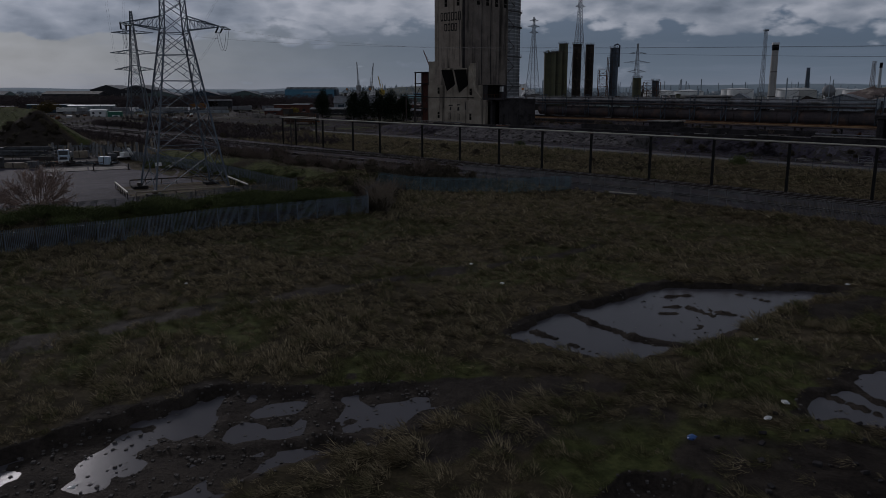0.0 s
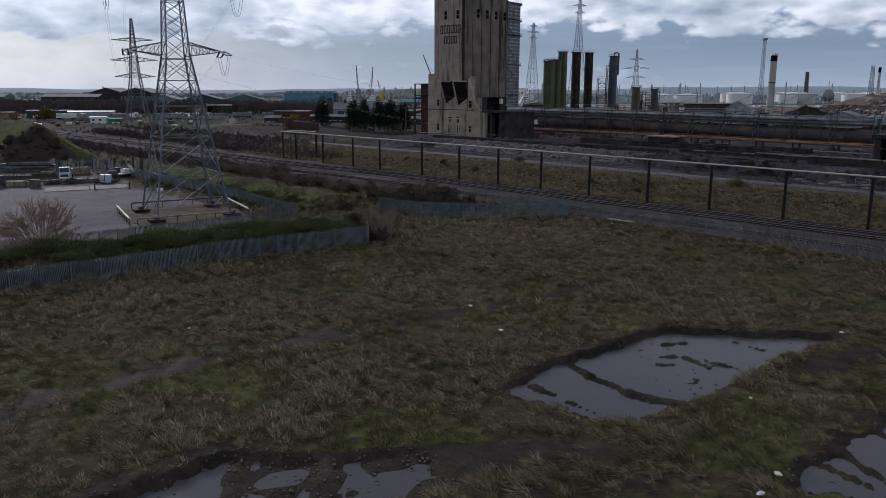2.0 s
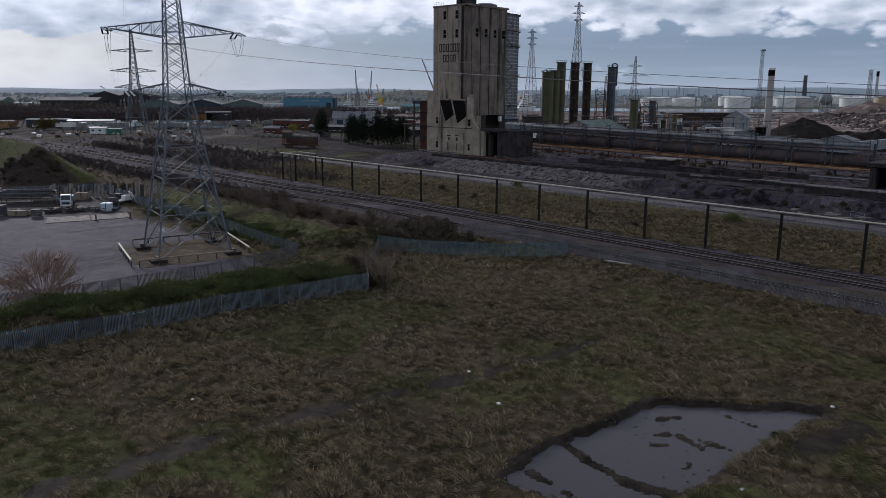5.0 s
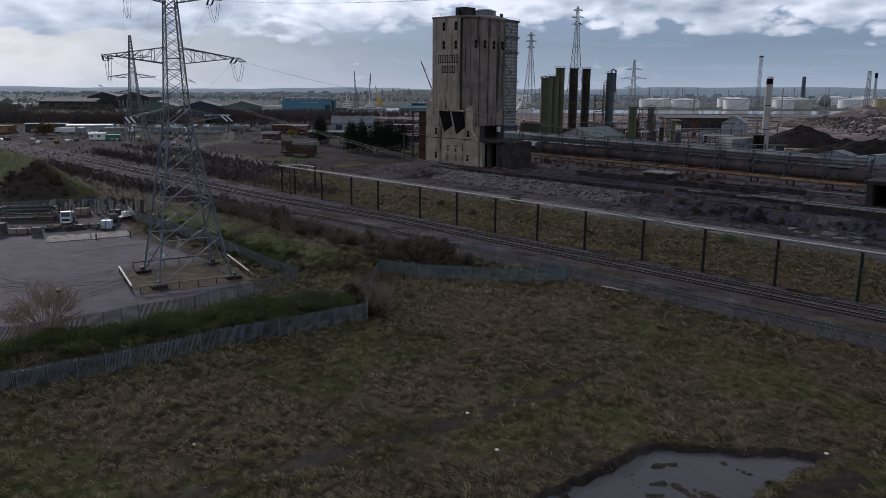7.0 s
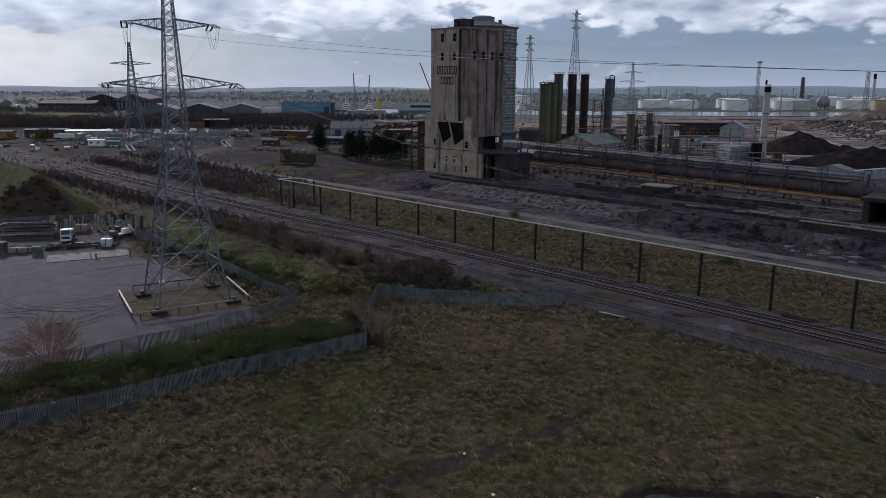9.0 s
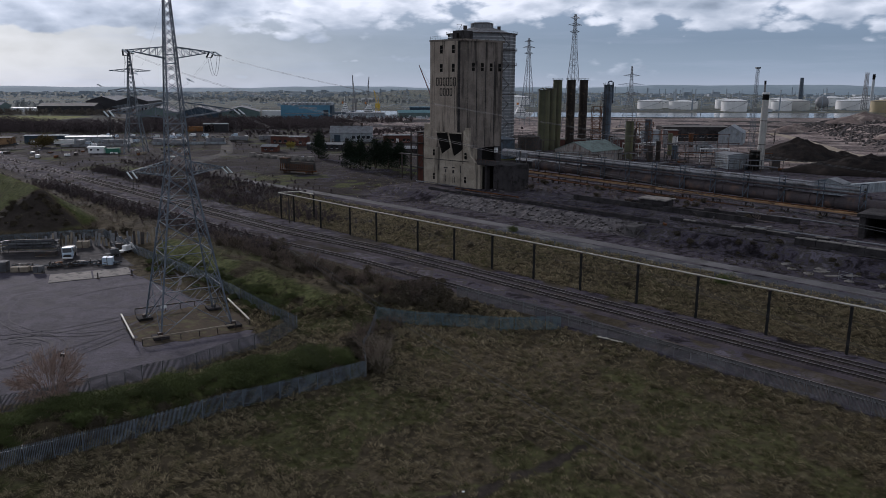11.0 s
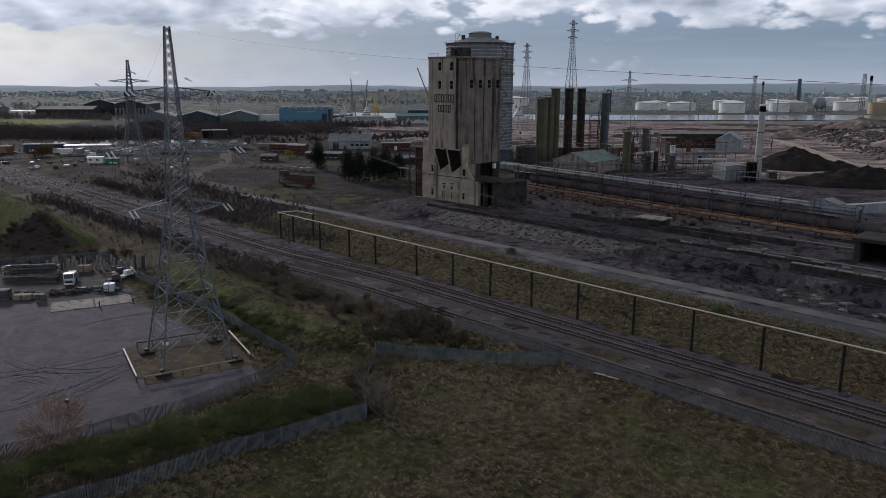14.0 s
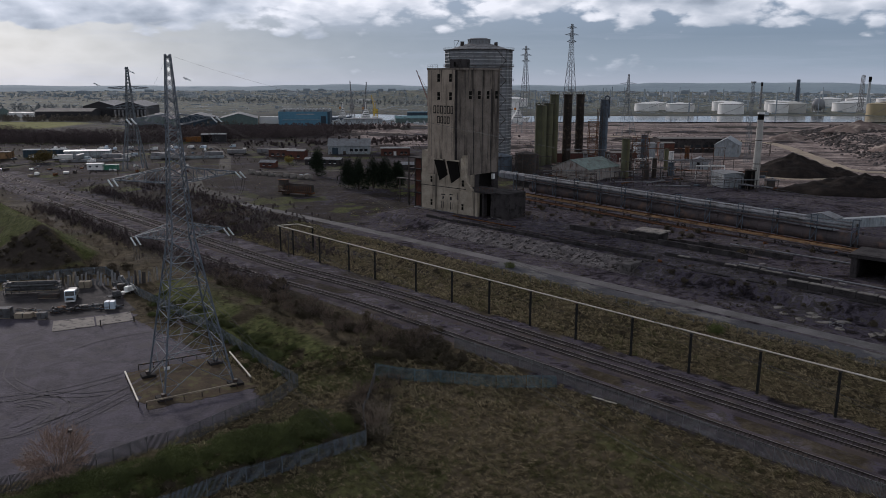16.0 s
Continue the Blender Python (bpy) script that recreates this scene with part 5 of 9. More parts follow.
# ---- pipe on tall posts along the railway ----
def pipe_gantry():
    root = thing("pipe_gantry", S(-19.6, 120.0, 0), ANG, "long pale pipe carried on tall dark steel posts", "pipeline")
    us = [u + 19.6 for u in (17.0, 4.7, -7.6, -19.9, -32.4, -45.0, -57.1, -70.1, -82.2, -94.2, -106.3, -119.2, -135.5, -147.0, -161.0, -174.9, -182.0)]
    TOP = 9.2
    for u in us:
        x, y, _ = S(-19.6 + u, 120.0)
        g = at(x, y) - 0.2
        post = part("post", boxed(u - 0.19, u + 0.19, -0.19, 0.19, g, TOP - 0.25, bevel=0.02), RUBBER, root)
        part("saddle", boxed(u - 0.3, u + 0.3, -0.42, 0.42, TOP - 0.28, TOP - 0.16), STEEL_DARK, post)
    part("post", boxed(-154.0, -153.7, -2.9, -2.6, 0.6, TOP - 0.25), STEEL_DARK, root)
    bm = bmesh.new()
    a, b = -163.8, us[0] + 6
    tube(bm, (a, 0, TOP), (b, 0, TOP), 0.14, n=10)
    tube(bm, (a, 0, TOP), (a + 2, 6.5, TOP), 0.17, n=10)
    tube(bm, (a + 2, 6.5, TOP), (a + 10, 6.5, TOP), 0.15, n=10)
    part("post", boxed(a + 9.8, a + 10.2, 6.3, 6.7, 1.0, TOP - 0.1), RUBBER, root)
    part("pipe", bm, PIPE_WHITE, root, "pale lagged pipe")
    part("cable", chain(bmesh.new(), [p for u0, u1 in zip(us, us[1:]) for p in sag((u0, 0.1, TOP - 2.6), (u1, 0.1, TOP - 2.6), 0.35, 8)], 0.022, 5), WIRE, root)


pipe_gantry()

# ---- palisade fences ----
def fence_panel(material, height, length=2.75, pitch=0.155):
    bm = bmesh.new()
    k = int(length / pitch)
    for i in range(k):
        x = pitch * (i + 0.5)
        w = 0.042
        a = [bm.verts.new(p) for p in ((x - w, -0.03, 0.05), (x, -0.055, 0.05), (x + w, -0.03, 0.05))]
        b = [bm.verts.new(p) for p in ((x - w, -0.03, height - 0.08), (x, -0.055, height), (x + w, -0.03, height - 0.08))]
        bm.faces.new((a[0], a[1], b[1], b[0]))
        bm.faces.new((a[1], a[2], b[2], b[1]))
        bm.faces.new((a[2], a[0], b[0], b[2]))
    pales = mesh_of(bm, "pales")
    pales.materials.append(material)
    rails = mesh_of(box(bmesh.new(), 0, length, -0.025, 0.02, -0.03, 0.03), "fence_rail")
    rails.materials.append(material)
    post = mesh_of(box(bmesh.new(), -0.05, 0.05, 0.0, 0.11, -0.4, height - 0.1), "fence_post")
    post.materials.append(material)
    return pales, rails, post


def smooth_at(x, y):
    """The ground's height without single tussocks."""
    return sum(at(x + 2.2 * math.cos(k), y + 2.2 * math.sin(k)) for k in range(6)) / 6


def fence(pts, material, height, label, lean=0.0, seed=1):
    rng = random.Random(seed)
    root = thing("palisade_fence", (*pts[0], 0), 0, label, "fence", "palisade fences")
    pales, rails, post = fence_panel(material, height)
    o = Vector((*pts[0], 0))
    for a, b in zip(pts, pts[1:]):
        L = math.hypot(b[0] - a[0], b[1] - a[1])
        k = max(1, round(L / 2.75))
        ang = math.degrees(math.atan2(b[1] - a[1], b[0] - a[0]))
        for i in range(k):
            x, y = a[0] + (b[0] - a[0]) * i / k, a[1] + (b[1] - a[1]) * i / k
            x2, y2 = a[0] + (b[0] - a[0]) * (i + 1) / k, a[1] + (b[1] - a[1]) * (i + 1) / k
            g, g2 = smooth_at(x, y), smooth_at(x2, y2)
            tilt = math.degrees(math.atan2(g2 - g, L / k))
            mm = pose(x - o.x, y - o.y, g - 0.05, rng.uniform(-1.5, 1.5) + lean, -tilt, ang)
            ob = tagged(part("pale_panel", pales, material, root), kind="stuff")
            ob.matrix_basis = mm @ Matrix.Diagonal((L / k / 2.75, 1, 1, 1))
            for z in (0.45, height - 0.4):
                ob = part("fence_rail", rails, material, root)
                ob.matrix_basis = mm @ pose(0, 0, z) @ Matrix.Diagonal((L / k / 2.75, 1, 1, 1))
            ob = part("fence_post", post, material, root)
            ob.matrix_basis = pose(x - o.x, y - o.y, g - 0.05, 0, 0, ang)
    return root


fence([(-78, 57), (-51, 68.6), (-40.2, 74.2), (-29.0, 82.6), (-22.3, 86.6), (-17.5, 89.4), (-10.9, 94.0)], PALISADE, 2.7, "weathered grey steel palisade fence in long grass")
fence([(-10.9, 94.0), (-12.2, 102.0), (-11.6, 117.8)], PALISADE_DARK, 2.4, "dull steel palisade fence half hidden by scrub", seed=2)
fence([(-11.6, 117.8), (0.9, 116.5), (11.4, 113.6), (22.4, 112.2)], PALISADE_TEAL, 2.7, "teal-grey steel palisade fence beside the railway", seed=3)
fence([(4.0, 131.0), (18.6, 119.6), (27.4, 110.4), (36.3, 102.0), (46.2, 92.2), (54.4, 84.6), (66.0, 74.0), (80.0, 60.5)], PALISADE_DARK, 2.5, "dull rusty palisade fence along the railway", seed=4)
fence([(-66, 79.5), (-56.1, 82.6), (-49.5, 87.2), (-44.2, 92.0), (-39.1, 94.8), (-34.8, 100.4), (-28.8, 106.8), (-25.8, 114.8)], PALISADE_DARK, 2.9, "dull dark palisade fence round the yard", seed=5)
fence([(-25.8, 114.8), (-37.4, 127.0), (-50.1, 141.0), (-78.1, 167.0), (-97.2, 187.5), (-130, 178)], PALISADE, 2.5, "grey steel palisade fence behind the pylon", seed=6)


# ---- conveyor gallery and pipe bridge across the works ----
BR = -50.5                                    # heading of the pipe bridge
BRO = Vector((31.0, 308.0, 0.0))


def pipe_bridge():
    root = thing("pipe_bridge", (*BRO.xy, 2.4), BR, "long conveyor gallery and pipe bridge on steel trestles", "pipe bridge")
    L = 205.0
    bm = bmesh.new()
    prism(bm, [(-1.6, 9.4), (1.6, 9.4), (1.6, 11.6), (0.9, 12.4), (-0.9, 12.4), (-1.6, 11.6)], 0, 137)
    me = mesh_of(bm, "gallery")
    me.transform(Matrix.Rotation(radians(-90), 4, "Z"))
    g = part("gallery", me, sheet_mat("gallery_sheeting", (0.30, 0.31, 0.335), (0.17, 0.175, 0.19), 0.5, rust=(0.07, 0.055, 0.05), amount=0.75), root, "grey sheeted conveyor gallery")
    for x in np.arange(0, 128, 3.2):
        part("gallery_rib", boxed(x, x + 0.16, -1.72, 1.72, 9.3, 11.7), STEEL_GREY, g)
    for y, z, r, m_ in ((-2.6, 11.4, 0.38, PIPE_GREY), (-2.9, 10.3, 0.30, PIPE_DARK), (-2.3, 12.4, 0.22, PIPE_GREY)):
        part("pipe", tube(bmesh.new(), (18, y, z), (150, y, z), r, n=10), m_, root)
    # the great dark main below
    part("gas_main", tube(bmesh.new(), (20, -0.6, 6.9), (L, -0.6, 6.9), 2.0, n=20), PIPE_DARK, root, "large dark brown gas main")
    for x in np.arange(24, L, 7.0):
        part("main_flange", tube(bmesh.new(), (x, -0.6, 6.9), (x + 0.22, -0.6, 6.9), 2.2, n=20), PIPE_DARK, root)
    # orange-brown pipes in front
    for y, z, r, m_ in ((-3.4, 2.9, 0.34, RUST_ORANGE), (-4.3, 2.7, 0.42, RUST_ORANGE), (-2.7, 3.3, 0.2, RUST), (-5.0, 2.5, 0.22, PIPE_DARK)):
        part("pipe", tube(bmesh.new(), (4, y + 1.5, z + 0.6), (160, y - 1.0, z + 1.9), r, n=10), m_, root, "rusty orange-brown pipe" if m_ is RUST_ORANGE else "")
    part("pipe_deck", boxed(4, 160, -6.0, -2.0, 1.9, 2.15), RUST, root)
    # trestles
    for k, x in enumerate(np.arange(12, L, 11.6)):
        t = part("trestle", boxed(x - 0.22, x + 0.22, -2.2, -1.8, -1.5, 12.2), STEEL_DARK, root, "dark steel trestle")
        part("trestle_leg", boxed(x - 0.22, x + 0.22, 1.8, 2.2, -1.5, 9.3), STEEL_DARK, t)
        part("cross_beam", boxed(x - 0.2, x + 0.2, -2.2, 2.4, 4.6, 5.0), STEEL_DARK, t)
        part("cross_beam", boxed(x - 0.2, x + 0.2, -6.2, 2.4, 1.5, 1.88), STEEL_DARK, t)
        part("front_leg", boxed(x - 0.2, x + 0.2, -5.6, -5.2, -2.0, 2.0), STEEL_DARK, t)
        part("brace", beam(bmesh.new(), (x, -2, -1.0), (x, 2, 4.6), 0.16), STEEL_DARK, t)
        for a, b in (((x - 0.9, -3.0, 9.2), (x - 0.9, -3.0, 13.4)), ((x + 0.9, -3.0, 9.2), (x + 0.9, -3.0, 13.4)), ((x - 0.9, -3.0, 13.4), (x + 0.9, -3.0, 13.4)), ((x - 0.9, -1.9, 13.4), (x + 0.9, -1.9, 13.4)), ((x + 0.9, -3.0, 13.4), (x + 0.9, -1.9, 13.4)), ((x - 0.9, -3.0, 13.4), (x - 0.9, -1.9, 13.4)), ((x - 0.9, -3.0, 5.0), (x - 0.9, -3.0, 9.2)), ((x + 0.9, -3.0, 5.0), (x + 0.9, -3.0, 9.2)), ((x - 0.9, -3.0, 5.2), (x + 0.9, -3.0, 9.0)), ((x - 0.9, -3.0, 11.4), (x + 0.9, -3.0, 11.4)), ((x - 0.9, -3.0, 9.4), (x + 0.9, -3.0, 11.4))):
            part("hanger_bar", beam(bmesh.new(), a, b, 0.18), BLUE_STEEL, t)
    # expansion loop standing on the ground
    for x in (134.0, 137.6, 141.0):
        part("pipe_loop", chain(bmesh.new(), [(x, -4, 2.4), (x, -5.6, 2.2), (x, -6.2, -1.2), (x + 1.5, -6.2, -1.6)], 0.35, 10), STEEL_GREY, root)
    # handrail
    bm = bmesh.new()
    for x in np.arange(0, 128, 2.0):
        beam(bm, (x, -3.3, 12.0), (x, -3.3, 13.1), 0.06)
    beam(bm, (0, -3.3, 13.1), (128, -3.3, 13.1), 0.06)
    part("handrail", bm, STEEL_GREY, root)
    # transfer house and the sloping gallery beyond it
    h = part("transfer_house", prism(bmesh.new(), [(137, 9.2), (145, 9.2), (145, 12.6), (141, 13.8), (137, 12.6)], -2.4, 2.4), CLAD_GREY, root, "pale grey sheeted transfer house")
    part("house_roof", prism(bmesh.new(), [(136.7, 12.62), (141, 13.92), (145.3, 12.62), (145.3, 12.85), (141, 14.15), (136.7, 12.85)], -2.7, 2.7), ROOF_GREY, h)
    bm = bmesh.new()
    a, b = Vector((143, 2.5, 10.6)), Vector((198, 34, 20.5))
    beam(bm, a, b, 3.0, 2.8)
    part("sloping_gallery", bm, CLAD_GREY, root, "pale sheeted gallery sloping upwards")
    bm = bmesh.new()
    for f in (0.35, 0.65, 0.95):
        p = a.lerp(b, f)
        beam(bm, (p.x - 1, p.y, -2), (p.x, p.y, p.z - 1.4), 0.4)
        beam(bm, (p.x + 2, p.y, -2), (p.x, p.y, p.z - 1.4), 0.4)
    part("gallery_legs", bm, STEEL_DARK, root)


pipe_bridge()

# ---- low ruins of the oven bench between road and pipe bridge ----
rng = random.Random(5)


def wall_run(u0, u1, v, z0, z1, thick, material, label, cap=None, broken=0.0):
    root = thing("ruined_wall", S(u0, v, 0), ANG, label, "wall", "ruined low walls")
    x = 0.0
    while x < u1 - u0:
        w = min(rng.uniform(3.5, 6.5), u1 - u0 - x)
        top = z1 - (rng.uniform(0, broken) if rng.random() < 0.5 else 0)
        b = part("wall_block", boxed(x, x + w - 0.05, 0, thick, z0, top, bevel=0.05), material, root)
        if cap and rng.random() < 0.75:
            part("cap_slab", boxed(x + 0.2, x + w - 0.25, -0.15, thick + 0.15, top + 0.004, top + 0.22), cap, b)
        x += w
    return root


wall_run(-84, 45, 176.2, 1.9, 5.0, 0.8, CONC_DARK, "long sooty concrete retaining wall", CONC_DARK, 0.5)
wall_run(-80, -38, 186.4, 4.6, 5.9, 0.9, CONC_DARK, "broken low wall with pale concrete caps", SLAB, 0.4)
wall_run(-172, -80, 179.0, 4.4, 6.0, 0.7, CONC_DARK, "long dark low wall in front of the tower", None, 0.4)
wall_run(-120, -60, 198.0, 4.6, 6.6, 0.8, CONC_DARK, "dark broken wall among weeds", None, 1.0)
wall_run(-44, 40, 178.6, 4.5, 6.6, 1.2, CONC_DARK, "sooty wall of the old oven bench", SLAB, 0.3)
wall_run(-110, -50, 206.0, 4.6, 6.4, 0.8, CONC_DARK, "dark broken wall among weeds", None, 1.2)

# sloping bank of broken concrete slabs
bank = thing("rubble_bank", S(-162, 169.4, 2.2), ANG, "sloping bank faced with broken pale concrete slabs", "rubble bank")
SLOPE = math.degrees(math.atan(0.52))
bm = bmesh.new()
cols = [[bm.verts.new((x_, y_, 0.12 + max(0, y_) * 0.52 + 0.55 * noise.noise((x_ * 0.5, y_ * 0.5, 3)) + 0.3 * noise.noise((x_ * 1.6, y_ * 1.6, 5)) - (1.2 if y_ in (-1.2, 6.6) else 0))) for y_ in (-1.2, -0.4, 0.4, 1.2, 2.0, 2.8, 3.6, 4.4, 5.2, 5.9, 6.6)] for x_ in np.arange(0, 80, 0.6)]
for c0, c1 in zip(cols, cols[1:]):
    for k in range(10):
        bm.faces.new((c0[k], c1[k], c1[k + 1], c0[k + 1]))
part("bank_face", bm, mat("dirty_broken_concrete", (0.20, 0.178, 0.178), (0.085, 0.075, 0.076), 0.9, 0.95, bump=1.0, fine=3.0, stain=(0.035, 0.03, 0.027), stain_scale=0.5), bank, "rough broken concrete slope")
for k in range(230):
    x, yb = 78 * rng.random() ** 0.8, rng.uniform(-0.6, 5.6)
    wx, wy = rng.uniform(0.2, 1.1) ** 1.3, rng.uniform(0.2, 1.0) ** 1.3
    pts = [(math.cos(a + rng.uniform(-.25, .25)) * wx * rng.uniform(0.7, 1.1), math.sin(a) * wy * rng.uniform(0.7, 1.1)) for a in np.linspace(0, 2 * math.pi, rng.choice((4, 5, 6)), endpoint=False) + rng.uniform(0, 1)]
    ob = part("slab", prism(bmesh.new(), pts, -0.45, rng.uniform(-0.06, 0.08), "z"), RUBBLE, bank)
    ob.matrix_basis = pose(x, yb, 0.2 + max(0, yb) * 0.52, SLOPE + rng.uniform(-6, 6), rng.uniform(-6, 6), rng.uniform(-15, 15))
for x in np.arange(0, 76, 1.3):
    w = 1.3
    if rng.random() < 0.6:
        c = Vector((x + rng.uniform(0, w), rng.uniform(-1.2, 4.5), 0))
        bm = box(bmesh.new(), -0.5, 0.5, -0.35, 0.35, -0.25, 0.3, bevel=0.08)
        ob = part("chunk", bm, RUBBLE, bank)
        ob.matrix_basis = pose(c.x, c.y, 0.35 + max(0, c.y) * 0.52, rng.uniform(-40, 40), rng.uniform(-40, 40), rng.uniform(0, 90)) @ Matrix.Scale(rng.uniform(0.3, 0.9), 4)
part("end_block", boxed(76.5, 79.5, -0.4, 5.2, -0.5, 2.9, bevel=0.15), RUBBLE, bank)

# concrete portal on the far side of the bench
root = thing("concrete_bunker", S(-34, 198, 4.5), ANG, "sooty concrete bunker with a dark open portal", "bunker")
part("side_wall", boxed(0, 1.6, 0, 11, 0, 6.0, bevel=0.1), CONC_DARK, root)
part("side_wall", boxed(8.5, 10.2, 0, 11, 0, 6.0, bevel=0.1), CONC_DARK, root)
# back and inner walls are black, the portal's shade put into colour
part("back_wall", boxed(1.6, 8.5, 9.5, 11, 0, 6.0), SOOT_SHADE, root)
part("roof_slab", boxed(-0.6, 40, -0.6, 12, 6.0, 7.0, bevel=0.1), CONC_DARK, root)
for x in (14, 20, 26, 32, 38):
    part("pier", boxed(x, x + 1.0, 0.2, 1.4, 0, 6.0), CONC_DARK, root)
part("inner_wall", boxed(10.2, 40, 9.5, 11, 0, 6.0), SOOT_SHADE, root)
root = thing("concrete_bunker", S(-96, 199, 4.5), ANG, "small sooty flat-roofed concrete hut", "bunker")
part("body", boxed(0, 9, 0, 6, 0, 3.4, bevel=0.08), CONC_DARK, root)
part("roof_slab", boxed(-0.5, 9.5, -0.5, 6.5, 3.4, 3.8, bevel=0.05), SLAB, root)

# pale slabs and puddles beside the road
for k in range(16):
    u, v = rng.uniform(-46, -4), rng.uniform(161, 174)
    bm = bmesh.new()
    pts = [(math.cos(a) * rng.uniform(0.7, 2.4), math.sin(a) * rng.uniform(0.6, 1.5)) for a in (0.3, 1.4, 2.4, 3.5, 4.4, 5.5)]
    prism(bm, pts, -0.15, 0.16, "z")
    x, y, _ = S(u, v)
    solid("concrete_slab", bm, SLAB, (x, y, at(x, y) + 0.04), rng.uniform(0, 180), "broken pale concrete slab lying on ash", "slab", "broken slabs beside the road")

# ---- by-product plant ----
def drum(name, place, r, h, material, label, cat, group="", rings=3, hat=False, ladder=True, pipes=0):
    root = thing(name, place, 0, label, cat, group)
    part("shell", tube(bmesh.new(), (0, 0, 0), (0, 0, h), r, n=24), material, root)
    for k in range(rings):
        z = h * (k + 1) / rings - 0.15
        part("ring", tube(bmesh.new(), (0, 0, z - 0.18), (0, 0, z), r + 0.14, n=24), STEEL_DARK, root)
    if hat:
        part("roof", tube(bmesh.new(), (0, 0, h), (0, 0, h + r * 0.22), r + 0.05, 0.3, n=24), material, root)
    if ladder:
        bm = bmesh.new()
        for k in range(16):
            a = 2 * math.pi * k / 16
            b = 2 * math.pi * (k + 1) / 16
            p, q = (math.cos(a) * (r + 0.5), math.sin(a) * (r + 0.5)), (math.cos(b) * (r + 0.5), math.sin(b) * (r + 0.5))
            beam(bm, (*p, h - 0.3), (*p, h + 1.0), 0.09)
            beam(bm, (*p, h + 1.0), (*q, h + 1.0), 0.08)
            beam(bm, (*p, h - 0.2), (*q, h - 0.2), 0.5, 0.12)
        part("top_walkway", bm, STEEL_DARK, root)
        bm = bmesh.new()
        for s in (-0.25, 0.25):
            beam(bm, (s, -r - 0.25, 0), (s, -r - 0.25, h + 1), 0.08)
        for z in np.arange(0.5, h, 0.9):
            beam(bm, (-0.25, -r - 0.25, z), (0.25, -r - 0.25, z), 0.06)
        part("ladder", bm, STEEL_DARK, root)
    for k in range(pipes):
        a = 2.2 + k * 0.9
        x, y = math.cos(a) * (r + 0.9), math.sin(a) * (r + 0.9)
        part("downpipe", chain(bmesh.new(), [(x, y, 0), (x, y, h + 0.6), (math.cos(a) * r * 0.5, math.sin(a) * r * 0.5, h + 1.2), (0, 0, h)], 0.45, 8), material, root)
    return root


GZ0 = 2.4
drum("scrubber_tower", (67.8, 428, GZ0), 3.7, 38.5, OLIVE, "tall olive green scrubber tower", "tower", "scrubber towers", 2, pipes=1)
drum("scrubber_tower", (73.2, 434, GZ0), 3.4, 39.5, OLIVE, "tall olive green scrubber tower", "tower", "scrubber towers", 2)
drum("scrubber_tower", (78.6, 442, GZ0), 3.0, 45.0, OLIVE, "very tall dark olive scrubber tower", "tower", "scrubber towers", 2)
drum("scrubber_tower", (88.6, 447, GZ0), 2.9, 45.0, BROWN_STACK, "very tall sooty brown scrubber tower", "tower", "scrubber towers", 2)
drum("scrubber_tower", (98.0, 452, GZ0), 2.8, 45.0, BROWN_STACK, "very tall sooty brown scrubber tower", "tower", "scrubber towers", 2)
dist = drum("distillation_column", (110.5, 436, GZ0), 2.7, 42.0, BLUE_STEEL, "tall blue-grey steel distillation column with platforms", "column", "", 5)
part("top_pipe", chain(bmesh.new(), [(0, 0, 42), (0, 0, 43.6), (1.6, 0, 44.2), (3.2, 0, 43.4), (3.2, 0, 30)], 0.5, 8), BLUE_STEEL, dist)


def lattice_frame(name, place, rz, w, d, h, label, material=STEEL_DARK, step=5.0, bar=0.22):
    root = thing(name, place, rz, label, "steel tower", "open steel towers and racks")
    for x in (0, w):
        for y in (0, d):
            part("column", beam(bmesh.new(), (x, y, 0), (x, y, h), bar * 1.4), material, root)
    z = step
    flip = False
    while z <= h + 0.01:
        bm = bmesh.new()
        for p, q in (((0, 0), (w, 0)), ((w, 0), (w, d)), ((w, d), (0, d)), ((0, d), (0, 0))):
            beam(bm, (*p, z), (*q, z), bar)
            beam(bm, (*p, z + 1.1), (*q, z + 1.1), bar * 0.4)
            a, b = (p, q) if flip else (q, p)
            beam(bm, (*a, z - step), (*b, z), bar * 0.7)
        part("floor_frame", bm, material, root)
        z += step
        flip = not flip
    return root


lattice_frame("access_tower", (100.0, 430, GZ0), 0, 5.5, 5.0, 28.0, "rusty open steel access frame", RUST, 3.5)
lattice_frame("access_tower", (106.0, 432, GZ0), 0, 2.6, 4.0, 36.0, "rusty open steel access frame", STEEL_DARK, 4.0)
drum("absorber_column", (107.5, 372, GZ0), 2.3, 22.0, OLIVE, "stout olive green column with platforms", "column", "", 4)
drum("absorber_column", (130.5, 412, GZ0), 2.0, 21.0, BLUE_STEEL, "slender grey-green steel column", "column", "", 4)
lattice_frame("access_tower", (112, 376, GZ0), 0, 9, 8, 18.0, "open steel pipe frame beside the columns", STEEL_DARK, 4.5)
lattice_frame("access_tower", (121, 398, GZ0), 0, 8, 8, 20.0, "open steel pipe frame beside the columns", RUST, 5.0)
lattice_frame("access_tower", (100, 378, GZ0), 0, 4, 6, 12.0, "open steel pipe frame", STEEL_GREY, 4.0, 0.18)
lattice_frame("access_tower", (150, 395, GZ0), 0, 22, 6, 7.0, "long low pipe rack", STEEL_GREY, 3.5, 0.18)
lattice_frame("access_tower", (128, 340, GZ0), -12, 30, 5, 5.0, "long low pipe rack", STEEL_DARK, 2.5, 0.2)
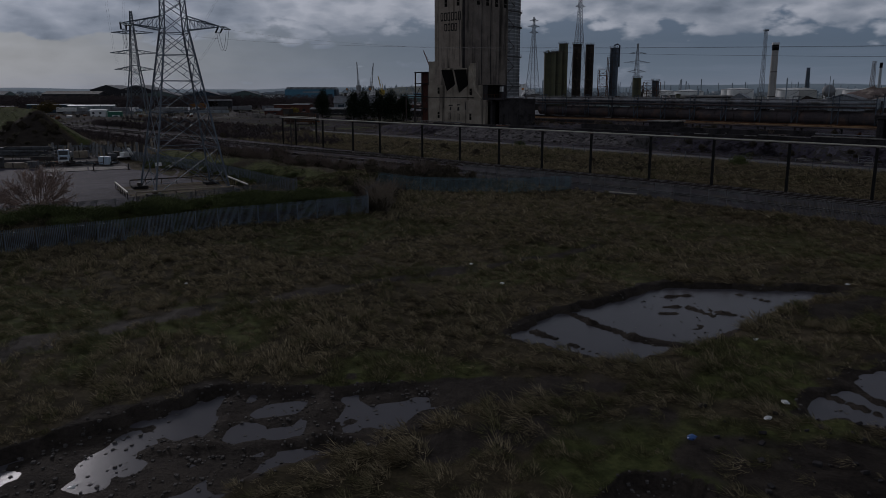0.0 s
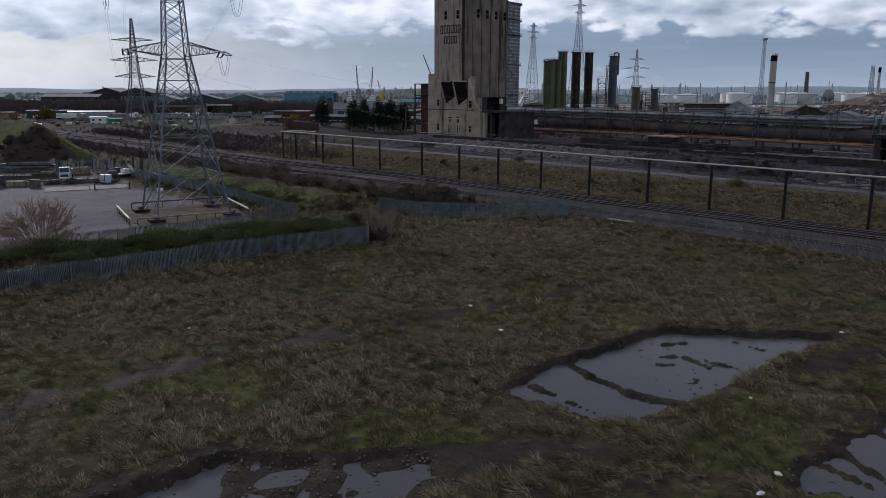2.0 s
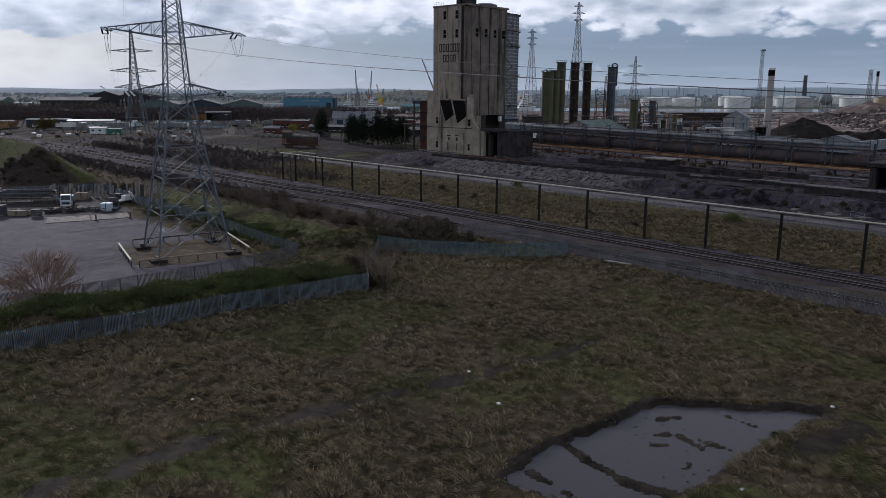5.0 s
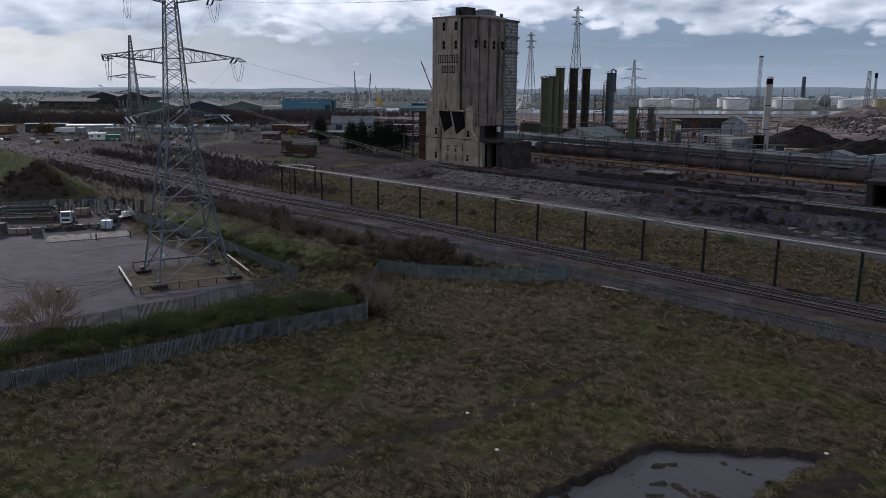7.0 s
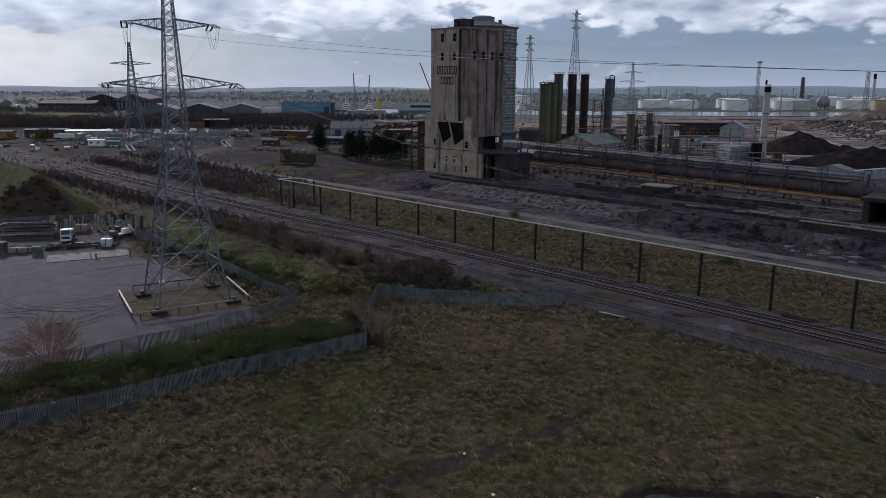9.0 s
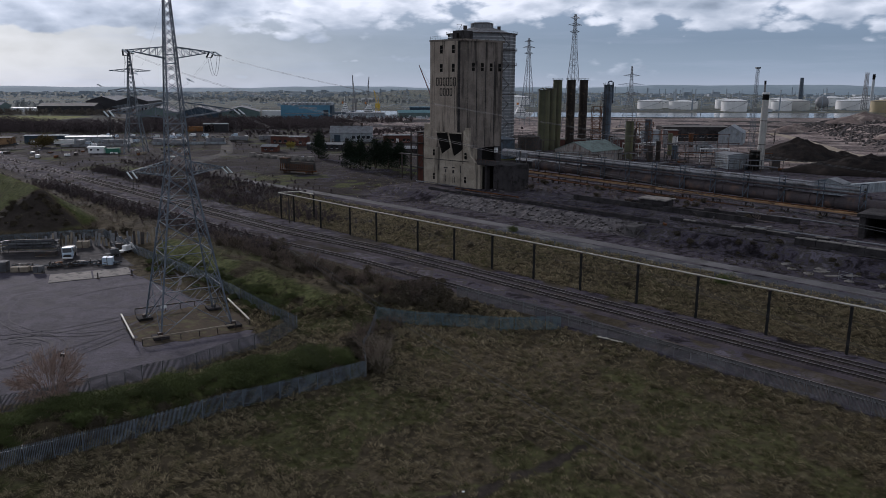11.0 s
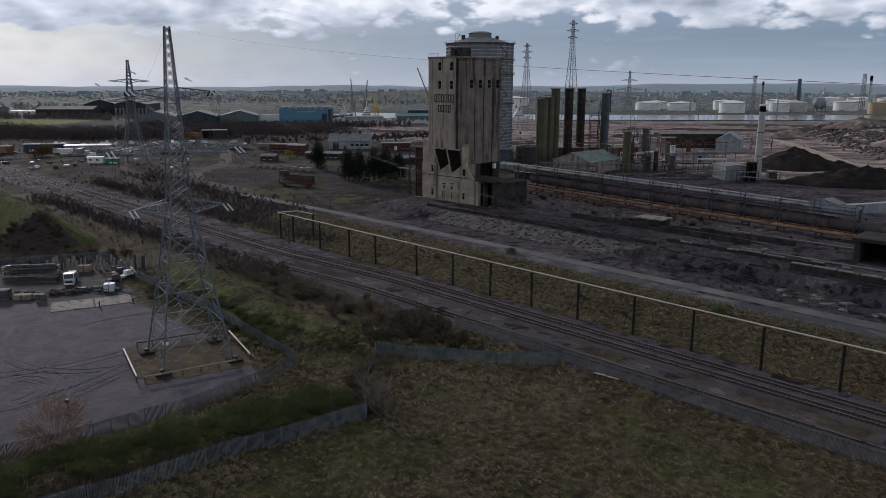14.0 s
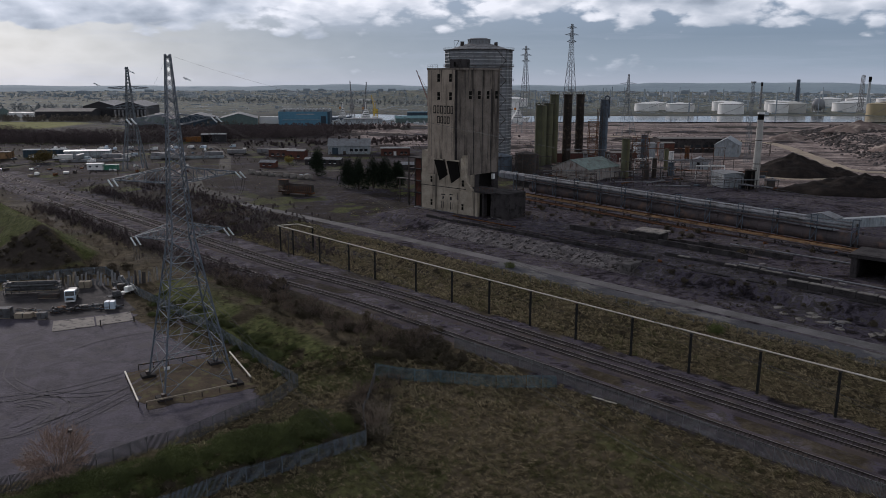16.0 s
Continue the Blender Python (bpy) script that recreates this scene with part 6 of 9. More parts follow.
lattice_frame("access_tower", (56, 352, GZ0), -25, 30, 4, 6.0, "long low pipe rack", STEEL_DARK, 3.0, 0.2)
for k in range(9):
    a = (rng.uniform(98, 150), rng.uniform(360, 412), GZ0 + rng.uniform(2, 11))
    b = (a[0] + rng.uniform(8, 26), a[1] + rng.uniform(-10, 10), a[2])
    solid("process_pipe", chain(bmesh.new(), [(0, 0, -a[2] + GZ0 - 2.4), (0, 0, 0), (b[0] - a[0], b[1] - a[1], 0), (b[0] - a[0], b[1] - a[1], -a[2])], rng.uniform(0.25, 0.5), 8), rng.choice([PIPE_GREY, PIPE_DARK, WHITE, STEEL_GREY, PIPE_GREY]), a, 0, "bent process pipe between the columns", "pipe", "process pipes")
drum("storage_tank", (37.5, 384, GZ0), 7.0, 11.0, BLUE_STEEL, "squat blue-grey steel tank", "tank", "works tanks", 2, True)
drum("storage_tank", (53.5, 388, GZ0), 6.0, 12.0, STEEL_DARK, "squat dark steel tank with an open frame", "tank", "works tanks", 2, True)
lattice_frame("access_tower", (46, 376, GZ0), 0, 4, 4, 13.0, "open steel stair frame between tanks", STEEL_DARK, 4.0)


def gabled(name, place, rz, w, d, eaves, ridge, wall_m, roof_m, label, cat="building", group="", doors=(), windows=(), along="x", over=0.5):
    """A gabled shed or house: w along local x, d along local y; the ridge runs along `along`."""
    root = thing(name, place, rz, label, cat, group)
    if along == "x":
        out = [(0, -1), (d, -1), (d, eaves), (d / 2, ridge), (0, eaves)]
    else:
        out = [(0, -1), (w, -1), (w, eaves), (w / 2, ridge), (0, eaves)]
    span = d if along == "x" else w
    run = w if along == "x" else d
    turn = Matrix(((0, 1, 0, 0), (1, 0, 0, 0), (0, 0, 1, 0), (0, 0, 0, 1))) if along == "x" else Matrix.Identity(4)

    def place_mesh(bm, nm):
        me = mesh_of(bm, nm)
        me.transform(turn)
        if along == "x":
            me.flip_normals()
        return me
    part("wall", place_mesh(prism(bmesh.new(), out, 0, run), "wall"), wall_m, root)
    sl = (ridge - eaves) / (span / 2)
    for s in (0, 1):
        a = [(-over, eaves - over * sl + 0.02), (span / 2, ridge + 0.02), (span / 2, ridge + 0.22), (-over, eaves - over * sl + 0.22)]
        if s:
            a = [(span - p[0], p[1]) for p in a][::-1]
        part("roof", place_mesh(prism(bmesh.new(), a, -over, run + over), "roof"), roof_m, root)
    for x0, x1, z0, z1, m_ in doors:
        part("door", boxed(x0, x1, -0.08, 0.1, z0, z1), m_, root)
    for x0, x1, z0, z1 in windows:
        o = part("window", boxed(x0, x1, -0.05, 0.1, z0, z1), GLASS, root)
        part("window_frame", boxed(x0 - 0.1, x1 + 0.1, -0.1, -0.02, z0 - 0.18, z0), WHITE, o)
    return root


# sheds of the works
gabled("works_shed", (66.5, 374, GZ0), -46, 25, 30, 6.0, 10.6, sheet_mat("rusty_white_sheeting", (0.40, 0.37, 0.34), (0.26, 0.22, 0.20), 0.8, rust=(0.13, 0.06, 0.035), amount=0.8), ROOF_GREEN, "old sheeted shed with a green-grey patched roof", "shed", "works sheds", along="y")
gabled("works_shed", (78, 446, GZ0), 4, 60, 12, 5.6, 6.2, PINK, ROOF_BROWN, "long low faded red brick and sheet shed", "shed", "works sheds")
gabled("works_shed", (160, 412, GZ0), -20, 11, 12, 4.0, 6.8, CLAD_GREY, ROOF_GREY, "small pale grey gabled shed", "shed", "works sheds", [(4, 6.2, 0, 4.0, SOOT_SHADE)], along="y")
gabled("works_shed", (148.5, 336, GZ0), 4, 12, 15, 6.8, 7.4, CLAD_GREY, ROOF_GREY, "pale grey flat-gabled sheeted shed", "shed", "works sheds", [(2.5, 8.5, 0, 5.2, CLAD_GREY)], along="y")
gabled("works_shed", (205, 484, GZ0), -25, 17, 30, 8.0, 13.0, CLAD_GREY, CLAD_GREY, "pale sheeted shed with a steep roof", "shed", "works sheds", along="y")
gabled("works_shed", (172, 506, GZ0), 2, 50, 18, 10.5, 11.2, CONC_DARK, ROOF_BROWN, "long dark sooty shed", "shed", "works sheds", windows=[(4 + 6 * k, 8 + 6 * k, 3, 6) for k in range(7)])
gabled("works_shed", (144, 470, GZ0), 0, 13, 12, 10.0, 10.6, CLAD_GREY, ROOF_GREY, "pale blue-grey square building", "building", "works sheds")
gabled("works_shed", (163, 474, GZ0), 0, 9, 12, 10.0, 10.5, BRICK, ROOF_BROWN, "rusty red square building", "building", "works sheds")
gabled("works_shed", (41, 345, GZ0), -48, 46, 9, 3.2, 5.0, CONC_DARK, ROOF_GREY, "long low sooty shed beside the gallery", "shed", "works sheds")
lattice_frame("access_tower", (232, 486, GZ0), -25, 14, 20, 9.0, "open steel skeleton of a shed", STEEL_DARK, 4.5)

# chimney
ch = thing("chimney", (165.5, 337, GZ0), 0, "slender pale concrete chimney with a black-stained top", "chimney")
part("shaft", tube(bmesh.new(), (0, 0, 0), (0, 0, 34.6), 2.0, 1.55, n=24), mat("pale_chimney_concrete", (0.52, 0.50, 0.46), (0.38, 0.365, 0.34), 0.5, 0.85, bump=0.2, stain=(0.22, 0.19, 0.16), stain_scale=0.5, streaks=0.7), ch)
part("black_band", tube(bmesh.new(), (0, 0, 34.6), (0, 0, 37.4), 1.6, 1.58, n=24), SOOT_SHADE, ch, "soot-black top band")
part("cap_ring", tube(bmesh.new(), (0, 0, 37.4), (0, 0, 38.4), 1.75, n=24), WHITE, ch, "pale cap ring")
for z in (12, 24):
    part("band", tube(bmesh.new(), (0, 0, z), (0, 0, z + 0.4), 2.05 - 0.013 * z, n=24), STEEL_DARK, ch)
drum("storage_tank", (160.5, 333, GZ0), 2.6, 9.5, SOOT_SHADE, "black upright tank beside the chimney", "tank", "works tanks", 2)
gabled("works_shed", (170, 333, GZ0), 0, 4, 4, 4.2, 4.4, STEEL_DARK, STEEL_DARK, "small dark steel cabin", "cabin", "works sheds")
lattice_pylon("floodlight_mast", (209, 440, 2.4), 10, 53, 1.5, 30, 0.9, 0.7, [], GALV_FAR, "tall lattice floodlight mast", "floodlight masts", 0.11, False)
solid("lamp_cluster", boxed(-1.3, 1.3, -1.3, 1.3, 52.6, 53.6), GALV_FAR, (209, 440, 2.4), 0, "floodlight platform on top of the mast", "floodlight")

# ---- heaps ----
def heap(name, place, rx, ry, h, material, label, seed, flat=0.0):
    bm = bmesh.new()
    n_, m_ = 64, 28
    rows = []
    for j in range(m_ + 1):
        f = j / m_
        row = []
        for i in range(n_):
            a = 2 * math.pi * i / n_
            w = 1 + 0.35 * (noise.noise((math.cos(a) * 1.3 + seed, math.sin(a) * 1.3, seed)))
            x, y = math.cos(a) * rx * f * w, math.sin(a) * ry * f * w
            z = h * max(0, (1 - f)) ** (1.0 - 0.35 * flat) + 0.9 * noise.noise((x * 0.12, y * 0.12, seed)) * (1 - f) + 1.1 * noise.noise((x * 0.22, y * 0.22, seed)) * min(1, 3 * (1 - f)) + 0.5 * noise.noise((x * 0.6, y * 0.6, seed)) - 0.8 * f
            row.append(bm.verts.new((x, y, z)))
        rows.append(row)
    for a, b in zip(rows, rows[1:]):
        for i in range(n_):
            j = (i + 1) % n_
            bm.faces.new((a[i], b[i], b[j], a[j]))
    bmesh.ops.remove_doubles(bm, verts=bm.verts, dist=0.01)
    return solid(name, bm, material, place, 0, label, "heap", "heaps", smooth=True)


heap("coal_mound", (214, 392, 2.2), 29, 26, 12.0, COAL, "black conical coal heap", 1.3, 0.4)
heap("coal_mound", (236, 384, 2.2), 17, 14, 4.5, COAL, "low black coal heap", 2.9, 0.6)
heap("coal_mound", (214, 324, 2.2), 40, 18, 9.0, COAL, "long dark coal heap with weedy edges", 4.1, 0.9)
heap("coal_mound", (250, 316, 2.2), 30, 22, 10.0, COAL, "dark coal heap at the spoil ground", 5.1, 0.9)
for k in range(9):
    sx_, sy_ = rng.uniform(330, 480), rng.uniform(430, 640)
    heap("spoil_mound", (sx_, sy_, at(sx_, sy_) - 1.5), rng.uniform(16, 34), rng.uniform(14, 26), rng.uniform(5, 10), SPOIL, "rough brown heap of spoil and rubble", 10.0 + k, 0.7)
bm = bmesh.new()
for k in range(3600):
    y = rng.uniform(395, 700)
    x = 300 + 0.32 * (y - 430) + rng.uniform(-16, 150) * rng.random() ** 0.6
    s = rng.uniform(0.25, 1.0) * rng.uniform(0.5, 1.4)
    z = at(x, y)
    box(bm, x - s, x + s * 0.8, y - s, y + s, z - 0.3, z + s * rng.uniform(0.6, 1.4))
solid("rubble", bm, RUBBLE, (0, 0, 0), 0, "scattered pale broken concrete on the spoil", "rubble", kind="stuff")

# ---- across the river: tanks and refinery ----
def tank(x, y, r, h, material, label, group="oil tanks", dome=0.12):
    root = thing("oil_tank", (x, y, 2.0), 0, label, "tank", group)
    part("shell", tube(bmesh.new(), (0, 0, 0), (0, 0, h), r, n=40), material, root)
    part("roof", tube(bmesh.new(), (0, 0, h), (0, 0, h + r * dome), r, 0.5, n=40), material, root)
    part("rim", tube(bmesh.new(), (0, 0, h - 0.8), (0, 0, h - 0.2), r + 0.35, n=40), STEEL_GREY, root)
    bm = bmesh.new()
    for k in range(14):
        a0, a1 = radians(-150 + 8 * k), radians(-150 + 8 * (k + 1))
        beam(bm, (math.cos(a0) * (r + 0.6), math.sin(a0) * (r + 0.6), h * k / 14), (math.cos(a1) * (r + 0.6), math.sin(a1) * (r + 0.6), h * (k + 1) / 14), 0.7, 0.3)
    part("stair", bm, STEEL_GREY, root)


for x, y, r, h in ((391, 1236, 22, 14), (425, 1290, 20, 14), (446, 1216, 25, 14), (537, 1250, 18, 17), (538, 1210, 18, 17), (522, 1170, 18, 17), (501, 1130, 21, 17), (645, 1270, 17, 18), (640, 1225, 17, 18), (602, 1170, 17, 16), (760, 1235, 22, 16), (820, 1300, 22, 16)):
    tank(x, y, r, h, WHITE, "large white cylindrical oil storage tank across the river")
tank(640, 1190, 21, 16, mat("off_white_tank", (0.56, 0.54, 0.50), (0.46, 0.45, 0.42), 0.1, 0.6, bump=0.0), "large grey-white oil storage tank across the river", dome=0.2)
tank(727, 1094, 16, 19, TANK_YELLOW, "buff yellow oil storage tank across the river")
tank(760, 1110, 17, 21, TANK_YELLOW, "buff yellow oil storage tank across the river")
sp = thing("sphere_tank", (690, 1200, 2), 0, "grey spherical gas tank on legs", "tank")
bm = bmesh.new()
bmesh.ops.create_uvsphere(bm, u_segments=24, v_segments=14, radius=11, matrix=Matrix.Translation((0, 0, 14)))
part("sphere", bm, HOLDER, sp, smooth=True)
for k in range(8):
    a = 2 * math.pi * k / 8
    part("leg", beam(bmesh.new(), (math.cos(a) * 10.5, math.sin(a) * 10.5, 0), (math.cos(a) * 10.5, math.sin(a) * 10.5, 14), 0.9), STEEL_GREY, sp)
# low white tanks behind
for x in (112, 150, 860, 930, 1000):
    tank(x + 20, 1420 + (x % 7) * 12, 30, 17, WHITE, "large white oil storage tank far off", "far oil tanks")


def stack(x, y, r, h, material, label, top=None, name="refinery_stack"):
    root = thing(name, (x, y, 2.0), 0, label, "chimney", "refinery stacks")
    part("shaft", tube(bmesh.new(), (0, 0, 0), (0, 0, h), r, r * 0.72, n=16), material, root)
    if top:
        part("top_band", tube(bmesh.new(), (0, 0, h), (0, 0, h + r * 3), r * 0.8, n=16), top, root)


stack(704, 1300, 4.6, 58, BLUE_STEEL, "stout dark blue refinery column")
stack(772, 1190, 3.0, 54, FAR_PALE, "pale refinery chimney with a dark top", SOOT_SHADE)
stack(648, 1330, 2.5, 45, STEEL_GREY, "thin grey refinery chimney", SOOT_SHADE)
lattice_pylon("flare_tower", (757, 1186, 2), 0, 66, 3.6, 40, 2.6, 2.0, [], STEEL_GREY, "tall grey lattice flare tower", "refinery stacks", 0.4, False)
bm = bmesh.new()
bm2 = bmesh.new()
for k in range(520):
    a, d = rng.uniform(-0.62, 0.68), rng.uniform(1230, 3600)
    if a < 0.06 and d < 2100 and rng.random() < 0.75:
        continue
    x, y = math.sin(a) * d, math.cos(a) * d
    w, h = rng.uniform(3, 15) * d / 2000, rng.choice([2, 3, 3, 4, 5, 8]) * d / 2000
    box(bm if rng.random() < 0.7 else bm2, x - w, x + w, y - w * 0.5, y + w * 0.5, 0, h)
for k in range(130):
    a, d = rng.uniform(0.08, 0.66), rng.uniform(1250, 2600)
    x, y = math.sin(a) * d, math.cos(a) * d
    tube(bm, (x, y, 0), (x, y, rng.uniform(10, 40)), rng.uniform(0.5, 1.3), n=6)
for k in range(2600):
    a, d = rng.uniform(-0.66, 0.68), 1150 + 2700 * rng.random() ** 1.3
    x, y = math.sin(a) * d, math.cos(a) * d
    if seg(np.array(x), np.array(y), RIVER[0], RIVER[2]) < 110 or y < 1150 and x > -300:
        continue
    w, h = rng.uniform(1.2, 6) * d / 2000, rng.uniform(1.0, 3.6) * d / 2000
    box(bm if rng.random() < 0.6 else bm2, x - w, x + w, y - w * 0.5, y + w * 0.5, 0, h)
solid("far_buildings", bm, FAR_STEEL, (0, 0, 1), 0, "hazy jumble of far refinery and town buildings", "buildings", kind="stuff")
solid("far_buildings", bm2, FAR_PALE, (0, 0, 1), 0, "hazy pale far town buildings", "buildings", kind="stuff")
# steam from far works
def steam(x, y, z, size, seed):
    r = random.Random(seed)
    bm = bmesh.new()
    for k in range(22):
        f = k / 21
        c = Vector((x + (f - 0.2) * size * 3.0, y, z + size * (1.3 - f * 1.5) + r.uniform(-0.2, 0.2) * size))
        bmesh.ops.create_icosphere(bm, subdivisions=2, radius=size * (0.15 + 0.22 * r.random()) * (1.15 - 0.6 * f), matrix=Matrix.Translation(c))
    for v in bm.verts:
        v.co += Vector((1, 1, 1)) * size * 0.12 * noise.noise(v.co / (size * 0.25))
    solid("steam_plume", bm, STEAM, (0, 0, 0), 0, "small white plume of steam over far works", "steam", kind="stuff", smooth=True)


steam(-1966, 3900, 24, 11, 1)
steam(-1776, 3900, 98, 16, 2)
steam(-1448, 3900, 54, 14, 4)


# small steelwork and pipe runs among the works
def post_row(a, b, count, height, label, material=STEEL_DARK, wide=0.24):
    """A row of steel posts that carries one or two pipes."""
    root = thing("pipe_stand", (*a, GZ0), math.degrees(math.atan2(b[1] - a[1], b[0] - a[0])), label, "pipe rack", "small pipe racks")
    L = math.hypot(b[0] - a[0], b[1] - a[1])
    for k in range(count):
        x = L * k / (count - 1)
        part("post", boxed(x - wide / 2, x + wide / 2, -wide / 2, wide / 2, -0.8, height), material, root)
        part("bracket", boxed(x - 0.12, x + 0.12, -0.7, 0.7, height - 0.3, height - 0.05), material, root)
    for y, r in ((-0.45, 0.2), (0.15, 0.14), (0.5, 0.1)):
        part("pipe", tube(bmesh.new(), (-0.6, y, height + r), (L + 0.6, y, height + r), r, n=8), rng.choice([PIPE_GREY, STEEL_GREY, RUST, PIPE_DARK]), root)


post_row((128, 352), (176, 346), 9, 6.5, "row of dark steel posts with thin pipes beside the shed")
post_row((146, 329), (172, 326), 6, 5.0, "row of dark steel posts with thin pipes at the chimney")
post_row((60, 362), (108, 356), 9, 5.2, "low pipe rack in front of the green-roofed shed", STEEL_GREY)
post_row((96, 350), (132, 372), 7, 6.0, "pipe rack crossing the works yard")
post_row((132, 384), (178, 392), 8, 8.0, "tall pipe rack behind the columns")
post_row((142, 440), (196, 446), 8, 9.5, "tall pipe rack before the long dark shed", RUST)
post_row((84, 420), (132, 416), 8, 11.0, "tall pipe rack beside the scrubber towers")
post_row((44, 402), (70, 396), 5, 9.0, "dark pipe rack beside the squat tanks")
for k, (x, y, r, h, m_) in enumerate(((118, 366, 1.6, 9, STEEL_DARK), (124, 371, 1.3, 11, BROWN_STACK), (136, 378, 1.8, 8, BLUE_STEEL), (142, 404, 1.4, 13, OLIVE), (116, 392, 1.2, 14, BROWN_STACK), (104, 398, 1.5, 12, STEEL_DARK), (92, 404, 1.4, 10, PIPE_GREY), (62, 408, 2.2, 9, STEEL_DARK), (150, 418, 1.6, 10, WHITE), (155, 452, 1.8, 12, STEEL_GREY), (176, 460, 1.6, 9, RUST))):
    drum("process_vessel", (x, y, GZ0), r, h, m_, {"dark_painted_steel": "small dark upright steel vessel", "white_paint": "small white upright steel vessel", "olive_green_steel": "small olive upright steel vessel", "rusty_steel": "small rusty upright steel vessel", "blue_grey_steel": "small blue-grey upright steel vessel", "sooty_brown_steel": "small sooty brown upright steel vessel"}.get(m_.name, "small grey upright steel vessel"), "vessel", "small process vessels", 2, ladder=k % 2 == 0)
for k in range(26):
    x, y = rng.uniform(118, 205), rng.uniform(326, 420)
    s = rng.uniform(0.5, 1.6)
    solid("stored_box", box(bmesh.new(), -s * rng.uniform(0.8, 2.2), s, -s * 0.7, s * 0.7, -0.3, s * rng.uniform(0.5, 1.2), bevel=0.06), rng.choice([STEEL_DARK, STEEL_GREY, RUST, CONC_DARK, SLAB, BLUE_STEEL]), (x, y, at(x, y)), rng.uniform(0, 180), "box, skip or scrap standing on the works ground", "scrap", "scrap on the works ground")


for k in range(46):
    x, y = rng.uniform(58, 185), rng.uniform(330, 410)
    l_, r_ = rng.uniform(4, 22), rng.uniform(0.15, 0.4)
    z_ = rng.choice([0.6, 0.6, 1.6, 3.0])
    pr = thing("pipe_run", (x, y, at(x, y)), rng.choice([-48, -48, 42, 0]) + rng.uniform(-4, 4), "low pipe run on short steel stands among the works", "pipe", "low pipe runs")
    part("pipe", tube(bmesh.new(), (0, 0, z_), (l_, 0, z_), r_, n=8), rng.choice([PIPE_GREY, PIPE_DARK, RUST, STEEL_GREY, PIPE_GREY]), pr)
    for q in range(max(2, int(l_ / 5))):
        part("stand", boxed(q * 4.6 + 0.4, q * 4.6 + 0.6, -0.3, 0.3, -0.3, z_ - r_ + 0.02), STEEL_DARK, pr)


# ---- plants ----
def twig_bush(seed, height, spread_, stems=16, levels=3, thick=0.035):
    """A leafless shrub: stems that fork into ever finer twigs."""
    r = random.Random(seed)
    verts, tris = [], []

    def twig(p, q, w):
        d = (q - p)
        s = d.cross(Vector((r.uniform(-1, 1), r.uniform(-1, 1), 0.3))).normalized() * w
        k = len(verts)
        verts.extend((p + s, p - s, q))
        tris.append((k, k + 1, k + 2))
        t = d.cross(s).normalized() * w
        verts.extend((p + t, p - t, q))
        tris.append((k + 3, k + 4, k + 5))

    def grow(p, d, length, w, level):
        q = p + d * length
        twig(p, q + d * length * 0.15, w)
        if level == 0:
            return
        for _ in range(r.choice((3, 4, 4))):
            e = (d + Vector((r.uniform(-1, 1), r.uniform(-1, 1), r.uniform(-0.25, 0.7))) * 0.75).normalized()
            grow(p.lerp(q, r.uniform(0.35, 1.0)), e, length * r.uniform(0.5, 0.75), w * 0.6, level - 1)

    for _ in range(stems):
        a = r.uniform(0, 6.283)
        b = Vector((math.cos(a), math.sin(a), 0)) * r.uniform(0, 0.5) * spread_
        d = Vector((math.cos(a) * r.uniform(0.1, 0.9), math.sin(a) * r.uniform(0.1, 0.9), 1.0)).normalized()
        grow(b, d, height * r.uniform(0.35, 0.55), thick, levels)
    me = bpy.data.meshes.new("bare_shrub")
    me.from_pydata([tuple(v) for v in verts], [], tris)
    return me


def leaf_cloud(seed, rx, ry, rz, count, size, lumps=9, base=0.0):
    """A crown of many small leaf clumps round several lobes, with gaps."""
    r = random.Random(seed)
    lobes = []
    for _ in range(lumps):
        a, e = r.uniform(0, 6.283), r.uniform(-0.6, 1.0)
        f = r.uniform(0.2, 0.62)
        lobes.append((Vector((math.cos(a) * rx * f, math.sin(a) * ry * f, rz * (0.5 + 0.42 * e))), r.uniform(0.35, 0.55)))
    verts, tris = [], []
    for _ in range(count):
        c, f = r.choice(lobes)
        d = Vector((r.gauss(0, 1), r.gauss(0, 1), r.gauss(0, 1))).normalized() * r.uniform(0.55, 1.05) * f
        p = c + Vector((d.x * rx, d.y * ry, d.z * rz * 0.75))
        if p.z < base:
            p.z = base + r.uniform(0, 0.4)
        s = size * r.uniform(0.6, 1.4)
        a, b = Vector((r.gauss(0, 1), r.gauss(0, 1), r.gauss(0, 0.6))).normalized() * s, Vector((r.gauss(0, 1), r.gauss(0, 1), r.gauss(0, 1))).normalized() * s
        k = len(verts)
        verts.extend((p, p + a, p + a * 0.6 + b, p - a * 0.3 + b * 0.8))
        tris.append((k, k + 1, k + 2))
        tris.append((k, k + 2, k + 3))
    me = bpy.data.meshes.new("leaves")
    me.from_pydata([tuple(v) for v in verts], [], tris)
    return me


prng = random.Random(21)
SHRUBS = [twig_bush(100 + k, 3.2, 1.6, 10, 3, 0.036) for k in range(4)]
for me_ in SHRUBS:
    me_.materials.append(TWIG)
DARKSHRUBS = [leaf_cloud(140 + k, 1.9, 1.9, 2.0, 850, 0.20, 14) for k in range(3)]
for me_ in DARKSHRUBS:
    me_.materials.append(mat("dark_bramble", (0.115, 0.094, 0.064), (0.062, 0.051, 0.037), 0.6, 0.95, bump=0.0, coords="Position"))
BRAMBLES = [leaf_cloud(160 + k, 1.7, 1.7, 1.0, 2800, 0.08, 18) for k in range(3)]
for me_ in BRAMBLES:
    me_.materials.append(LEAF_GREEN)


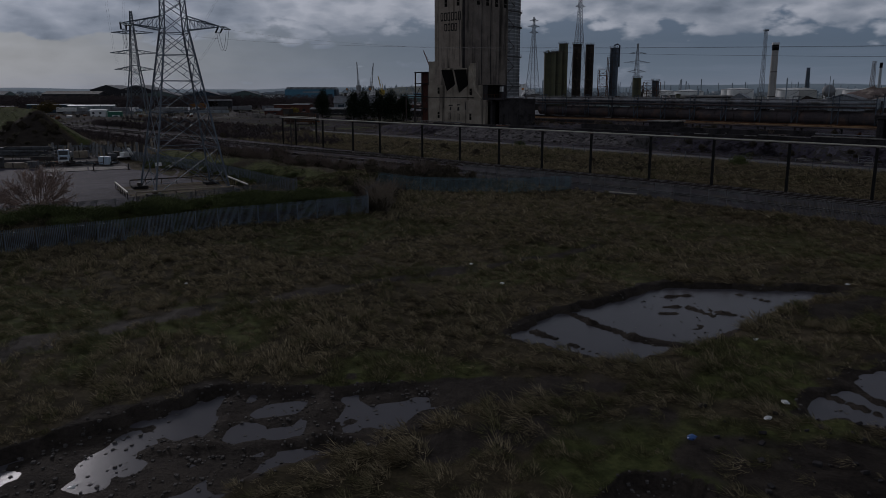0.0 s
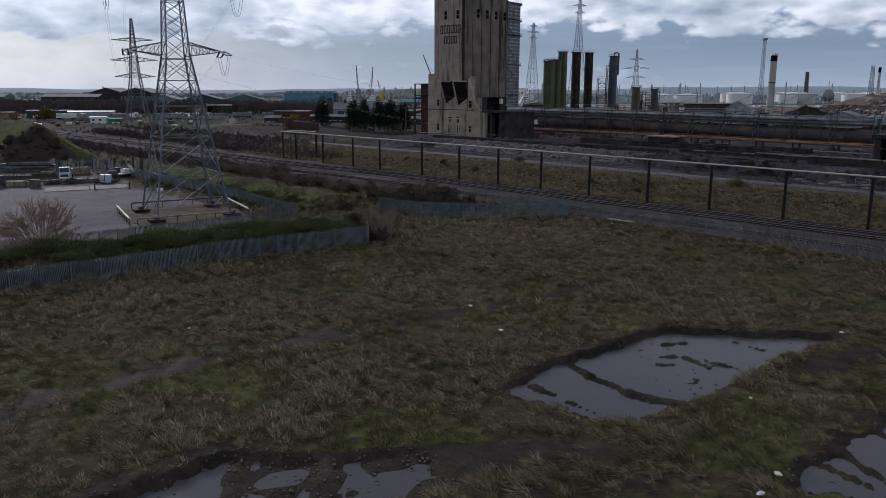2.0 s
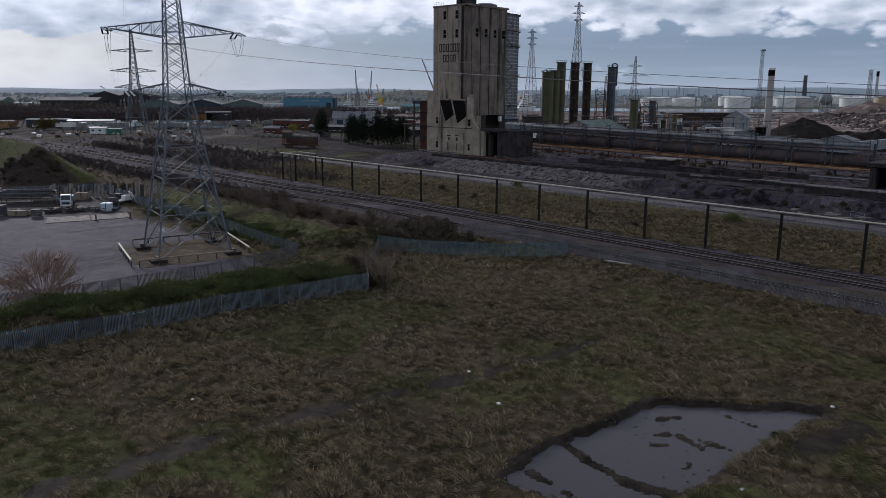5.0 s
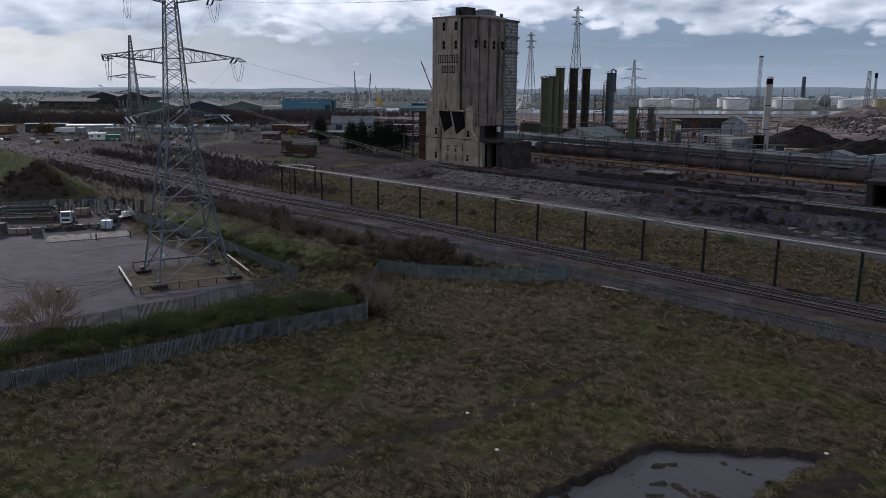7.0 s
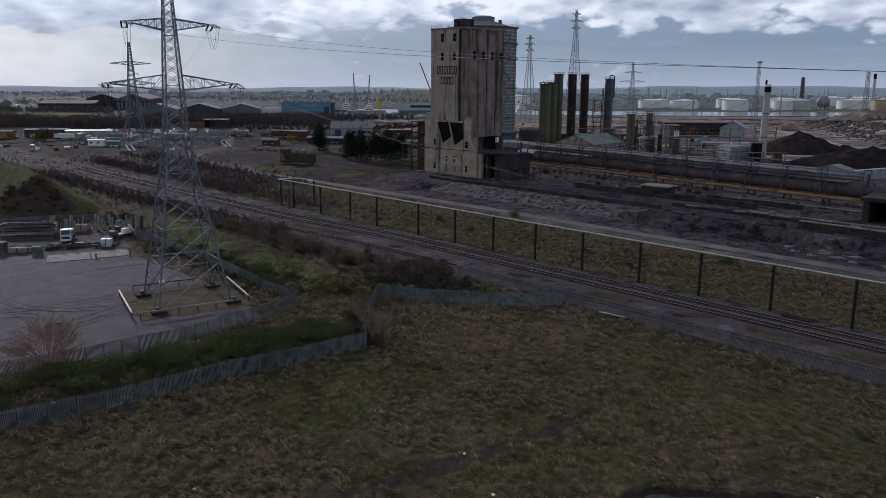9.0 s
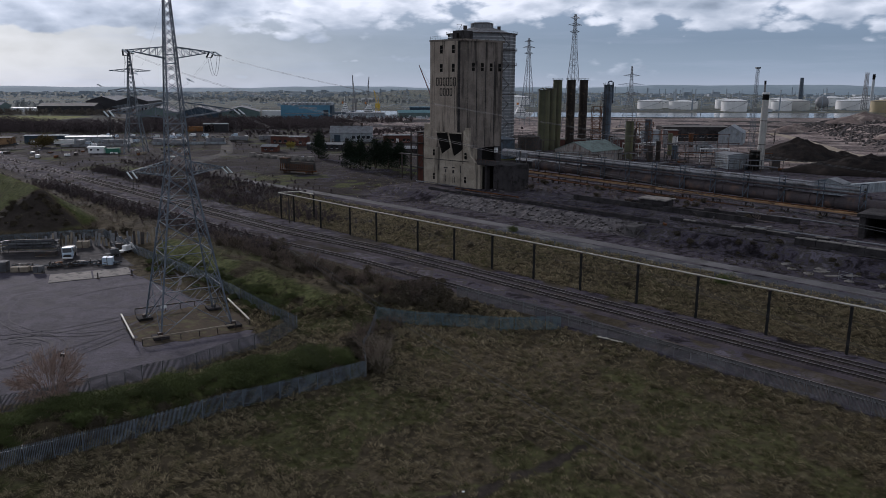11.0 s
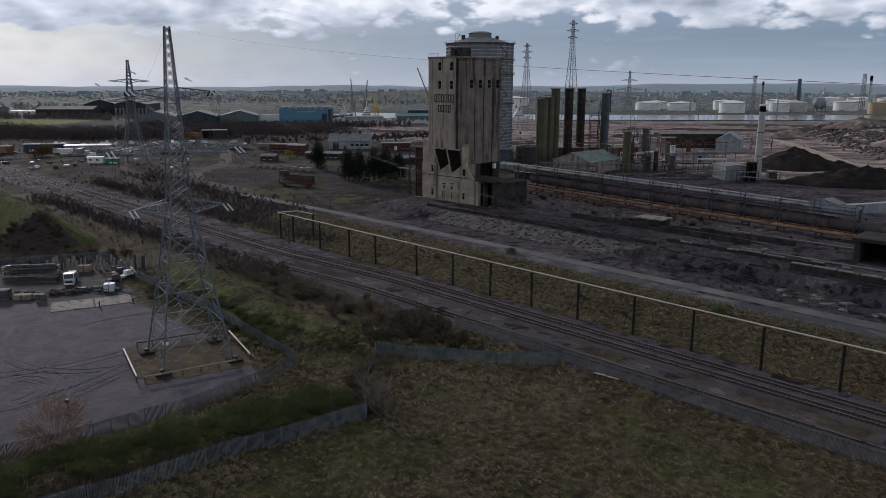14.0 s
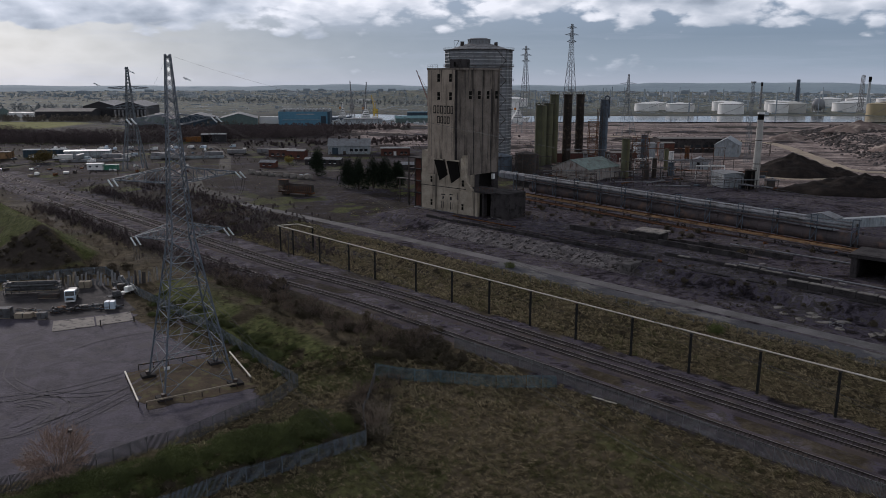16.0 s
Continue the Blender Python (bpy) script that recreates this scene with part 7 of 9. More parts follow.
def plant(data, name, x, y, s, label, cat, group, sz=1.0):
    ob = new(name, data)
    ob.matrix_basis = pose(x, y, at(x, y) - 0.12, 0, 0, prng.uniform(0, 360)) @ Matrix.Diagonal((s, s, s * sz, 1))
    return tagged(ob, label, cat, group)


def along(pts, count, width, f):
    """Calls f at random places along a line of plan points."""
    lens = [math.hypot(b[0] - a[0], b[1] - a[1]) for a, b in zip(pts, pts[1:])]
    for _ in range(count):
        t = prng.uniform(0, sum(lens))
        for (a, b), l in zip(zip(pts, pts[1:]), lens):
            if t <= l:
                x, y = a[0] + (b[0] - a[0]) * t / l, a[1] + (b[1] - a[1]) * t / l
                f(x + prng.gauss(0, width), y + prng.gauss(0, width))
                break
            t -= l


def bare(x, y, lo=0.5, hi=1.15):
    plant(prng.choice(SHRUBS), "bare_shrub", x, y, prng.uniform(lo, hi), "leafless brown shrub in rough grass", "shrub", "leafless shrubs")


def dark(x, y, lo=0.5, hi=1.1):
    plant(prng.choice(DARKSHRUBS), "bramble_bush", x, y, prng.uniform(lo, hi), "dark brown-green bramble bush", "bush", "bramble bushes", prng.uniform(0.7, 1.1))


def green_bush(x, y, lo=0.5, hi=1.2):
    plant(prng.choice(BRAMBLES), "bramble_patch", x, y, prng.uniform(lo, hi), "low green bramble patch on the bank", "bush", "green bramble patches", prng.uniform(0.7, 1.2))


SCRUB = [(-62, 184), (-43, 166), (-31, 154), (-21, 143), (-12, 138), (0, 132)]
along(SCRUB, 118, 2.8, bare)
along(SCRUB, 46, 3.0, dark)
along([(-11, 97), (-12.5, 108), (-9, 118)], 30, 1.6, bare)
along([(-12, 97), (-13, 112)], 22, 2.0, dark)
along([(-14.5, 99.5), (-33, 89), (-68, 68.5)], 160, 1.9, lambda x, y: green_bush(x, y, 0.7, 1.5))
along([(-14, 95), (-26, 87), (-50, 71.5)], 46, 1.0, lambda x, y: dark(x, y, 0.4, 0.8))
along([(-30, 122), (-50, 143), (-74, 168)], 70, 3.0, green_bush)
along([(-20, 126), (-8, 128), (6, 124)], 30, 2.4, dark)
along([(-95, 192), (-110, 185), (-140, 182)], 36, 2.2, dark)
# brambles added to darken the mound's near slope further
for _ in range(70):
    fx, fy = prng.uniform(-16, 17), -abs(prng.gauss(0, 1)) * 6 - 1.5
    if abs(fx) < -fy * 1.5 + 2:
        dark(-124 + fx, 203 + fy, 0.35, 0.8)
along([(-90, 190), (-140, 250), (-190, 300)], 30, 5.0, bare)
along([S(-170, 126)[:2], S(-360, 124)[:2]], 12, 2.0, lambda x, y: dark(x, y, 0.5, 1.0))
along([S(-190, 134)[:2], S(-320, 136)[:2]], 26, 4.0, lambda x, y: bare(x, y, 0.6, 1.2))
along([S(20, 133)[:2], S(-180, 136)[:2]], 12, 5.0, lambda x, y: dark(x, y, 0.3, 0.7))
plant(BRAMBLES[0], "gorse_bush", *S(-47.0, 139.8)[:2], 1.5, "rounded olive green gorse bush beside the road", "bush", "", 1.5)
plant(BRAMBLES[1], "gorse_bush", *S(-112, 152)[:2], 1.2, "rounded olive green gorse bush beside the road", "bush", "", 1.2)
along([S(-60, 208)[:2], S(-150, 204)[:2]], 26, 6.0, lambda x, y: bare(x, y, 0.4, 1.0))
along([S(-40, 215)[:2], S(-160, 218)[:2]], 24, 6.0, lambda x, y: dark(x, y, 0.4, 1.0))
along([S(-84, 172)[:2], S(0, 170)[:2]], 24, 2.0, lambda x, y: dark(x, y, 0.3, 0.7))

def round_tree(seed, r, h, limbs=46):
    """A leafless round crown: limbs fan out from a short bole to a ball, each with forking twigs."""
    q = random.Random(seed)
    verts, tris = [], []

    def twig(a, b, w):
        d = b - a
        for s_ in (d.cross(Vector((q.uniform(-1, 1), q.uniform(-1, 1), 0.4))).normalized() * w, d.cross(Vector((0.3, q.uniform(-1, 1), q.uniform(-1, 1)))).normalized() * w):
            k = len(verts)
            verts.extend((a + s_, a - s_, b))
            tris.append((k, k + 1, k + 2))

    mid = Vector((0, 0, h * 0.56))
    for _ in range(limbs):
        d = Vector((q.gauss(0, 1), q.gauss(0, 1), q.gauss(0.1, 0.9))).normalized()
        end = mid + Vector((d.x * r, d.y * r, d.z * h * 0.44)) * q.uniform(0.75, 1.0)
        start = Vector((d.x * 0.3, d.y * 0.3, 0.2 + 0.35 * max(d.z, 0)))
        bend = start.lerp(end, 0.5) + Vector((0, 0, 0.25 * h * (1 - max(d.z, 0)) * 0.4))
        twig(start, bend + (end - bend) * 0.15, 0.055)
        twig(bend, end, 0.035)
        for _ in range(16):
            f = q.uniform(0.25, 1.0)
            p = bend.lerp(end, f)
            e = (d + Vector((q.uniform(-1, 1), q.uniform(-1, 1), q.uniform(-0.5, 0.9))) * 0.9).normalized() * q.uniform(0.4, 1.0)
            twig(p, p + e, 0.026)
            for _ in range(3):
                g = (e.normalized() + Vector((q.uniform(-1, 1), q.uniform(-1, 1), q.uniform(-0.6, 0.9))) * 0.8).normalized() * q.uniform(0.2, 0.5)
                o = p + e * q.uniform(0.3, 1.0)
                twig(o, o + g, 0.02)
    me = bpy.data.meshes.new("bare_tree")
    me.from_pydata([tuple(v) for v in verts], [], tris)
    return me


big_shrub = round_tree(7, 4.3, 6.6, 130)
big_shrub.materials.append(TWIG_RED)
plant(big_shrub, "bare_tree", -53.4, 84.6, 1.22, "large round leafless shrub of pale pinkish-brown twigs", "tree", "")
pale = twig_bush(9, 6.4, 1.3, 13, 3, 0.055)
pale.materials.append(mat("pale_dead_stems", (0.36, 0.30, 0.24), (0.25, 0.21, 0.165), 2.0, 0.95, bump=0.0))
for x, y, s in ((-9.8, 98.0, 1.0), (-9.2, 101.5, 0.8), (-8.6, 95.6, 0.7)):
    plant(pale, "dead_shrub", x, y, s, "tall pale dead stems at the fence corner", "shrub", "pale dead stems")

# evergreens near the tower
for k, (x, y, h, w) in enumerate(((-68.5, 378.8, 14.5, 7.4), (-45, 336, 13.0, 6.8), (-39, 331, 14.5, 7.0), (-32, 333, 13.5, 7.0), (-25.5, 335, 15.0, 7.0), (-20, 338, 12.0, 6.0))):
    root = thing("evergreen_tree", (x, y, at(x, y)), prng.uniform(0, 360), "dark dense evergreen tree on grass", "tree", "evergreen trees")
    part("trunk", tube(bmesh.new(), (0, 0, -0.3), (0, 0, h * 0.75), 0.35, 0.12, n=8), BARK, root)
    crown = leaf_cloud(300 + k, w * 0.86, w * 0.86, h * 0.98, 6000, 0.42, 30, 0.3)
    for v_ in crown.vertices:
        # narrowing towards a pointed top
        f_ = min(max(v_.co.z / h, 0.0), 1.1)
        v_.co.x, v_.co.y = v_.co.x * (1.3 - 0.72 * f_), v_.co.y * (1.3 - 0.72 * f_)
    part("crown", crown, LEAF_DARK, root, "dark evergreen leaves")
yel = leaf_cloud(77, 4.5, 4, 4.0, 900, 0.4)
yel.materials.append(mat("yellow_autumn_leaves", (0.30, 0.24, 0.05), (0.20, 0.16, 0.04), 1.0, 0.9, bump=0.0))
plant(yel, "autumn_bush", -98, 442, 1.0, "yellow autumn bush beside the road", "bush", "")
ol = leaf_cloud(78, 12, 7, 8.0, 1600, 0.6)
ol.materials.append(mat("ochre_leaves", (0.15, 0.11, 0.04), (0.09, 0.07, 0.028), 0.5, 0.95, bump=0.0))
plant(ol, "autumn_tree", -262, 440, 1.0, "broad ochre-brown tree at the vehicle yard", "tree", "")


# woodland belts far off
def wood(name, pts, count, width, lo, hi, material, label, seed, per=80, size=0.55):
    r = random.Random(seed)
    lens = [math.hypot(b[0] - a[0], b[1] - a[1]) for a, b in zip(pts, pts[1:])]
    verts, tris = [], []
    for _ in range(count):
        t = r.uniform(0, sum(lens))
        for (a, b), l in zip(zip(pts, pts[1:]), lens):
            if t <= l:
                x, y = a[0] + (b[0] - a[0]) * t / l + r.gauss(0, width), a[1] + (b[1] - a[1]) * t / l + r.gauss(0, width)
                break
            t -= l
        g, h, w = at(x, y), r.uniform(lo, hi), r.uniform(0.28, 0.45)
        for _ in range(per):
            f = r.random()
            a = r.uniform(0, 6.283)
            rad = h * w * math.sin(math.pi * min(0.95, 0.12 + f * 0.83)) * r.uniform(0.5, 1.0)
            p = Vector((x + math.cos(a) * rad, y + math.sin(a) * rad, g + h * f))
            s = size * r.uniform(0.5, 1.5)
            k = len(verts)
            verts.extend((p, p + Vector((r.gauss(0, 1), r.gauss(0, 1), r.gauss(0.5, 1))) * s, p + Vector((r.gauss(0, 1), r.gauss(0, 1), r.gauss(0.5, 1))) * s))
            tris.append((k, k + 1, k + 2))
    me = bpy.data.meshes.new(name)
    me.from_pydata([tuple(v) for v in verts], [], tris)
    me.materials.append(material)
    return tagged(new(name, me), label, "woodland", kind="stuff")


WOOD_DARK = mat("winter_woodland", (0.13, 0.102, 0.100), (0.070, 0.056, 0.058), 0.05, 1.0, bump=0.0, coords="Position")
WOOD_PALE = mat("pale_winter_scrub", (0.16, 0.135, 0.11), (0.085, 0.075, 0.065), 0.05, 1.0, bump=0.0, coords="Position")
wood("woodland", [(-470, 655), (-370, 600), (-290, 592), (-222, 604), (-205, 640), (-110, 676)], 2300, 15, 5, 11.5, WOOD_DARK, "dark belt of leafless winter woodland", 1, 120, 0.32)
wood("woodland", [(-660, 905), (-500, 905), (-380, 890), (-260, 800)], 420, 14, 5, 9, WOOD_PALE, "pale brown winter scrub in front of far sheds", 2)
wood("woodland", [(-330, 740), (-140, 745), (-40, 770)], 380, 12, 3, 7, WOOD_DARK, "thin belt of dark scrub", 3)
wood("woodland", [(-160, 570), (-40, 600), (60, 660)], 260, 16, 0.8, 2.6, WOOD_DARK, "low dark scrub on waste ground", 4)
# these far woods take the haze-coloured steel paint
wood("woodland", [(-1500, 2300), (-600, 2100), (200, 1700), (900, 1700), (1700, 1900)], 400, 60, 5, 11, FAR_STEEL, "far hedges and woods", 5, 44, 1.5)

wood("scrub", [S(-165, 127)[:2], S(-360, 126)[:2]], 700, 2.6, 0.8, 2.4, WOOD_DARK, "brown leafless scrub along the railway", 11, 90, 0.14)
wood("scrub", [S(-210, 141)[:2], S(-360, 150)[:2]], 620, 7.0, 0.5, 1.8, WOOD_DARK, "brown leafless scrub on the waste ground", 12, 80, 0.16)
wood("scrub", [S(-150, 95)[:2], S(-330, 92)[:2]], 620, 2.6, 0.8, 2.4, WOOD_DARK, "brown leafless scrub beside the mound", 13, 90, 0.14)
wood("scrub", [(-330, 560), (-230, 500), (-120, 470), (-60, 560)], 480, 46, 0.5, 2.2, WOOD_PALE, "low dark scrub scattered over waste ground", 7, 26, 0.30)
wood("scrub", [(-250, 380), (-170, 330), (-110, 290)], 150, 26, 0.4, 1.2, WOOD_PALE, "low dark scrub scattered beside the railway", 8, 30, 0.24)
wood("scrub", [(-30, 640), (60, 560), (170, 560), (260, 640)], 420, 50, 0.4, 1.4, WOOD_PALE, "low dark scrub on sandy waste ground", 9, 22, 0.30)
# haze over the far woods is put into their colour
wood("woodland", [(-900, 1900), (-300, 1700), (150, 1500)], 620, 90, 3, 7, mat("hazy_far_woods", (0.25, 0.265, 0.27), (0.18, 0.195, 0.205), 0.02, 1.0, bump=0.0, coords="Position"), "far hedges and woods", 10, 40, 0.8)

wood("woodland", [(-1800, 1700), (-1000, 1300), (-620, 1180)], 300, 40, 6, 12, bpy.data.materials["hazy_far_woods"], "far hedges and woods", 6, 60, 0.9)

# ---- grass ----
def blades(rs, x, y, z, green, size, K, wind, loose):
    """Clumps of drooping blades: each a low dome of leaves that fall outwards and downwind; gives corner points and greenness."""
    X, Y, Z, G, R = (np.repeat(a, K) for a in (x, y, z, green, size))
    m_ = len(X)
    a = rs.uniform(0, 6.283, m_)
    f = np.sqrt(rs.rand(m_))
    w = np.repeat(wind, K) + rs.normal(0, 0.35, m_)
    bx, by = X + np.cos(a) * f * R * 0.62, Y + np.sin(a) * f * R * 0.62
    bz = Z + R * 0.85 * (1 - f * f) * rs.uniform(0.1, 1.0, m_) - 0.04
    reach = R * rs.uniform(0.35, 0.95, m_) * loose
    dx, dy = np.cos(a) * f * 0.7 + np.cos(w) * 0.75, np.sin(a) * f * 0.7 + np.sin(w) * 0.75
    tx, ty = bx + dx * reach, by + dy * reach
    tz = bz + R * rs.uniform(-0.12, 0.5, m_) * (1.15 - 0.6 * f)
    wid = 0.034 * R * rs.uniform(0.7, 1.4, m_) * np.repeat(np.clip(y / 42.0, 0.8, 3.2), K)
    side = np.arctan2(dy, dx) + 1.5708 + rs.normal(0, 0.5, m_)
    co = np.empty((m_, 3, 3), np.float32)
    co[:, 0] = np.stack([bx + np.cos(side) * wid, by + np.sin(side) * wid, bz], -1)
    co[:, 1] = np.stack([bx - np.cos(side) * wid, by - np.sin(side) * wid, bz], -1)
    co[:, 2] = np.stack([tx, ty, tz], -1)
    return co, G


def grass():
    rs = np.random.RandomState(11)
    sets = []
    # tussocks over the field
    for y0, y1, dens, K in ((20, 36, 2.2, 84), (36, 52, 2.1, 74), (52, 70, 2.0, 58), (70, 92, 2.0, 46), (92, 128, 2.0, 34)):
        n_ = int((y1 - y0) * 2 * (0.74 * y1 + 8) * dens)
        x, y = rs.uniform(-1, 1, n_) * (0.74 * y1 + 8), rs.uniform(y0, y1, n_)
        v = -SU * x + CU * y
        g, b = ground_kinds(x, y)[:2]
        keep = (np.abs(x) < 0.74 * y + 6) & (v < 98.6) & (inside(x, y, YARD) > 0.5) & (rs.rand(n_) > b * 1.1) & (pool_depth(x, y) > 0.3)
        x, y, g = x[keep], y[keep], g[keep]
        size = (0.36 + 0.52 * rs.rand(len(x)) ** 1.5) * (0.72 + 0.6 * vn(x, y, 4.5, 63)) * (1 - 0.25 * np.maximum(g, 0))
        wind = 2.6 + 1.4 * (vn(x, y, 6, 61) - 0.5) + 1.8 * (vn(x, y, 1.6, 62) - 0.5)
        sets.append(blades(rs, x, y, land(x, y), g + 0.35 * rs.normal(0, 1, len(x)), size, K, wind, 1.0))
    # the grassy bank beyond the railway
    n_ = 15000
    bu, bv = rs.uniform(-210, 12, n_), rs.uniform(120.3, 147.5, n_)
    x, y = CU * bu - SU * bv, SU * bu + CU * bv
    size = (0.42 + 0.5 * rs.rand(n_) ** 1.5) * (0.7 + 0.6 * vn(x, y, 5, 64))
    sets.append(blades(rs, x, y, land(x, y), ground_kinds(x, y)[0] + 0.3 * rs.normal(0, 1, n_), size, 22, 2.4 + 1.6 * (vn(x, y, 2, 62) - 0.5), 1.0))
    # thin rank weeds over the works and the waste ground
    w_ = 44000
    wy = 120 + 330 * rs.rand(w_) ** 1.5
    wx = rs.uniform(-1, 1, w_) * (0.72 * wy + 5)
    wu, wv = CU * wx + SU * wy, -SU * wx + CU * wy
    ok = (wv > 138) | (wu < -150) & (wv > 119) | (wv < 97) & (inside(wx, wy, YARD) > 1.5)
    ok &= (np.abs(wv - 155.5) > 3.6) & ((np.abs(wv - 148) > 6.5) | (wu < -110)) & (vn(wx, wy, 7, 71) * 0.6 + vn(wx, wy, 2.2, 72) * 0.4 > 0.42)
    x, y = wx[ok], wy[ok]
    g = np.where((CU * x + SU * y < -150) & (rs.rand(len(x)) < 0.14), rs.uniform(-0.1, 0.9, len(x)), -0.7)
    sets.append(blades(rs, x, y, land(x, y), g, 0.35 + 0.5 * rs.rand(len(x)), 9, rs.uniform(0, 6.28, len(x)), 1.3))
    co, G = np.concatenate([c for c, _ in sets]), np.concatenate([g for _, g in sets])
    m_ = len(co)
    me = bpy.data.meshes.new("grass")
    me.vertices.add(m_ * 3)
    me.vertices.foreach_set("co", co.ravel())
    me.loops.add(m_ * 3)
    me.loops.foreach_set("vertex_index", np.arange(m_ * 3, dtype=np.int32))
    me.polygons.add(m_)
    me.polygons.foreach_set("loop_start", (np.arange(m_) * 3).astype(np.int32))
    me.update()
    me.attributes.new("green", "FLOAT", "POINT").data.foreach_set("value", np.repeat(np.clip(G, -1, 1), 3).astype(np.float32))
    mt = bpy.data.materials.new("tussock_grass")
    mt.use_nodes = True
    k = Nodes(mt.node_tree)
    a = k.add("ShaderNodeAttribute")
    a.attribute_name = "green"
    geo = k.add("ShaderNodeNewGeometry")
    rnd = geo.outputs["Random Per Island"]
    patch = k.noise(geo.outputs["Position"], 0.22, 5.0, 0.65)
    dry = k.ramp(rnd, [(0.0, (0.105, 0.086, 0.058)), (0.5, (0.238, 0.199, 0.126)), (0.85, (0.40, 0.336, 0.217)), (1.0, (0.52, 0.44, 0.29))])
    wetg = k.ramp(rnd, [(0.0, (0.048, 0.049, 0.024)), (0.6, (0.122, 0.121, 0.058)), (1.0, (0.215, 0.205, 0.102))])
    c_ = k.mix(k.step(k.math("ADD", a.outputs["Fac"], k.math("MULTIPLY", k.math("SUBTRACT", patch, 0.5), 0.9)), 0.15, 0.75), dry, wetg)
    c_ = k.mix(k.step(k.math("MULTIPLY", a.outputs["Fac"], -1.0), 0.55, 0.68), c_, k.ramp(rnd, [(0.0, (0.026, 0.022, 0.016)), (0.7, (0.064, 0.054, 0.036)), (1.0, (0.14, 0.116, 0.075))]))
    d_ = k.add("ShaderNodeBsdfDiffuse", {"Color": c_})
    t_ = k.add("ShaderNodeBsdfTranslucent", {"Color": c_})
    k.add("ShaderNodeOutputMaterial", {0: k.add("ShaderNodeMixShader", {0: 0.45, 1: d_.outputs[0], 2: t_.outputs[0]}).outputs[0]})
    me.materials.append(mt)
    tagged(new("grass", me), "wind-laid straw and green tussock grass", "grass", kind="stuff")


grass()


# ---- yard behind the pylon ----
def wheels(root, spots, r, w, material=RUBBER):
    for x, y in spots:
        t = part("wheel", tube(bmesh.new(), (x, y - w / 2, r), (x, y + w / 2, r), r, n=16), material, root)
        part("hub", tube(bmesh.new(), (x, y - w / 2 - 0.02, r), (x, y + w / 2 + 0.02, r), r * 0.5, n=12), STEEL_GREY, t)


def truck(place, rz):
    root = thing("flatbed_truck", place, rz, "pale blue flatbed truck parked on the yard", "truck")
    cab = part("cab", prism(bmesh.new(), [(0, 0.5), (2.2, 0.5), (2.2, 3.1), (0.45, 3.15), (0.12, 2.0), (0, 1.7)], -1.22, 1.22), CAB_BLUE, root)
    part("windscreen", prism(bmesh.new(), [(0.13, 1.9), (0.42, 2.95), (0.36, 2.97), (0.06, 1.92)], -1.05, 1.05), GLASS, cab)
    for y in (-1.25, 1.22):
        part("side_window", boxed(0.7, 1.7, y, y + 0.03, 1.9, 2.8), GLASS, cab)
    part("grille", boxed(-0.04, 0.02, -0.8, 0.8, 0.8, 1.4), STEEL_DARK, cab)
    part("bumper", boxed(-0.15, 0.1, -1.2, 1.2, 0.35, 0.75, bevel=0.04), WHITE, root)
    for y in (-0.95, 0.65):
        part("headlight", boxed(-0.06, 0.0, y, y + 0.3, 0.85, 1.1), GLASS, cab)
    part("bed", boxed(2.3, 8.2, -1.25, 1.25, 1.05, 1.25), TIMBER, root)
    part("headboard", boxed(2.3, 2.4, -1.25, 1.25, 1.25, 2.9), STEEL_DARK, root)
    part("load", boxed(2.6, 7.6, -1.1, 1.1, 1.25, 2.3, bevel=0.1), STEEL_GREY, root)
    for y in (-1.25, 1.2):
        part("side_board", boxed(2.3, 8.2, y, y + 0.05, 1.25, 1.75), STEEL_GREY, root)
    part("chassis", boxed(0.5, 8.1, -0.5, 0.5, 0.6, 1.0), STEEL_DARK, root)
    wheels(root, [(1.1, -1.05), (1.1, 1.05), (6.2, -1.0), (6.2, 1.0)], 0.5, 0.35)
    return root


truck((-93.6, 161.6, 0.12), 108)
yr = random.Random(8)
root = thing("scaffold_rack", (-115, 168.5, 0.1), 9, "long pale rack stacked with boards and tubes", "rack")
for x in np.arange(0, 14.1, 2.0):
    part("upright", boxed(x - 0.06, x + 0.06, -0.06, 0.06, 0, 2.9), YARD_GREY, root)
    part("upright", boxed(x - 0.06, x + 0.06, 1.9, 2.02, 0, 2.9), YARD_GREY, root)
for z in (0.5, 1.3, 2.1, 2.8):
    part("shelf", boxed(-0.2, 14.2, -0.1, 2.1, z, z + 0.08), YARD_GREY, root)
    for k in range(5):
        part("board", boxed(yr.uniform(0, 3), yr.uniform(9, 14), 0.1 + 0.36 * k, 0.4 + 0.36 * k, z + 0.09, z + yr.uniform(0.25, 0.6)), yr.choice([TIMBER, YARD_GREY, YARD_GREY, STEEL_GREY]), root)
for k in range(44):
    x = -108 + k * 0.7
    y = 176.5 + 0.15 * k * 0.2 + yr.uniform(-0.6, 0.6)
    h = yr.uniform(1.8, 4.2)
    bm = box(bmesh.new(), -yr.uniform(0.12, 0.45), yr.uniform(0.1, 0.4), -0.06, 0.06, 0, h, bevel=0.02)
    ob = solid("leaning_board", bm, yr.choice([TIMBER, PIPE_GREY, STEEL_GREY, STEEL_DARK, STEEL_GREY]), (0, 0, 0), 0, "board or post stored upright against the bank", "board", "stored boards")
    ob.matrix_basis = pose(x, y, at(x, y) + 0.02, yr.uniform(-14, 2), yr.uniform(-6, 6), yr.uniform(-20, 20))


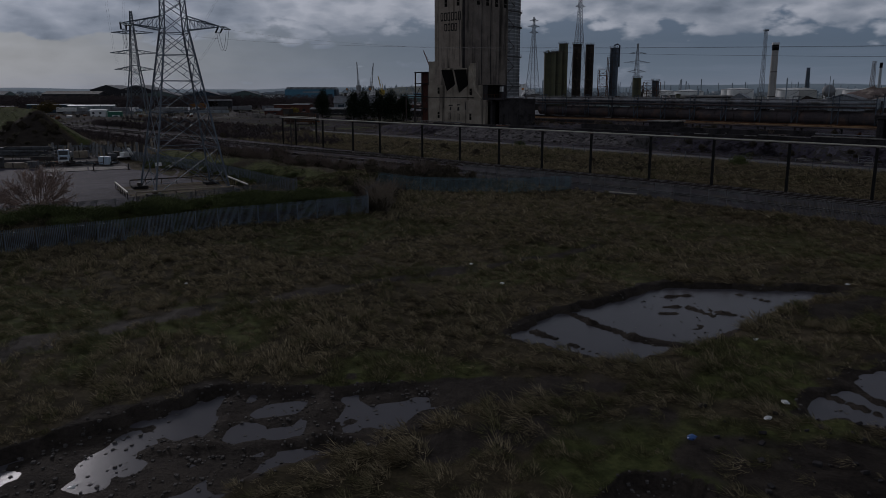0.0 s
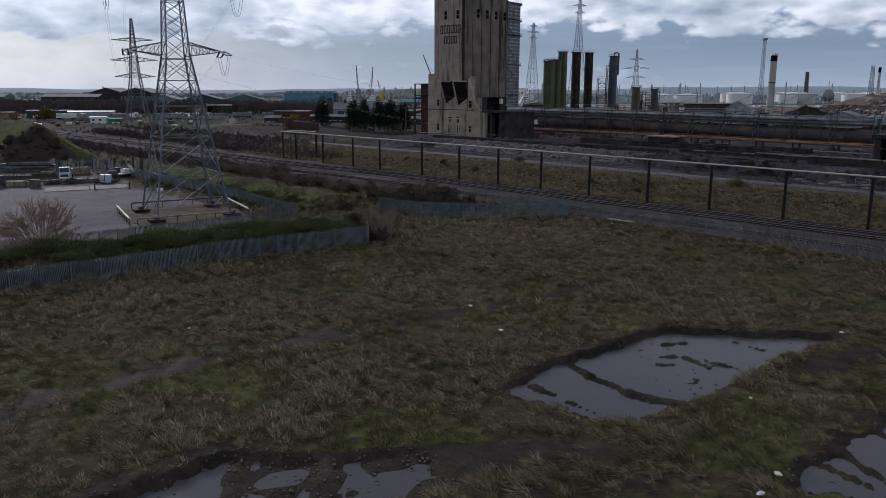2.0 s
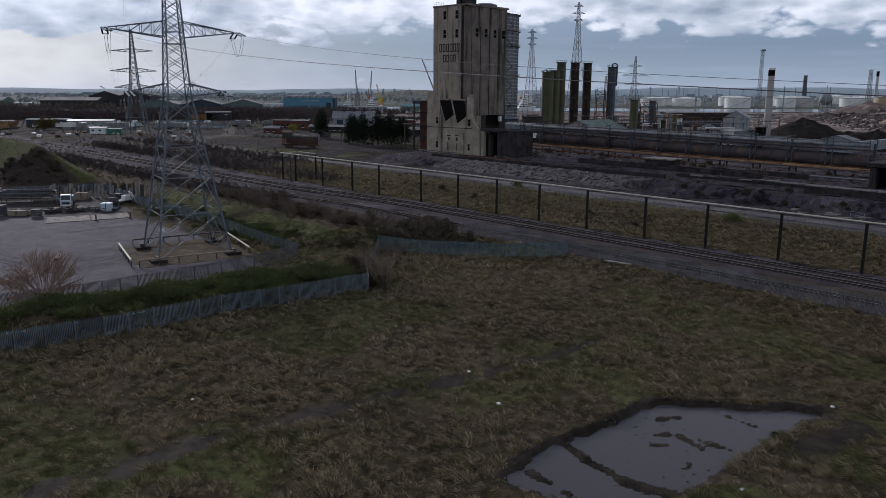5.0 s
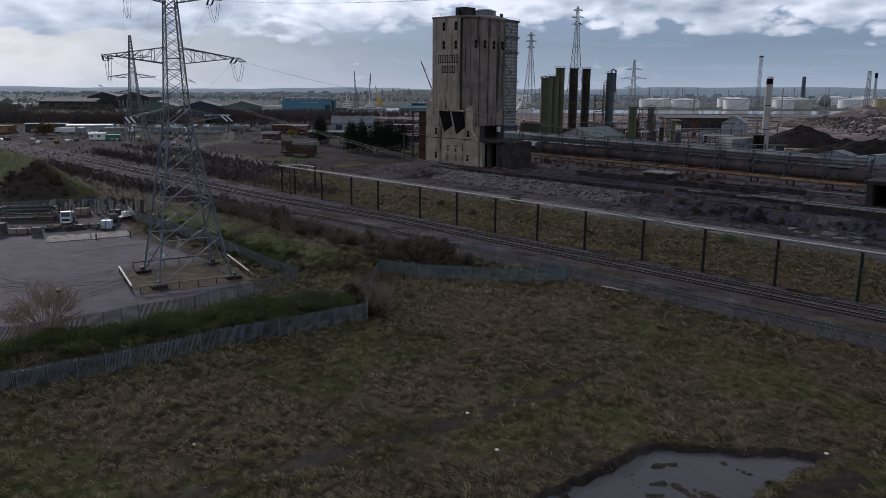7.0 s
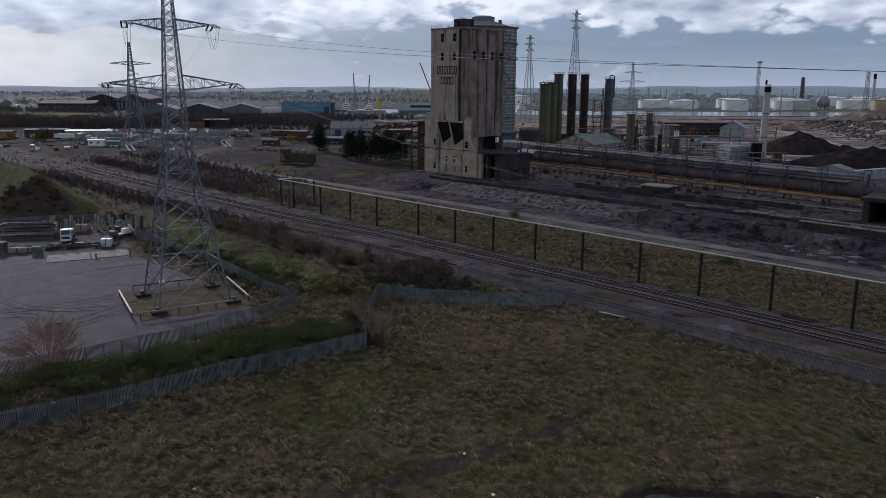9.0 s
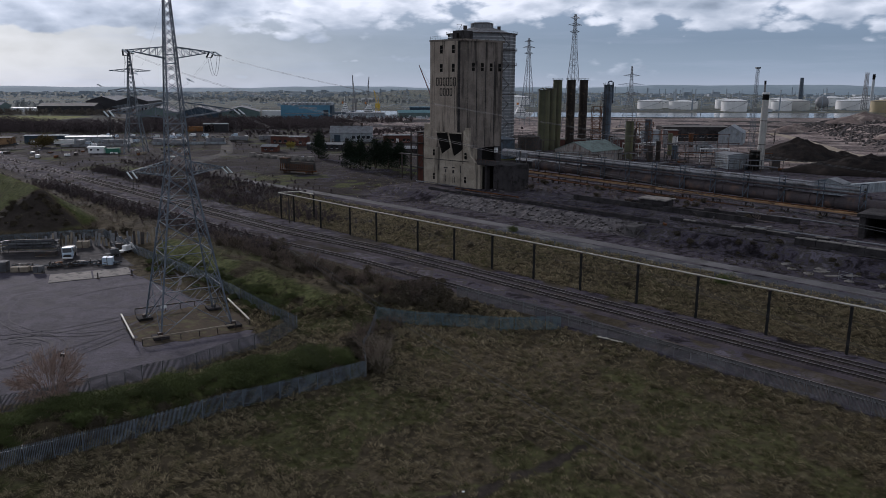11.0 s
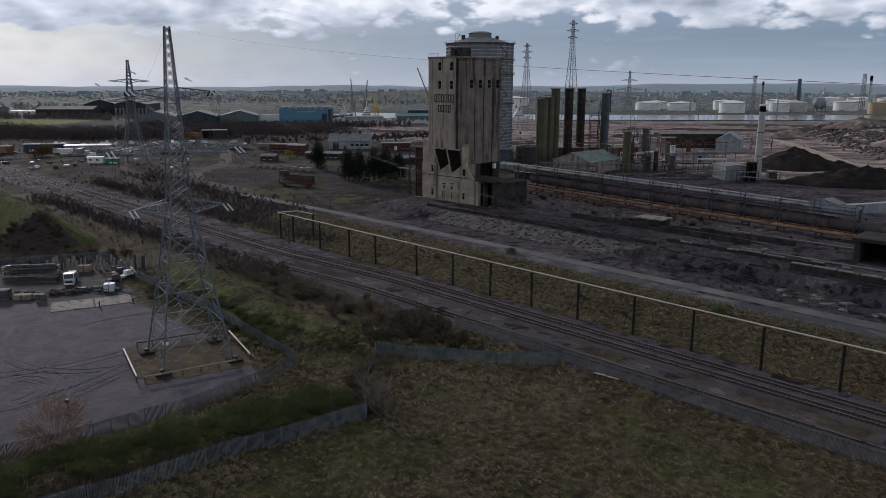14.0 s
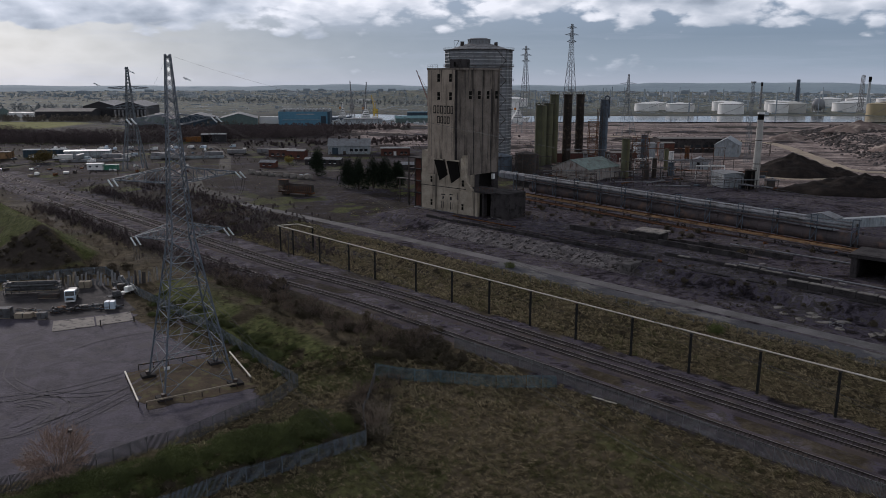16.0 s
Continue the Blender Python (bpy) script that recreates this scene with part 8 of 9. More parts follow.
def crate(x, y, rz, w, d, h, material, label, cat="crate", group="stored crates and pallets"):
    root = thing("crate", (x, y, at(x, y) + 0.06), rz, label, cat, group)
    part("body", boxed(0, w, 0, d, 0.14, h, bevel=0.04), material, root)
    for k in range(3):
        part("runner", boxed(0, w, d * k / 2.3, d * k / 2.3 + 0.12, 0, 0.14), TIMBER, root)
    part("strap", boxed(w * 0.45, w * 0.52, -0.02, d + 0.02, 0.14, h + 0.02), STEEL_DARK, root)


for x, y, rz, w, d, h, m_, l_ in ((-108, 150, 8, 6.0, 2.4, 2.4, YARD_GREY, "grey steel container on the yard"), (-95, 149.5, 8, 2.0, 1.6, 1.7, YARD_GREY, "grey crate on pallets"), (-82.4, 156.6, 10, 2.4, 2.0, 2.0, CAB_BLUE, "pale blue site box"),
                                  (-101.0, 150.5, 5, 4.0, 1.8, 1.2, TIMBER, "stack of timber pallets"), (-97.6, 151.5, 20, 1.5, 1.2, 1.0, TIMBER, "stack of timber pallets"), (-90.0, 157.0, 14, 3.0, 1.2, 0.9, STEEL_DARK, "dark stack of scrap steel"),
                                  (-86.5, 158.2, 14, 2.6, 1.2, 0.8, YARD_GREY, "grey stack of pipes"), (-98, 174.0, 8, 3.0, 2.0, 1.8, TIMBER, "square timber crate on the yard"), (-104, 165.2, 5, 5.0, 1.6, 1.2, STEEL_DARK, "dark low trailer load"),
                                  (-88.6, 174.6, 40, 2.6, 1.8, 1.4, YARD_GREY, "grey wrapped pallet load"), (-112, 156, 10, 2.0, 2.0, 1.2, STEEL_DARK, "dark stack of scrap on the yard"), (-93.2, 155.8, 60, 1.8, 1.4, 0.9, RUST, "rusty stack of scrap on the yard")):
    crate(x, y, rz, w, d, h, m_, l_)

# low bundles of scaffold tube and fittings between the pad and the truck
for k in range(34):
    f = yr.random()
    x, y = -112 + 31 * f + yr.uniform(-1, 1), 152.6 + 5.2 * f + yr.uniform(-1.6, 1.6)
    root = thing("scaffold_bundle", (x, y, at(x, y) + 0.08), 10 + yr.uniform(-14, 14), "low bundle of grey scaffold tubes on the yard", "bundle", "scaffold bundles")
    L_ = yr.uniform(1.2, 3.4)
    for q in range(4):
        part("tube", tube(bmesh.new(), (yr.uniform(-0.3, 0), 0.22 * q, 0.12 + 0.2 * (q % 2) + yr.uniform(0, 0.5)), (L_, 0.22 * q, 0.12 + 0.2 * (q % 2) + yr.uniform(0, 0.5)), 0.09, n=6), yr.choice([YARD_GREY, BLUE_STEEL, YARD_GREY, STEEL_DARK]), root)
    part("stand", boxed(L_ * 0.3, L_ * 0.36, -0.1, 0.8, 0, yr.uniform(0.5, 1.3)), STEEL_DARK, root)


def trailer(x, y, rz, material, label):
    root = thing("plant_trailer", (x, y, at(x, y) + 0.06), rz, label, "trailer", "trailers and plant")
    part("deck", boxed(0, 4.2, -0.9, 0.9, 0.7, 0.9), material, root)
    part("drawbar", boxed(-1.3, 0, -0.07, 0.07, 0.6, 0.72), STEEL_DARK, root)
    part("engine_box", boxed(1.2, 3.2, -0.7, 0.7, 0.9, 2.0, bevel=0.12), material, root)
    part("mast", beam(bmesh.new(), (3.4, 0, 0.9), (2.0, 0.2, 3.2), 0.25), STEEL_GREY, root)
    wheels(root, [(1.6, -0.95), (1.6, 0.95), (2.6, -0.95), (2.6, 0.95)], 0.36, 0.22)


trailer(-85.4, 164.6, 40, YARD_GREY, "dull grey plant machine on a trailer")
trailer(-83.2, 168.0, 70, WHITE, "white plant machine on a trailer")
trailer(-87.4, 171.4, 15, STEEL_DARK, "dark plant machine on a trailer")
trailer(-88.5, 177.0, 100, STEEL_GREY, "grey plant machine on a trailer")
bm = box(bmesh.new(), -0.05, 0.05, -1.2, 1.2, 0, 3.4, bevel=0.02)
ob = solid("leaning_sheet", bm, WHITE, (0, 0, 0), 0, "white sheet leaning on the fence", "sheet")
ob.matrix_basis = pose(-79.6, 169.6, 0.1, 0, -28, 40)
bm = bmesh.new()
prism(bm, [(-87.2, 142.0), (-79.2, 145.6), (-82.6, 151.6), (-90.6, 148.6)], 0.06, 0.18, "z")
solid("concrete_pad", bm, SLAB, (0, 0, 0), 0, "pale worn concrete pad in the yard", "slab", "yard concrete pads", "structure")
bm = bmesh.new()
prism(bm, [(-78.9, 145.8), (-72.0, 149.2), (-75.4, 155.2), (-82.3, 151.8)], 0.06, 0.18, "z")
solid("concrete_pad", bm, SLAB, (0, 0, 0), 0, "pale worn concrete pad in the yard", "slab", "yard concrete pads", "structure")
for x, y in ((-78.0, 145.8), (-71.4, 148.4)):
    root = thing("bollard", (x, y, 0.06), 0, "short dark post at the concrete pad", "bollard", "yard bollards")
    part("post", tube(bmesh.new(), (0, 0, 0), (0, 0, 1.4), 0.16, n=10), STEEL_DARK, root)
    part("base", boxed(-0.35, 0.35, -0.35, 0.35, 0, 0.15), STEEL_DARK, root)
# tyre tracks worn into the hardcore
TRACK = mat("dark_tyre_track", (0.105, 0.096, 0.108), (0.066, 0.060, 0.068), 0.6, 0.85, bump=0.4, fine=3.0, coords="Position")
for cx, cy, rr, a0, a1, w in ((-71.5, 102.8, 6.6, -75, 120, 0.8), (-71.2, 102.5, 5.2, -40, 120, 0.3), (-71.8, 103.2, 3.9, -60, 120, 0.3), (-58, 121, 22, 60, 150, 0.3), (-62, 118, 30, 45, 110, 0.3), (-71.0, 103.4, 7.6, -60, 100, 0.25), (-70.6, 102.2, 8.4, -30, 130, 0.2), (-95, 128, 40, -40, 40, 0.3), (-97, 128, 41.5, -45, 38, 0.3), (-104, 132, 52, -38, 22, 0.25), (-105, 131, 54, -36, 24, 0.25), (-84, 140, 30, -110, -30, 0.3), (-84, 140, 32, -105, -28, 0.3), (-66, 132, 20, 190, 290, 0.25), (-66, 132, 21.6, 185, 285, 0.25)):
    bm = bmesh.new()
    prev = None
    for i in range(49):
        a = radians(a0 + (a1 - a0) * i / 48)
        k = 1 + 0.12 / rr * math.sin(i * 0.5)
        ww = w * (0.7 + 0.5 * float(vn(i, cx, 5, 3)))
        row = [bm.verts.new((cx + math.cos(a) * (rr * k + d), cy + math.sin(a) * (rr * k + d), 0.11)) for d in (-ww / 2, ww / 2)]
        if prev:
            bm.faces.new((prev[0], prev[1], row[1], row[0]))
        prev = row
    bmesh.ops.recalc_face_normals(bm, faces=bm.faces)
    solid("tyre_track", bm, TRACK, (0, 0, 0), 0, "curved dark tyre mark on the yard", "tyre mark", "tyre marks", "structure")
pole = thing("camera_pole", (-53.0, 87.6, 0.1), 0, "slim dark pole with a camera head", "pole")
part("pole", tube(bmesh.new(), (0, 0, 0), (0, 0, 6.0), 0.09, 0.07, n=8), STEEL_DARK, pole)
part("camera_head", boxed(-0.35, 0.3, -0.2, 0.2, 5.9, 6.35, bevel=0.05), STEEL_DARK, pole)

# litter and small things in the field
tyre = bmesh.new()
bmesh.ops.create_circle(tyre, segments=8, radius=0.14, matrix=Matrix.Translation((0.33, 0, 0)) @ Matrix.Rotation(radians(90), 4, "X"))
bmesh.ops.spin(tyre, geom=list(tyre.verts) + list(tyre.edges), cent=(0, 0, 0), axis=(0, 0, 1), angle=2 * math.pi, steps=20, use_merge=True)
solid("tyre", tyre, RUBBER, (29.5, 52.9, -0.30), 0, "old black tyre lying in a puddle", "tyre", smooth=True)
for x, y, s, m_ in ((2.9, 64.6, 0.35, WHITE), (5.4, 57.0, 0.4, WHITE), (12.6, 29.9, 0.42, PLASTIC_BLUE), (22.4, 43.9, 0.3, WHITE), (36.5, 56.5, 0.35, WHITE), (17.5, 32.0, 0.35, WHITE), (-24.0, 58.5, 0.3, WHITE), (-34.0, 43.2, 0.3, WHITE), (19.6, 34.2, 0.4, WHITE), (-17.0, 26.5, 0.3, WHITE)):
    bm = bmesh.new()
    bmesh.ops.create_icosphere(bm, subdivisions=2, radius=s * 0.55)
    for v in bm.verts:
        v.co += Vector((1, 0.8, 0.5)) * 0.5 * s * noise.noise(v.co * 6 + Vector((x, y, 0)))
        v.co.z *= 0.45
    solid("litter", bm, m_, (x, y, at(x, y) + 0.3), prng.uniform(0, 360), "crumpled blue plastic in the grass" if m_ is PLASTIC_BLUE else "scrap of crumpled white litter in the grass", "litter", "scraps of litter")
rr_ = random.Random(4)
bm = bmesh.new()
spots = [(rr_.uniform(4, 36), rr_.uniform(34, 58)) if k % 4 == 0 else (rr_.uniform(-26, 12), rr_.uniform(22, 38)) for k in range(2600)]
deep = pool_depth(np.array([p[0] for p in spots]), np.array([p[1] for p in spots]))
for (x, y), d_ in zip(spots, deep):
    if d_ > 0.6:
        continue
    s = rr_.uniform(0.025, 0.085)
    g = at(x, y)
    box(bm, x - s, x + s * rr_.uniform(0.5, 1.2), y - s * rr_.uniform(0.5, 1.2), y + s, g - 0.04, g + s * rr_.uniform(0.5, 1.3))
solid("gravel", bm, mat("pool_gravel", (0.16, 0.145, 0.135), (0.06, 0.054, 0.05), 3.0, 0.9, bump=0.3, coords="Position"), (0, 0, 0), 0, "wet stones and gravel in the muddy pools", "gravel", kind="stuff")
for k in range(70):
    x, y = rr_.uniform(14, 30), rr_.uniform(24, 34)
    s = rr_.uniform(0.08, 0.26)
    ob = solid("rubble_lump", box(bmesh.new(), -s, s * 0.8, -s * 0.7, s * 0.7, -s * 0.4, s * 0.5, bevel=s * 0.15), CONC_DARK, (0, 0, 0), 0, "dark lump of broken concrete in mud", "rubble", "lumps of rubble in the field")
    ob.matrix_basis = pose(x, y, at(x, y) + 0.05, rr_.uniform(-30, 30), rr_.uniform(-30, 30), rr_.uniform(0, 180))
for k in range(3):
    solid("fallen_rail", beam(bmesh.new(), (27.8 + k * 1.9, 108.2 - k * 1.45, at(28, 108) + 0.35), (29.6 + k * 1.9, 106.9 - k * 1.45, at(30, 106) + 0.4), 0.16), PIPE_WHITE, (0, 0, 0), 0, "pale length of pipe lying at the fence", "pipe", "pale pipe lengths") if k < 2 else None

# ---- waste ground towards the river, left of the tower ----
def wagon():
    root = thing("derelict_coke_car", (-76, 318.5, at(-76, 318)), -24, "rusty dark derelict coke wagon on its track", "wagon")
    part("underframe", boxed(0, 19, -1.6, 1.6, 1.0, 1.5), RUST, root)
    part("hopper_back", prism(bmesh.new(), [(0.5, 1.5), (18.5, 1.5), (18.5, 5.2), (0.5, 5.2)], 1.2, 1.5), STEEL_DARK, root)
    part("sloping_floor", prism(bmesh.new(), [(0.5, 1.5), (18.5, 1.5), (18.5, 1.8), (0.5, 1.8)], -1.8, 1.5), STEEL_DARK, root)
    for x in np.arange(0.5, 18.8, 1.2):
        part("side_rib", boxed(x, x + 0.22, -1.9, -1.5, 1.5, 4.6), RUST, root)
    for z in (2.3, 3.2, 4.1, 4.6):
        part("side_rail", boxed(0.4, 18.7, -1.85, -1.65, z, z + 0.2), STEEL_DARK, root)
    part("cab", boxed(0.3, 4.2, -1.5, 1.5, 4.7, 6.9, bevel=0.08), STEEL_DARK, root)
    part("cab_roof", boxed(0.0, 4.5, -1.8, 1.8, 6.9, 7.1), RUST, root)
    wheels(root, [(2, -0.8), (2, 0.8), (4.5, -0.8), (4.5, 0.8), (14.5, -0.8), (14.5, 0.8), (17, -0.8), (17, 0.8)], 0.5, 0.2, RUST)


wagon()
for k in range(9):
    f = k / 8
    x, y = -109 + 38 * f, 388 - 22 * f
    solid("concrete_block", boxed(-2.3, 2.3, -0.8, 0.8, -0.2, yr.uniform(1.4, 2.6), bevel=0.08), SLAB, (x, y, at(x, y)), -30 + yr.uniform(-4, 4), "pale concrete block in a row on waste ground", "block", "row of concrete blocks")

# pale workshop and brick outbuildings
shop = gabled("workshop", (-80, 490, 2.2), 4, 31, 20, 6.4, 11.0, CLAD_GREY, ROOF_GREY, "pale grey workshop with a pitched roof and three roof vents", "building", doors=[(3, 7.5, 0, 5.0, CLAD_NAVY), (11, 13, 0, 2.6, STEEL_DARK)], windows=[(16 + 3.6 * k, 18.4 + 3.6 * k, 2.2, 4.2) for k in range(4)])
for x in (8.0, 15.5, 23.0):
    v_ = part("roof_vent", boxed(x - 0.8, x + 0.8, 9.2, 10.8, 10.6, 13.0), STEEL_DARK, shop)
    part("vent_cap", boxed(x - 1.1, x + 1.1, 8.9, 11.1, 13.0, 13.35), STEEL_DARK, v_)
gabled("brick_office", (-120, 474, 2.2), -10, 26, 9, 5.2, 5.5, BRICK, ROOF_BROWN, "flat-roofed red brick office", "building", "brick buildings", windows=[(2 + 4 * k, 4 + 4 * k, 1.2, 2.8) for k in range(6)])
gabled("brick_office", (-104, 462, 2.2), -10, 12, 7, 5.6, 6.2, BRICK, ROOF_GREY, "small red brick building with windows", "building", "brick buildings", windows=[(2, 3.6, 1.2, 2.8), (7, 9, 1.2, 2.8)])
gabled("brick_office", (-40, 484, 2.2), 6, 21, 12, 5.2, 5.6, BRICK, ROOF_GREY, "flat-roofed red brick building", "building", "brick buildings", [(9, 11, 0, 3, WHITE)], [(2, 4, 1.2, 2.8), (5.5, 7.5, 1.2, 2.8), (14, 16, 1.2, 2.8), (17, 19, 1.2, 2.8)])
gabled("brick_office", (-22, 405, 2.2), 0, 22, 8, 3.2, 4.4, CONC_DARK, ROOF_GREY, "low sooty shed near the trees", "shed", "brick buildings")
gabled("brick_office", (-112, 418, 2.2), -8, 10, 6, 3.0, 4.2, BRICK, ROOF_GREY, "low brick hut with a grey roof", "building", "brick buildings", windows=[(2, 3.4, 1, 2.2), (6, 7.4, 1, 2.2)])
gabled("brick_office", (-86, 432, 2.2), -8, 24, 7, 3.4, 4.4, CONC_DARK, ROOF_GREY, "long low grey shed", "shed", "brick buildings", windows=[(2 + 3.5 * k, 3.6 + 3.5 * k, 1, 2.4) for k in range(6)])


def car(place, rz, paint, label, kind_="car", van=False):
    root = thing(kind_, place, rz, label, kind_, "parked vehicles")
    if van:
        body = [(0, 0.4), (5.2, 0.4), (5.2, 2.3), (1.4, 2.35), (0.6, 1.4), (0, 1.2)]
    else:
        body = [(0, 0.35), (4.3, 0.35), (4.3, 0.95), (3.9, 1.0), (3.2, 1.45), (1.7, 1.45), (1.1, 0.98), (0.1, 0.85)]
    part("body", prism(bmesh.new(), body, -0.85, 0.85), paint, root)
    for y in (-0.87, 0.84):
        part("side_window", prism(bmesh.new(), [(1.3, 1.0), (3.3, 1.0), (3.05, 1.38), (1.75, 1.38)] if not van else [(0.8, 1.45), (1.9, 1.45), (1.9, 2.1), (1.4, 2.1)], y, y + 0.03), GLASS, root)
    L = 5.2 if van else 4.3
    wheels(root, [(0.85, -0.75), (0.85, 0.75), (L - 0.85, -0.75), (L - 0.85, 0.75)], 0.33, 0.2)
    return root


PAINTS = [WHITE, WHITE, STEEL_GREY, CAB_BLUE, BLUE_STEEL, RED, STEEL_DARK, PIPE_GREY, WHITE]
cars = [car((-268, 462, 2.2), 20, WHITE, "white parked van in the vehicle yard", "van", True), car((-262, 470, 2.2), 20, BLUE_STEEL, "blue-grey parked car in the vehicle yard")]
cars += [car((-240, 474, 2.2), 100, STEEL_DARK, "dark parked car in the vehicle yard"), car((-230, 466, 2.2), 100, PIPE_GREY, "grey parked car in the vehicle yard"), car((-222, 480, 2.2), 15, CAB_BLUE, "pale blue parked van in the vehicle yard", "van", True)]
for k in range(64):
    x, y = yr.uniform(-330, -165), yr.uniform(452, 545)
    copy_thing(yr.choice(cars), pose(x, y, at(x, y) + 0.02, 0, 0, yr.choice([15, 105, 20, 195]) + yr.uniform(-8, 8)))
def box_trailer(place, rz, paint):
    root = thing("box_trailer", place, rz, "long pale box trailer parked in the vehicle yard", "trailer", "parked trailers")
    part("box", boxed(0, 12.6, -1.25, 1.25, 1.1, 3.9, bevel=0.05), paint, root)
    part("roof_edge", boxed(-0.02, 12.62, -1.28, 1.28, 3.9, 4.0), STEEL_GREY, root)
    part("chassis", boxed(0.4, 12.2, -0.5, 0.5, 0.75, 1.1), STEEL_DARK, root)
    part("rear_door", boxed(-0.06, 0.0, -1.15, 1.15, 1.2, 3.8), STEEL_GREY, root)
    for x in (1.6, 2.9, 4.2):
        for y in (-1.0, 1.0):
            part("wheel", tube(bmesh.new(), (x, y - 0.15, 0.5), (x, y + 0.15, 0.5), 0.5, n=14), RUBBER, root)
    part("landing_leg", boxed(10.2, 10.4, -0.8, 0.8, 0.02, 0.8), STEEL_DARK, root)
    return root


trailers = [box_trailer((-262, 452, 2.2), 8, WHITE), box_trailer((-244, 449, 2.2), 98, STEEL_GREY), box_trailer((-230, 456, 2.2), 10, PIPE_GREY)]
for k in range(9):
    x, y = -214 + 12 * k + yr.uniform(-3, 3), 455 + 2 * k + yr.choice((0, 9, 22))
    copy_thing(trailers[k * 2 % 3], pose(x, y, at(x, y), 0, 0, (8 if k % 3 else 98) + yr.uniform(-6, 6)))
car((-79, 372, 2.25), 25, CAB_BLUE, "blue parked car beside the trees")
car((-76, 376, 2.25), 25, BLUE_STEEL, "dark blue parked car beside the trees")
car((-233, 441, 2.2), 10, WHITE, "white van parked beside the yard fence", "van", True)
gabled("site_cabin", (-262, 466, 2.2), 12, 30, 9, 4.6, 5.2, CLAD_GREY, WHITE, "pale grey site building in the vehicle yard", "building", "site cabins")
gabled("site_cabin", (-292, 468, 2.2), 12, 28, 9, 5.2, 5.6, CLAD_NAVY, CLAD_GREY, "dark site building in the vehicle yard", "building", "site cabins")
gabled("site_cabin", (-330, 462, 2.2), 10, 30, 9, 4.0, 4.4, RUST_ORANGE, ROOF_BROWN, "ochre-brown low site building", "building", "site cabins")
for k, (x, y, l_, m_) in enumerate(((-252, 442, 44, PIPE_GREY), (-200, 462, 50, CLAD_GREY), (-300, 430, 50, SLAB), (-205, 470, 40, SLAB))):
    solid("low_wall", boxed(0, l_, -0.4, 0.4, 0, 1.9, bevel=0.04), m_, (x, y, at(x, y)), 10 - k * 3, "long low pale wall or stacked beams", "wall", "pale low walls")
gabled("site_cabin", (-214, 404, 2.2), 10, 9, 4, 3.4, 3.8, WHITE, WHITE, "white site cabin beside the railway", "cabin", "site cabins", windows=[(1, 2.4, 1.4, 2.4), (5, 6.4, 1.4, 2.4)])
gabled("site_cabin", (-204, 405, 2.2), 10, 8, 3.5, 2.6, 2.8, GREEN_PAINT, GREEN_PAINT, "green storage container beside the railway", "container", "site cabins")
for k in range(30):
    x, y = yr.uniform(-290, -150), yr.uniform(385, 425)
    solid("scrap_item", box(bmesh.new(), -yr.uniform(0.5, 2.0), yr.uniform(0.5, 2.0), -0.8, 0.8, 0, yr.uniform(0.6, 2.2), bevel=0.08), yr.choice([STEEL_DARK, STEEL_GREY, RUST, SLAB, WHITE, TIMBER]), (x, y, at(x, y)), yr.uniform(0, 180), "scrap or stored material on waste ground", "scrap", "stored scrap")
for k in range(5):
    solid("lamp_post", tube(bmesh.new(), (0, 0, 0), (0, 0, 11), 0.14, 0.09, n=8), STEEL_GREY, (-300 + 34 * k, 440 + 6 * k, 2.2), 0, "thin grey lamp post at the vehicle yard", "lamp post", "lamp posts")
# far sheds
for x, y in ((-524, 996), (-480, 996)):
    gabled("steel_shed", (x, y, 2), 8, 46, 100, 16, 23, CLAD_BLACK, ROOF_GREY, "huge black steel shed with a grey roof", "shed", "far steel sheds", along="y")
for k in range(9):
    solid("buttress", boxed(0, 2.0, -2.5, 0, 0, 11), STEEL_GREY, (-476 + k * 5.2, 993 + k * 0.7, 2), 8, "pale upright rib at the black shed", "post", "shed ribs")
gabled("steel_shed", (-572, 955, 2), 6, 78, 40, 10, 14, CLAD_BLACK, ROOF_BROWN, "low black steel shed with a brown roof", "shed", "far steel sheds")
gabled("steel_shed", (-720, 970, 2), 6, 80, 40, 9, 14, CLAD_GREEN, ROOF_GREY, "low green shed far off", "shed", "far steel sheds")
solid("white_store", boxed(0, 70, 0, 10, 0, 6), WHITE, (-640, 1000, 2), 5, "low white store building far off", "building")
for k in range(3):
    gabled("steel_shed", (-352 + 46 * k, 778 + 12 * k, 2), 12, 44, 60, 9, 15, CLAD_GREEN if k != 1 else CLAD_NAVY, ROOF_GREY, "grey-green gabled steel shed", "shed", "far steel sheds", along="y")
solid("white_store", boxed(0, 42, 0, 12, 0, 9, bevel=0.1), WHITE, (-224, 846, 2), 3, "low white store building beside the blue hall", "building")
# its open front is a black panel, shade put into the colour
gabled("open_shed", (-209, 592, 2), 12, 21, 14, 6.6, 7.2, CLAD_BLACK, ROOF_GREY, "dark open-fronted shed with a pale roof", "shed", "", [(1, 9, 0, 6, SOOT_SHADE)])
solid("timber_stack", boxed(0, 15, 0, 6, 0, 4.4, bevel=0.1), ORANGE, (-226, 594, 2), 12, "orange-brown stack of boxes beside the open shed", "stack")
# blue fabrication hall
hall = thing("fabrication_hall", (-194, 822, 2), 4, "large blue steel fabrication hall with sawtooth roof lights", "building")
part("wall", boxed(0, 60, 0, 44, 0, 16.5), CLAD_BLUE, hall)
part("end_wall", boxed(60.02, 63, -0.3, 44, 0, 16.5), CLAD_NAVY, hall)
part("annex", boxed(6, 50, -8, -0.02, 0, 6.5), CLAD_BLUE, hall)
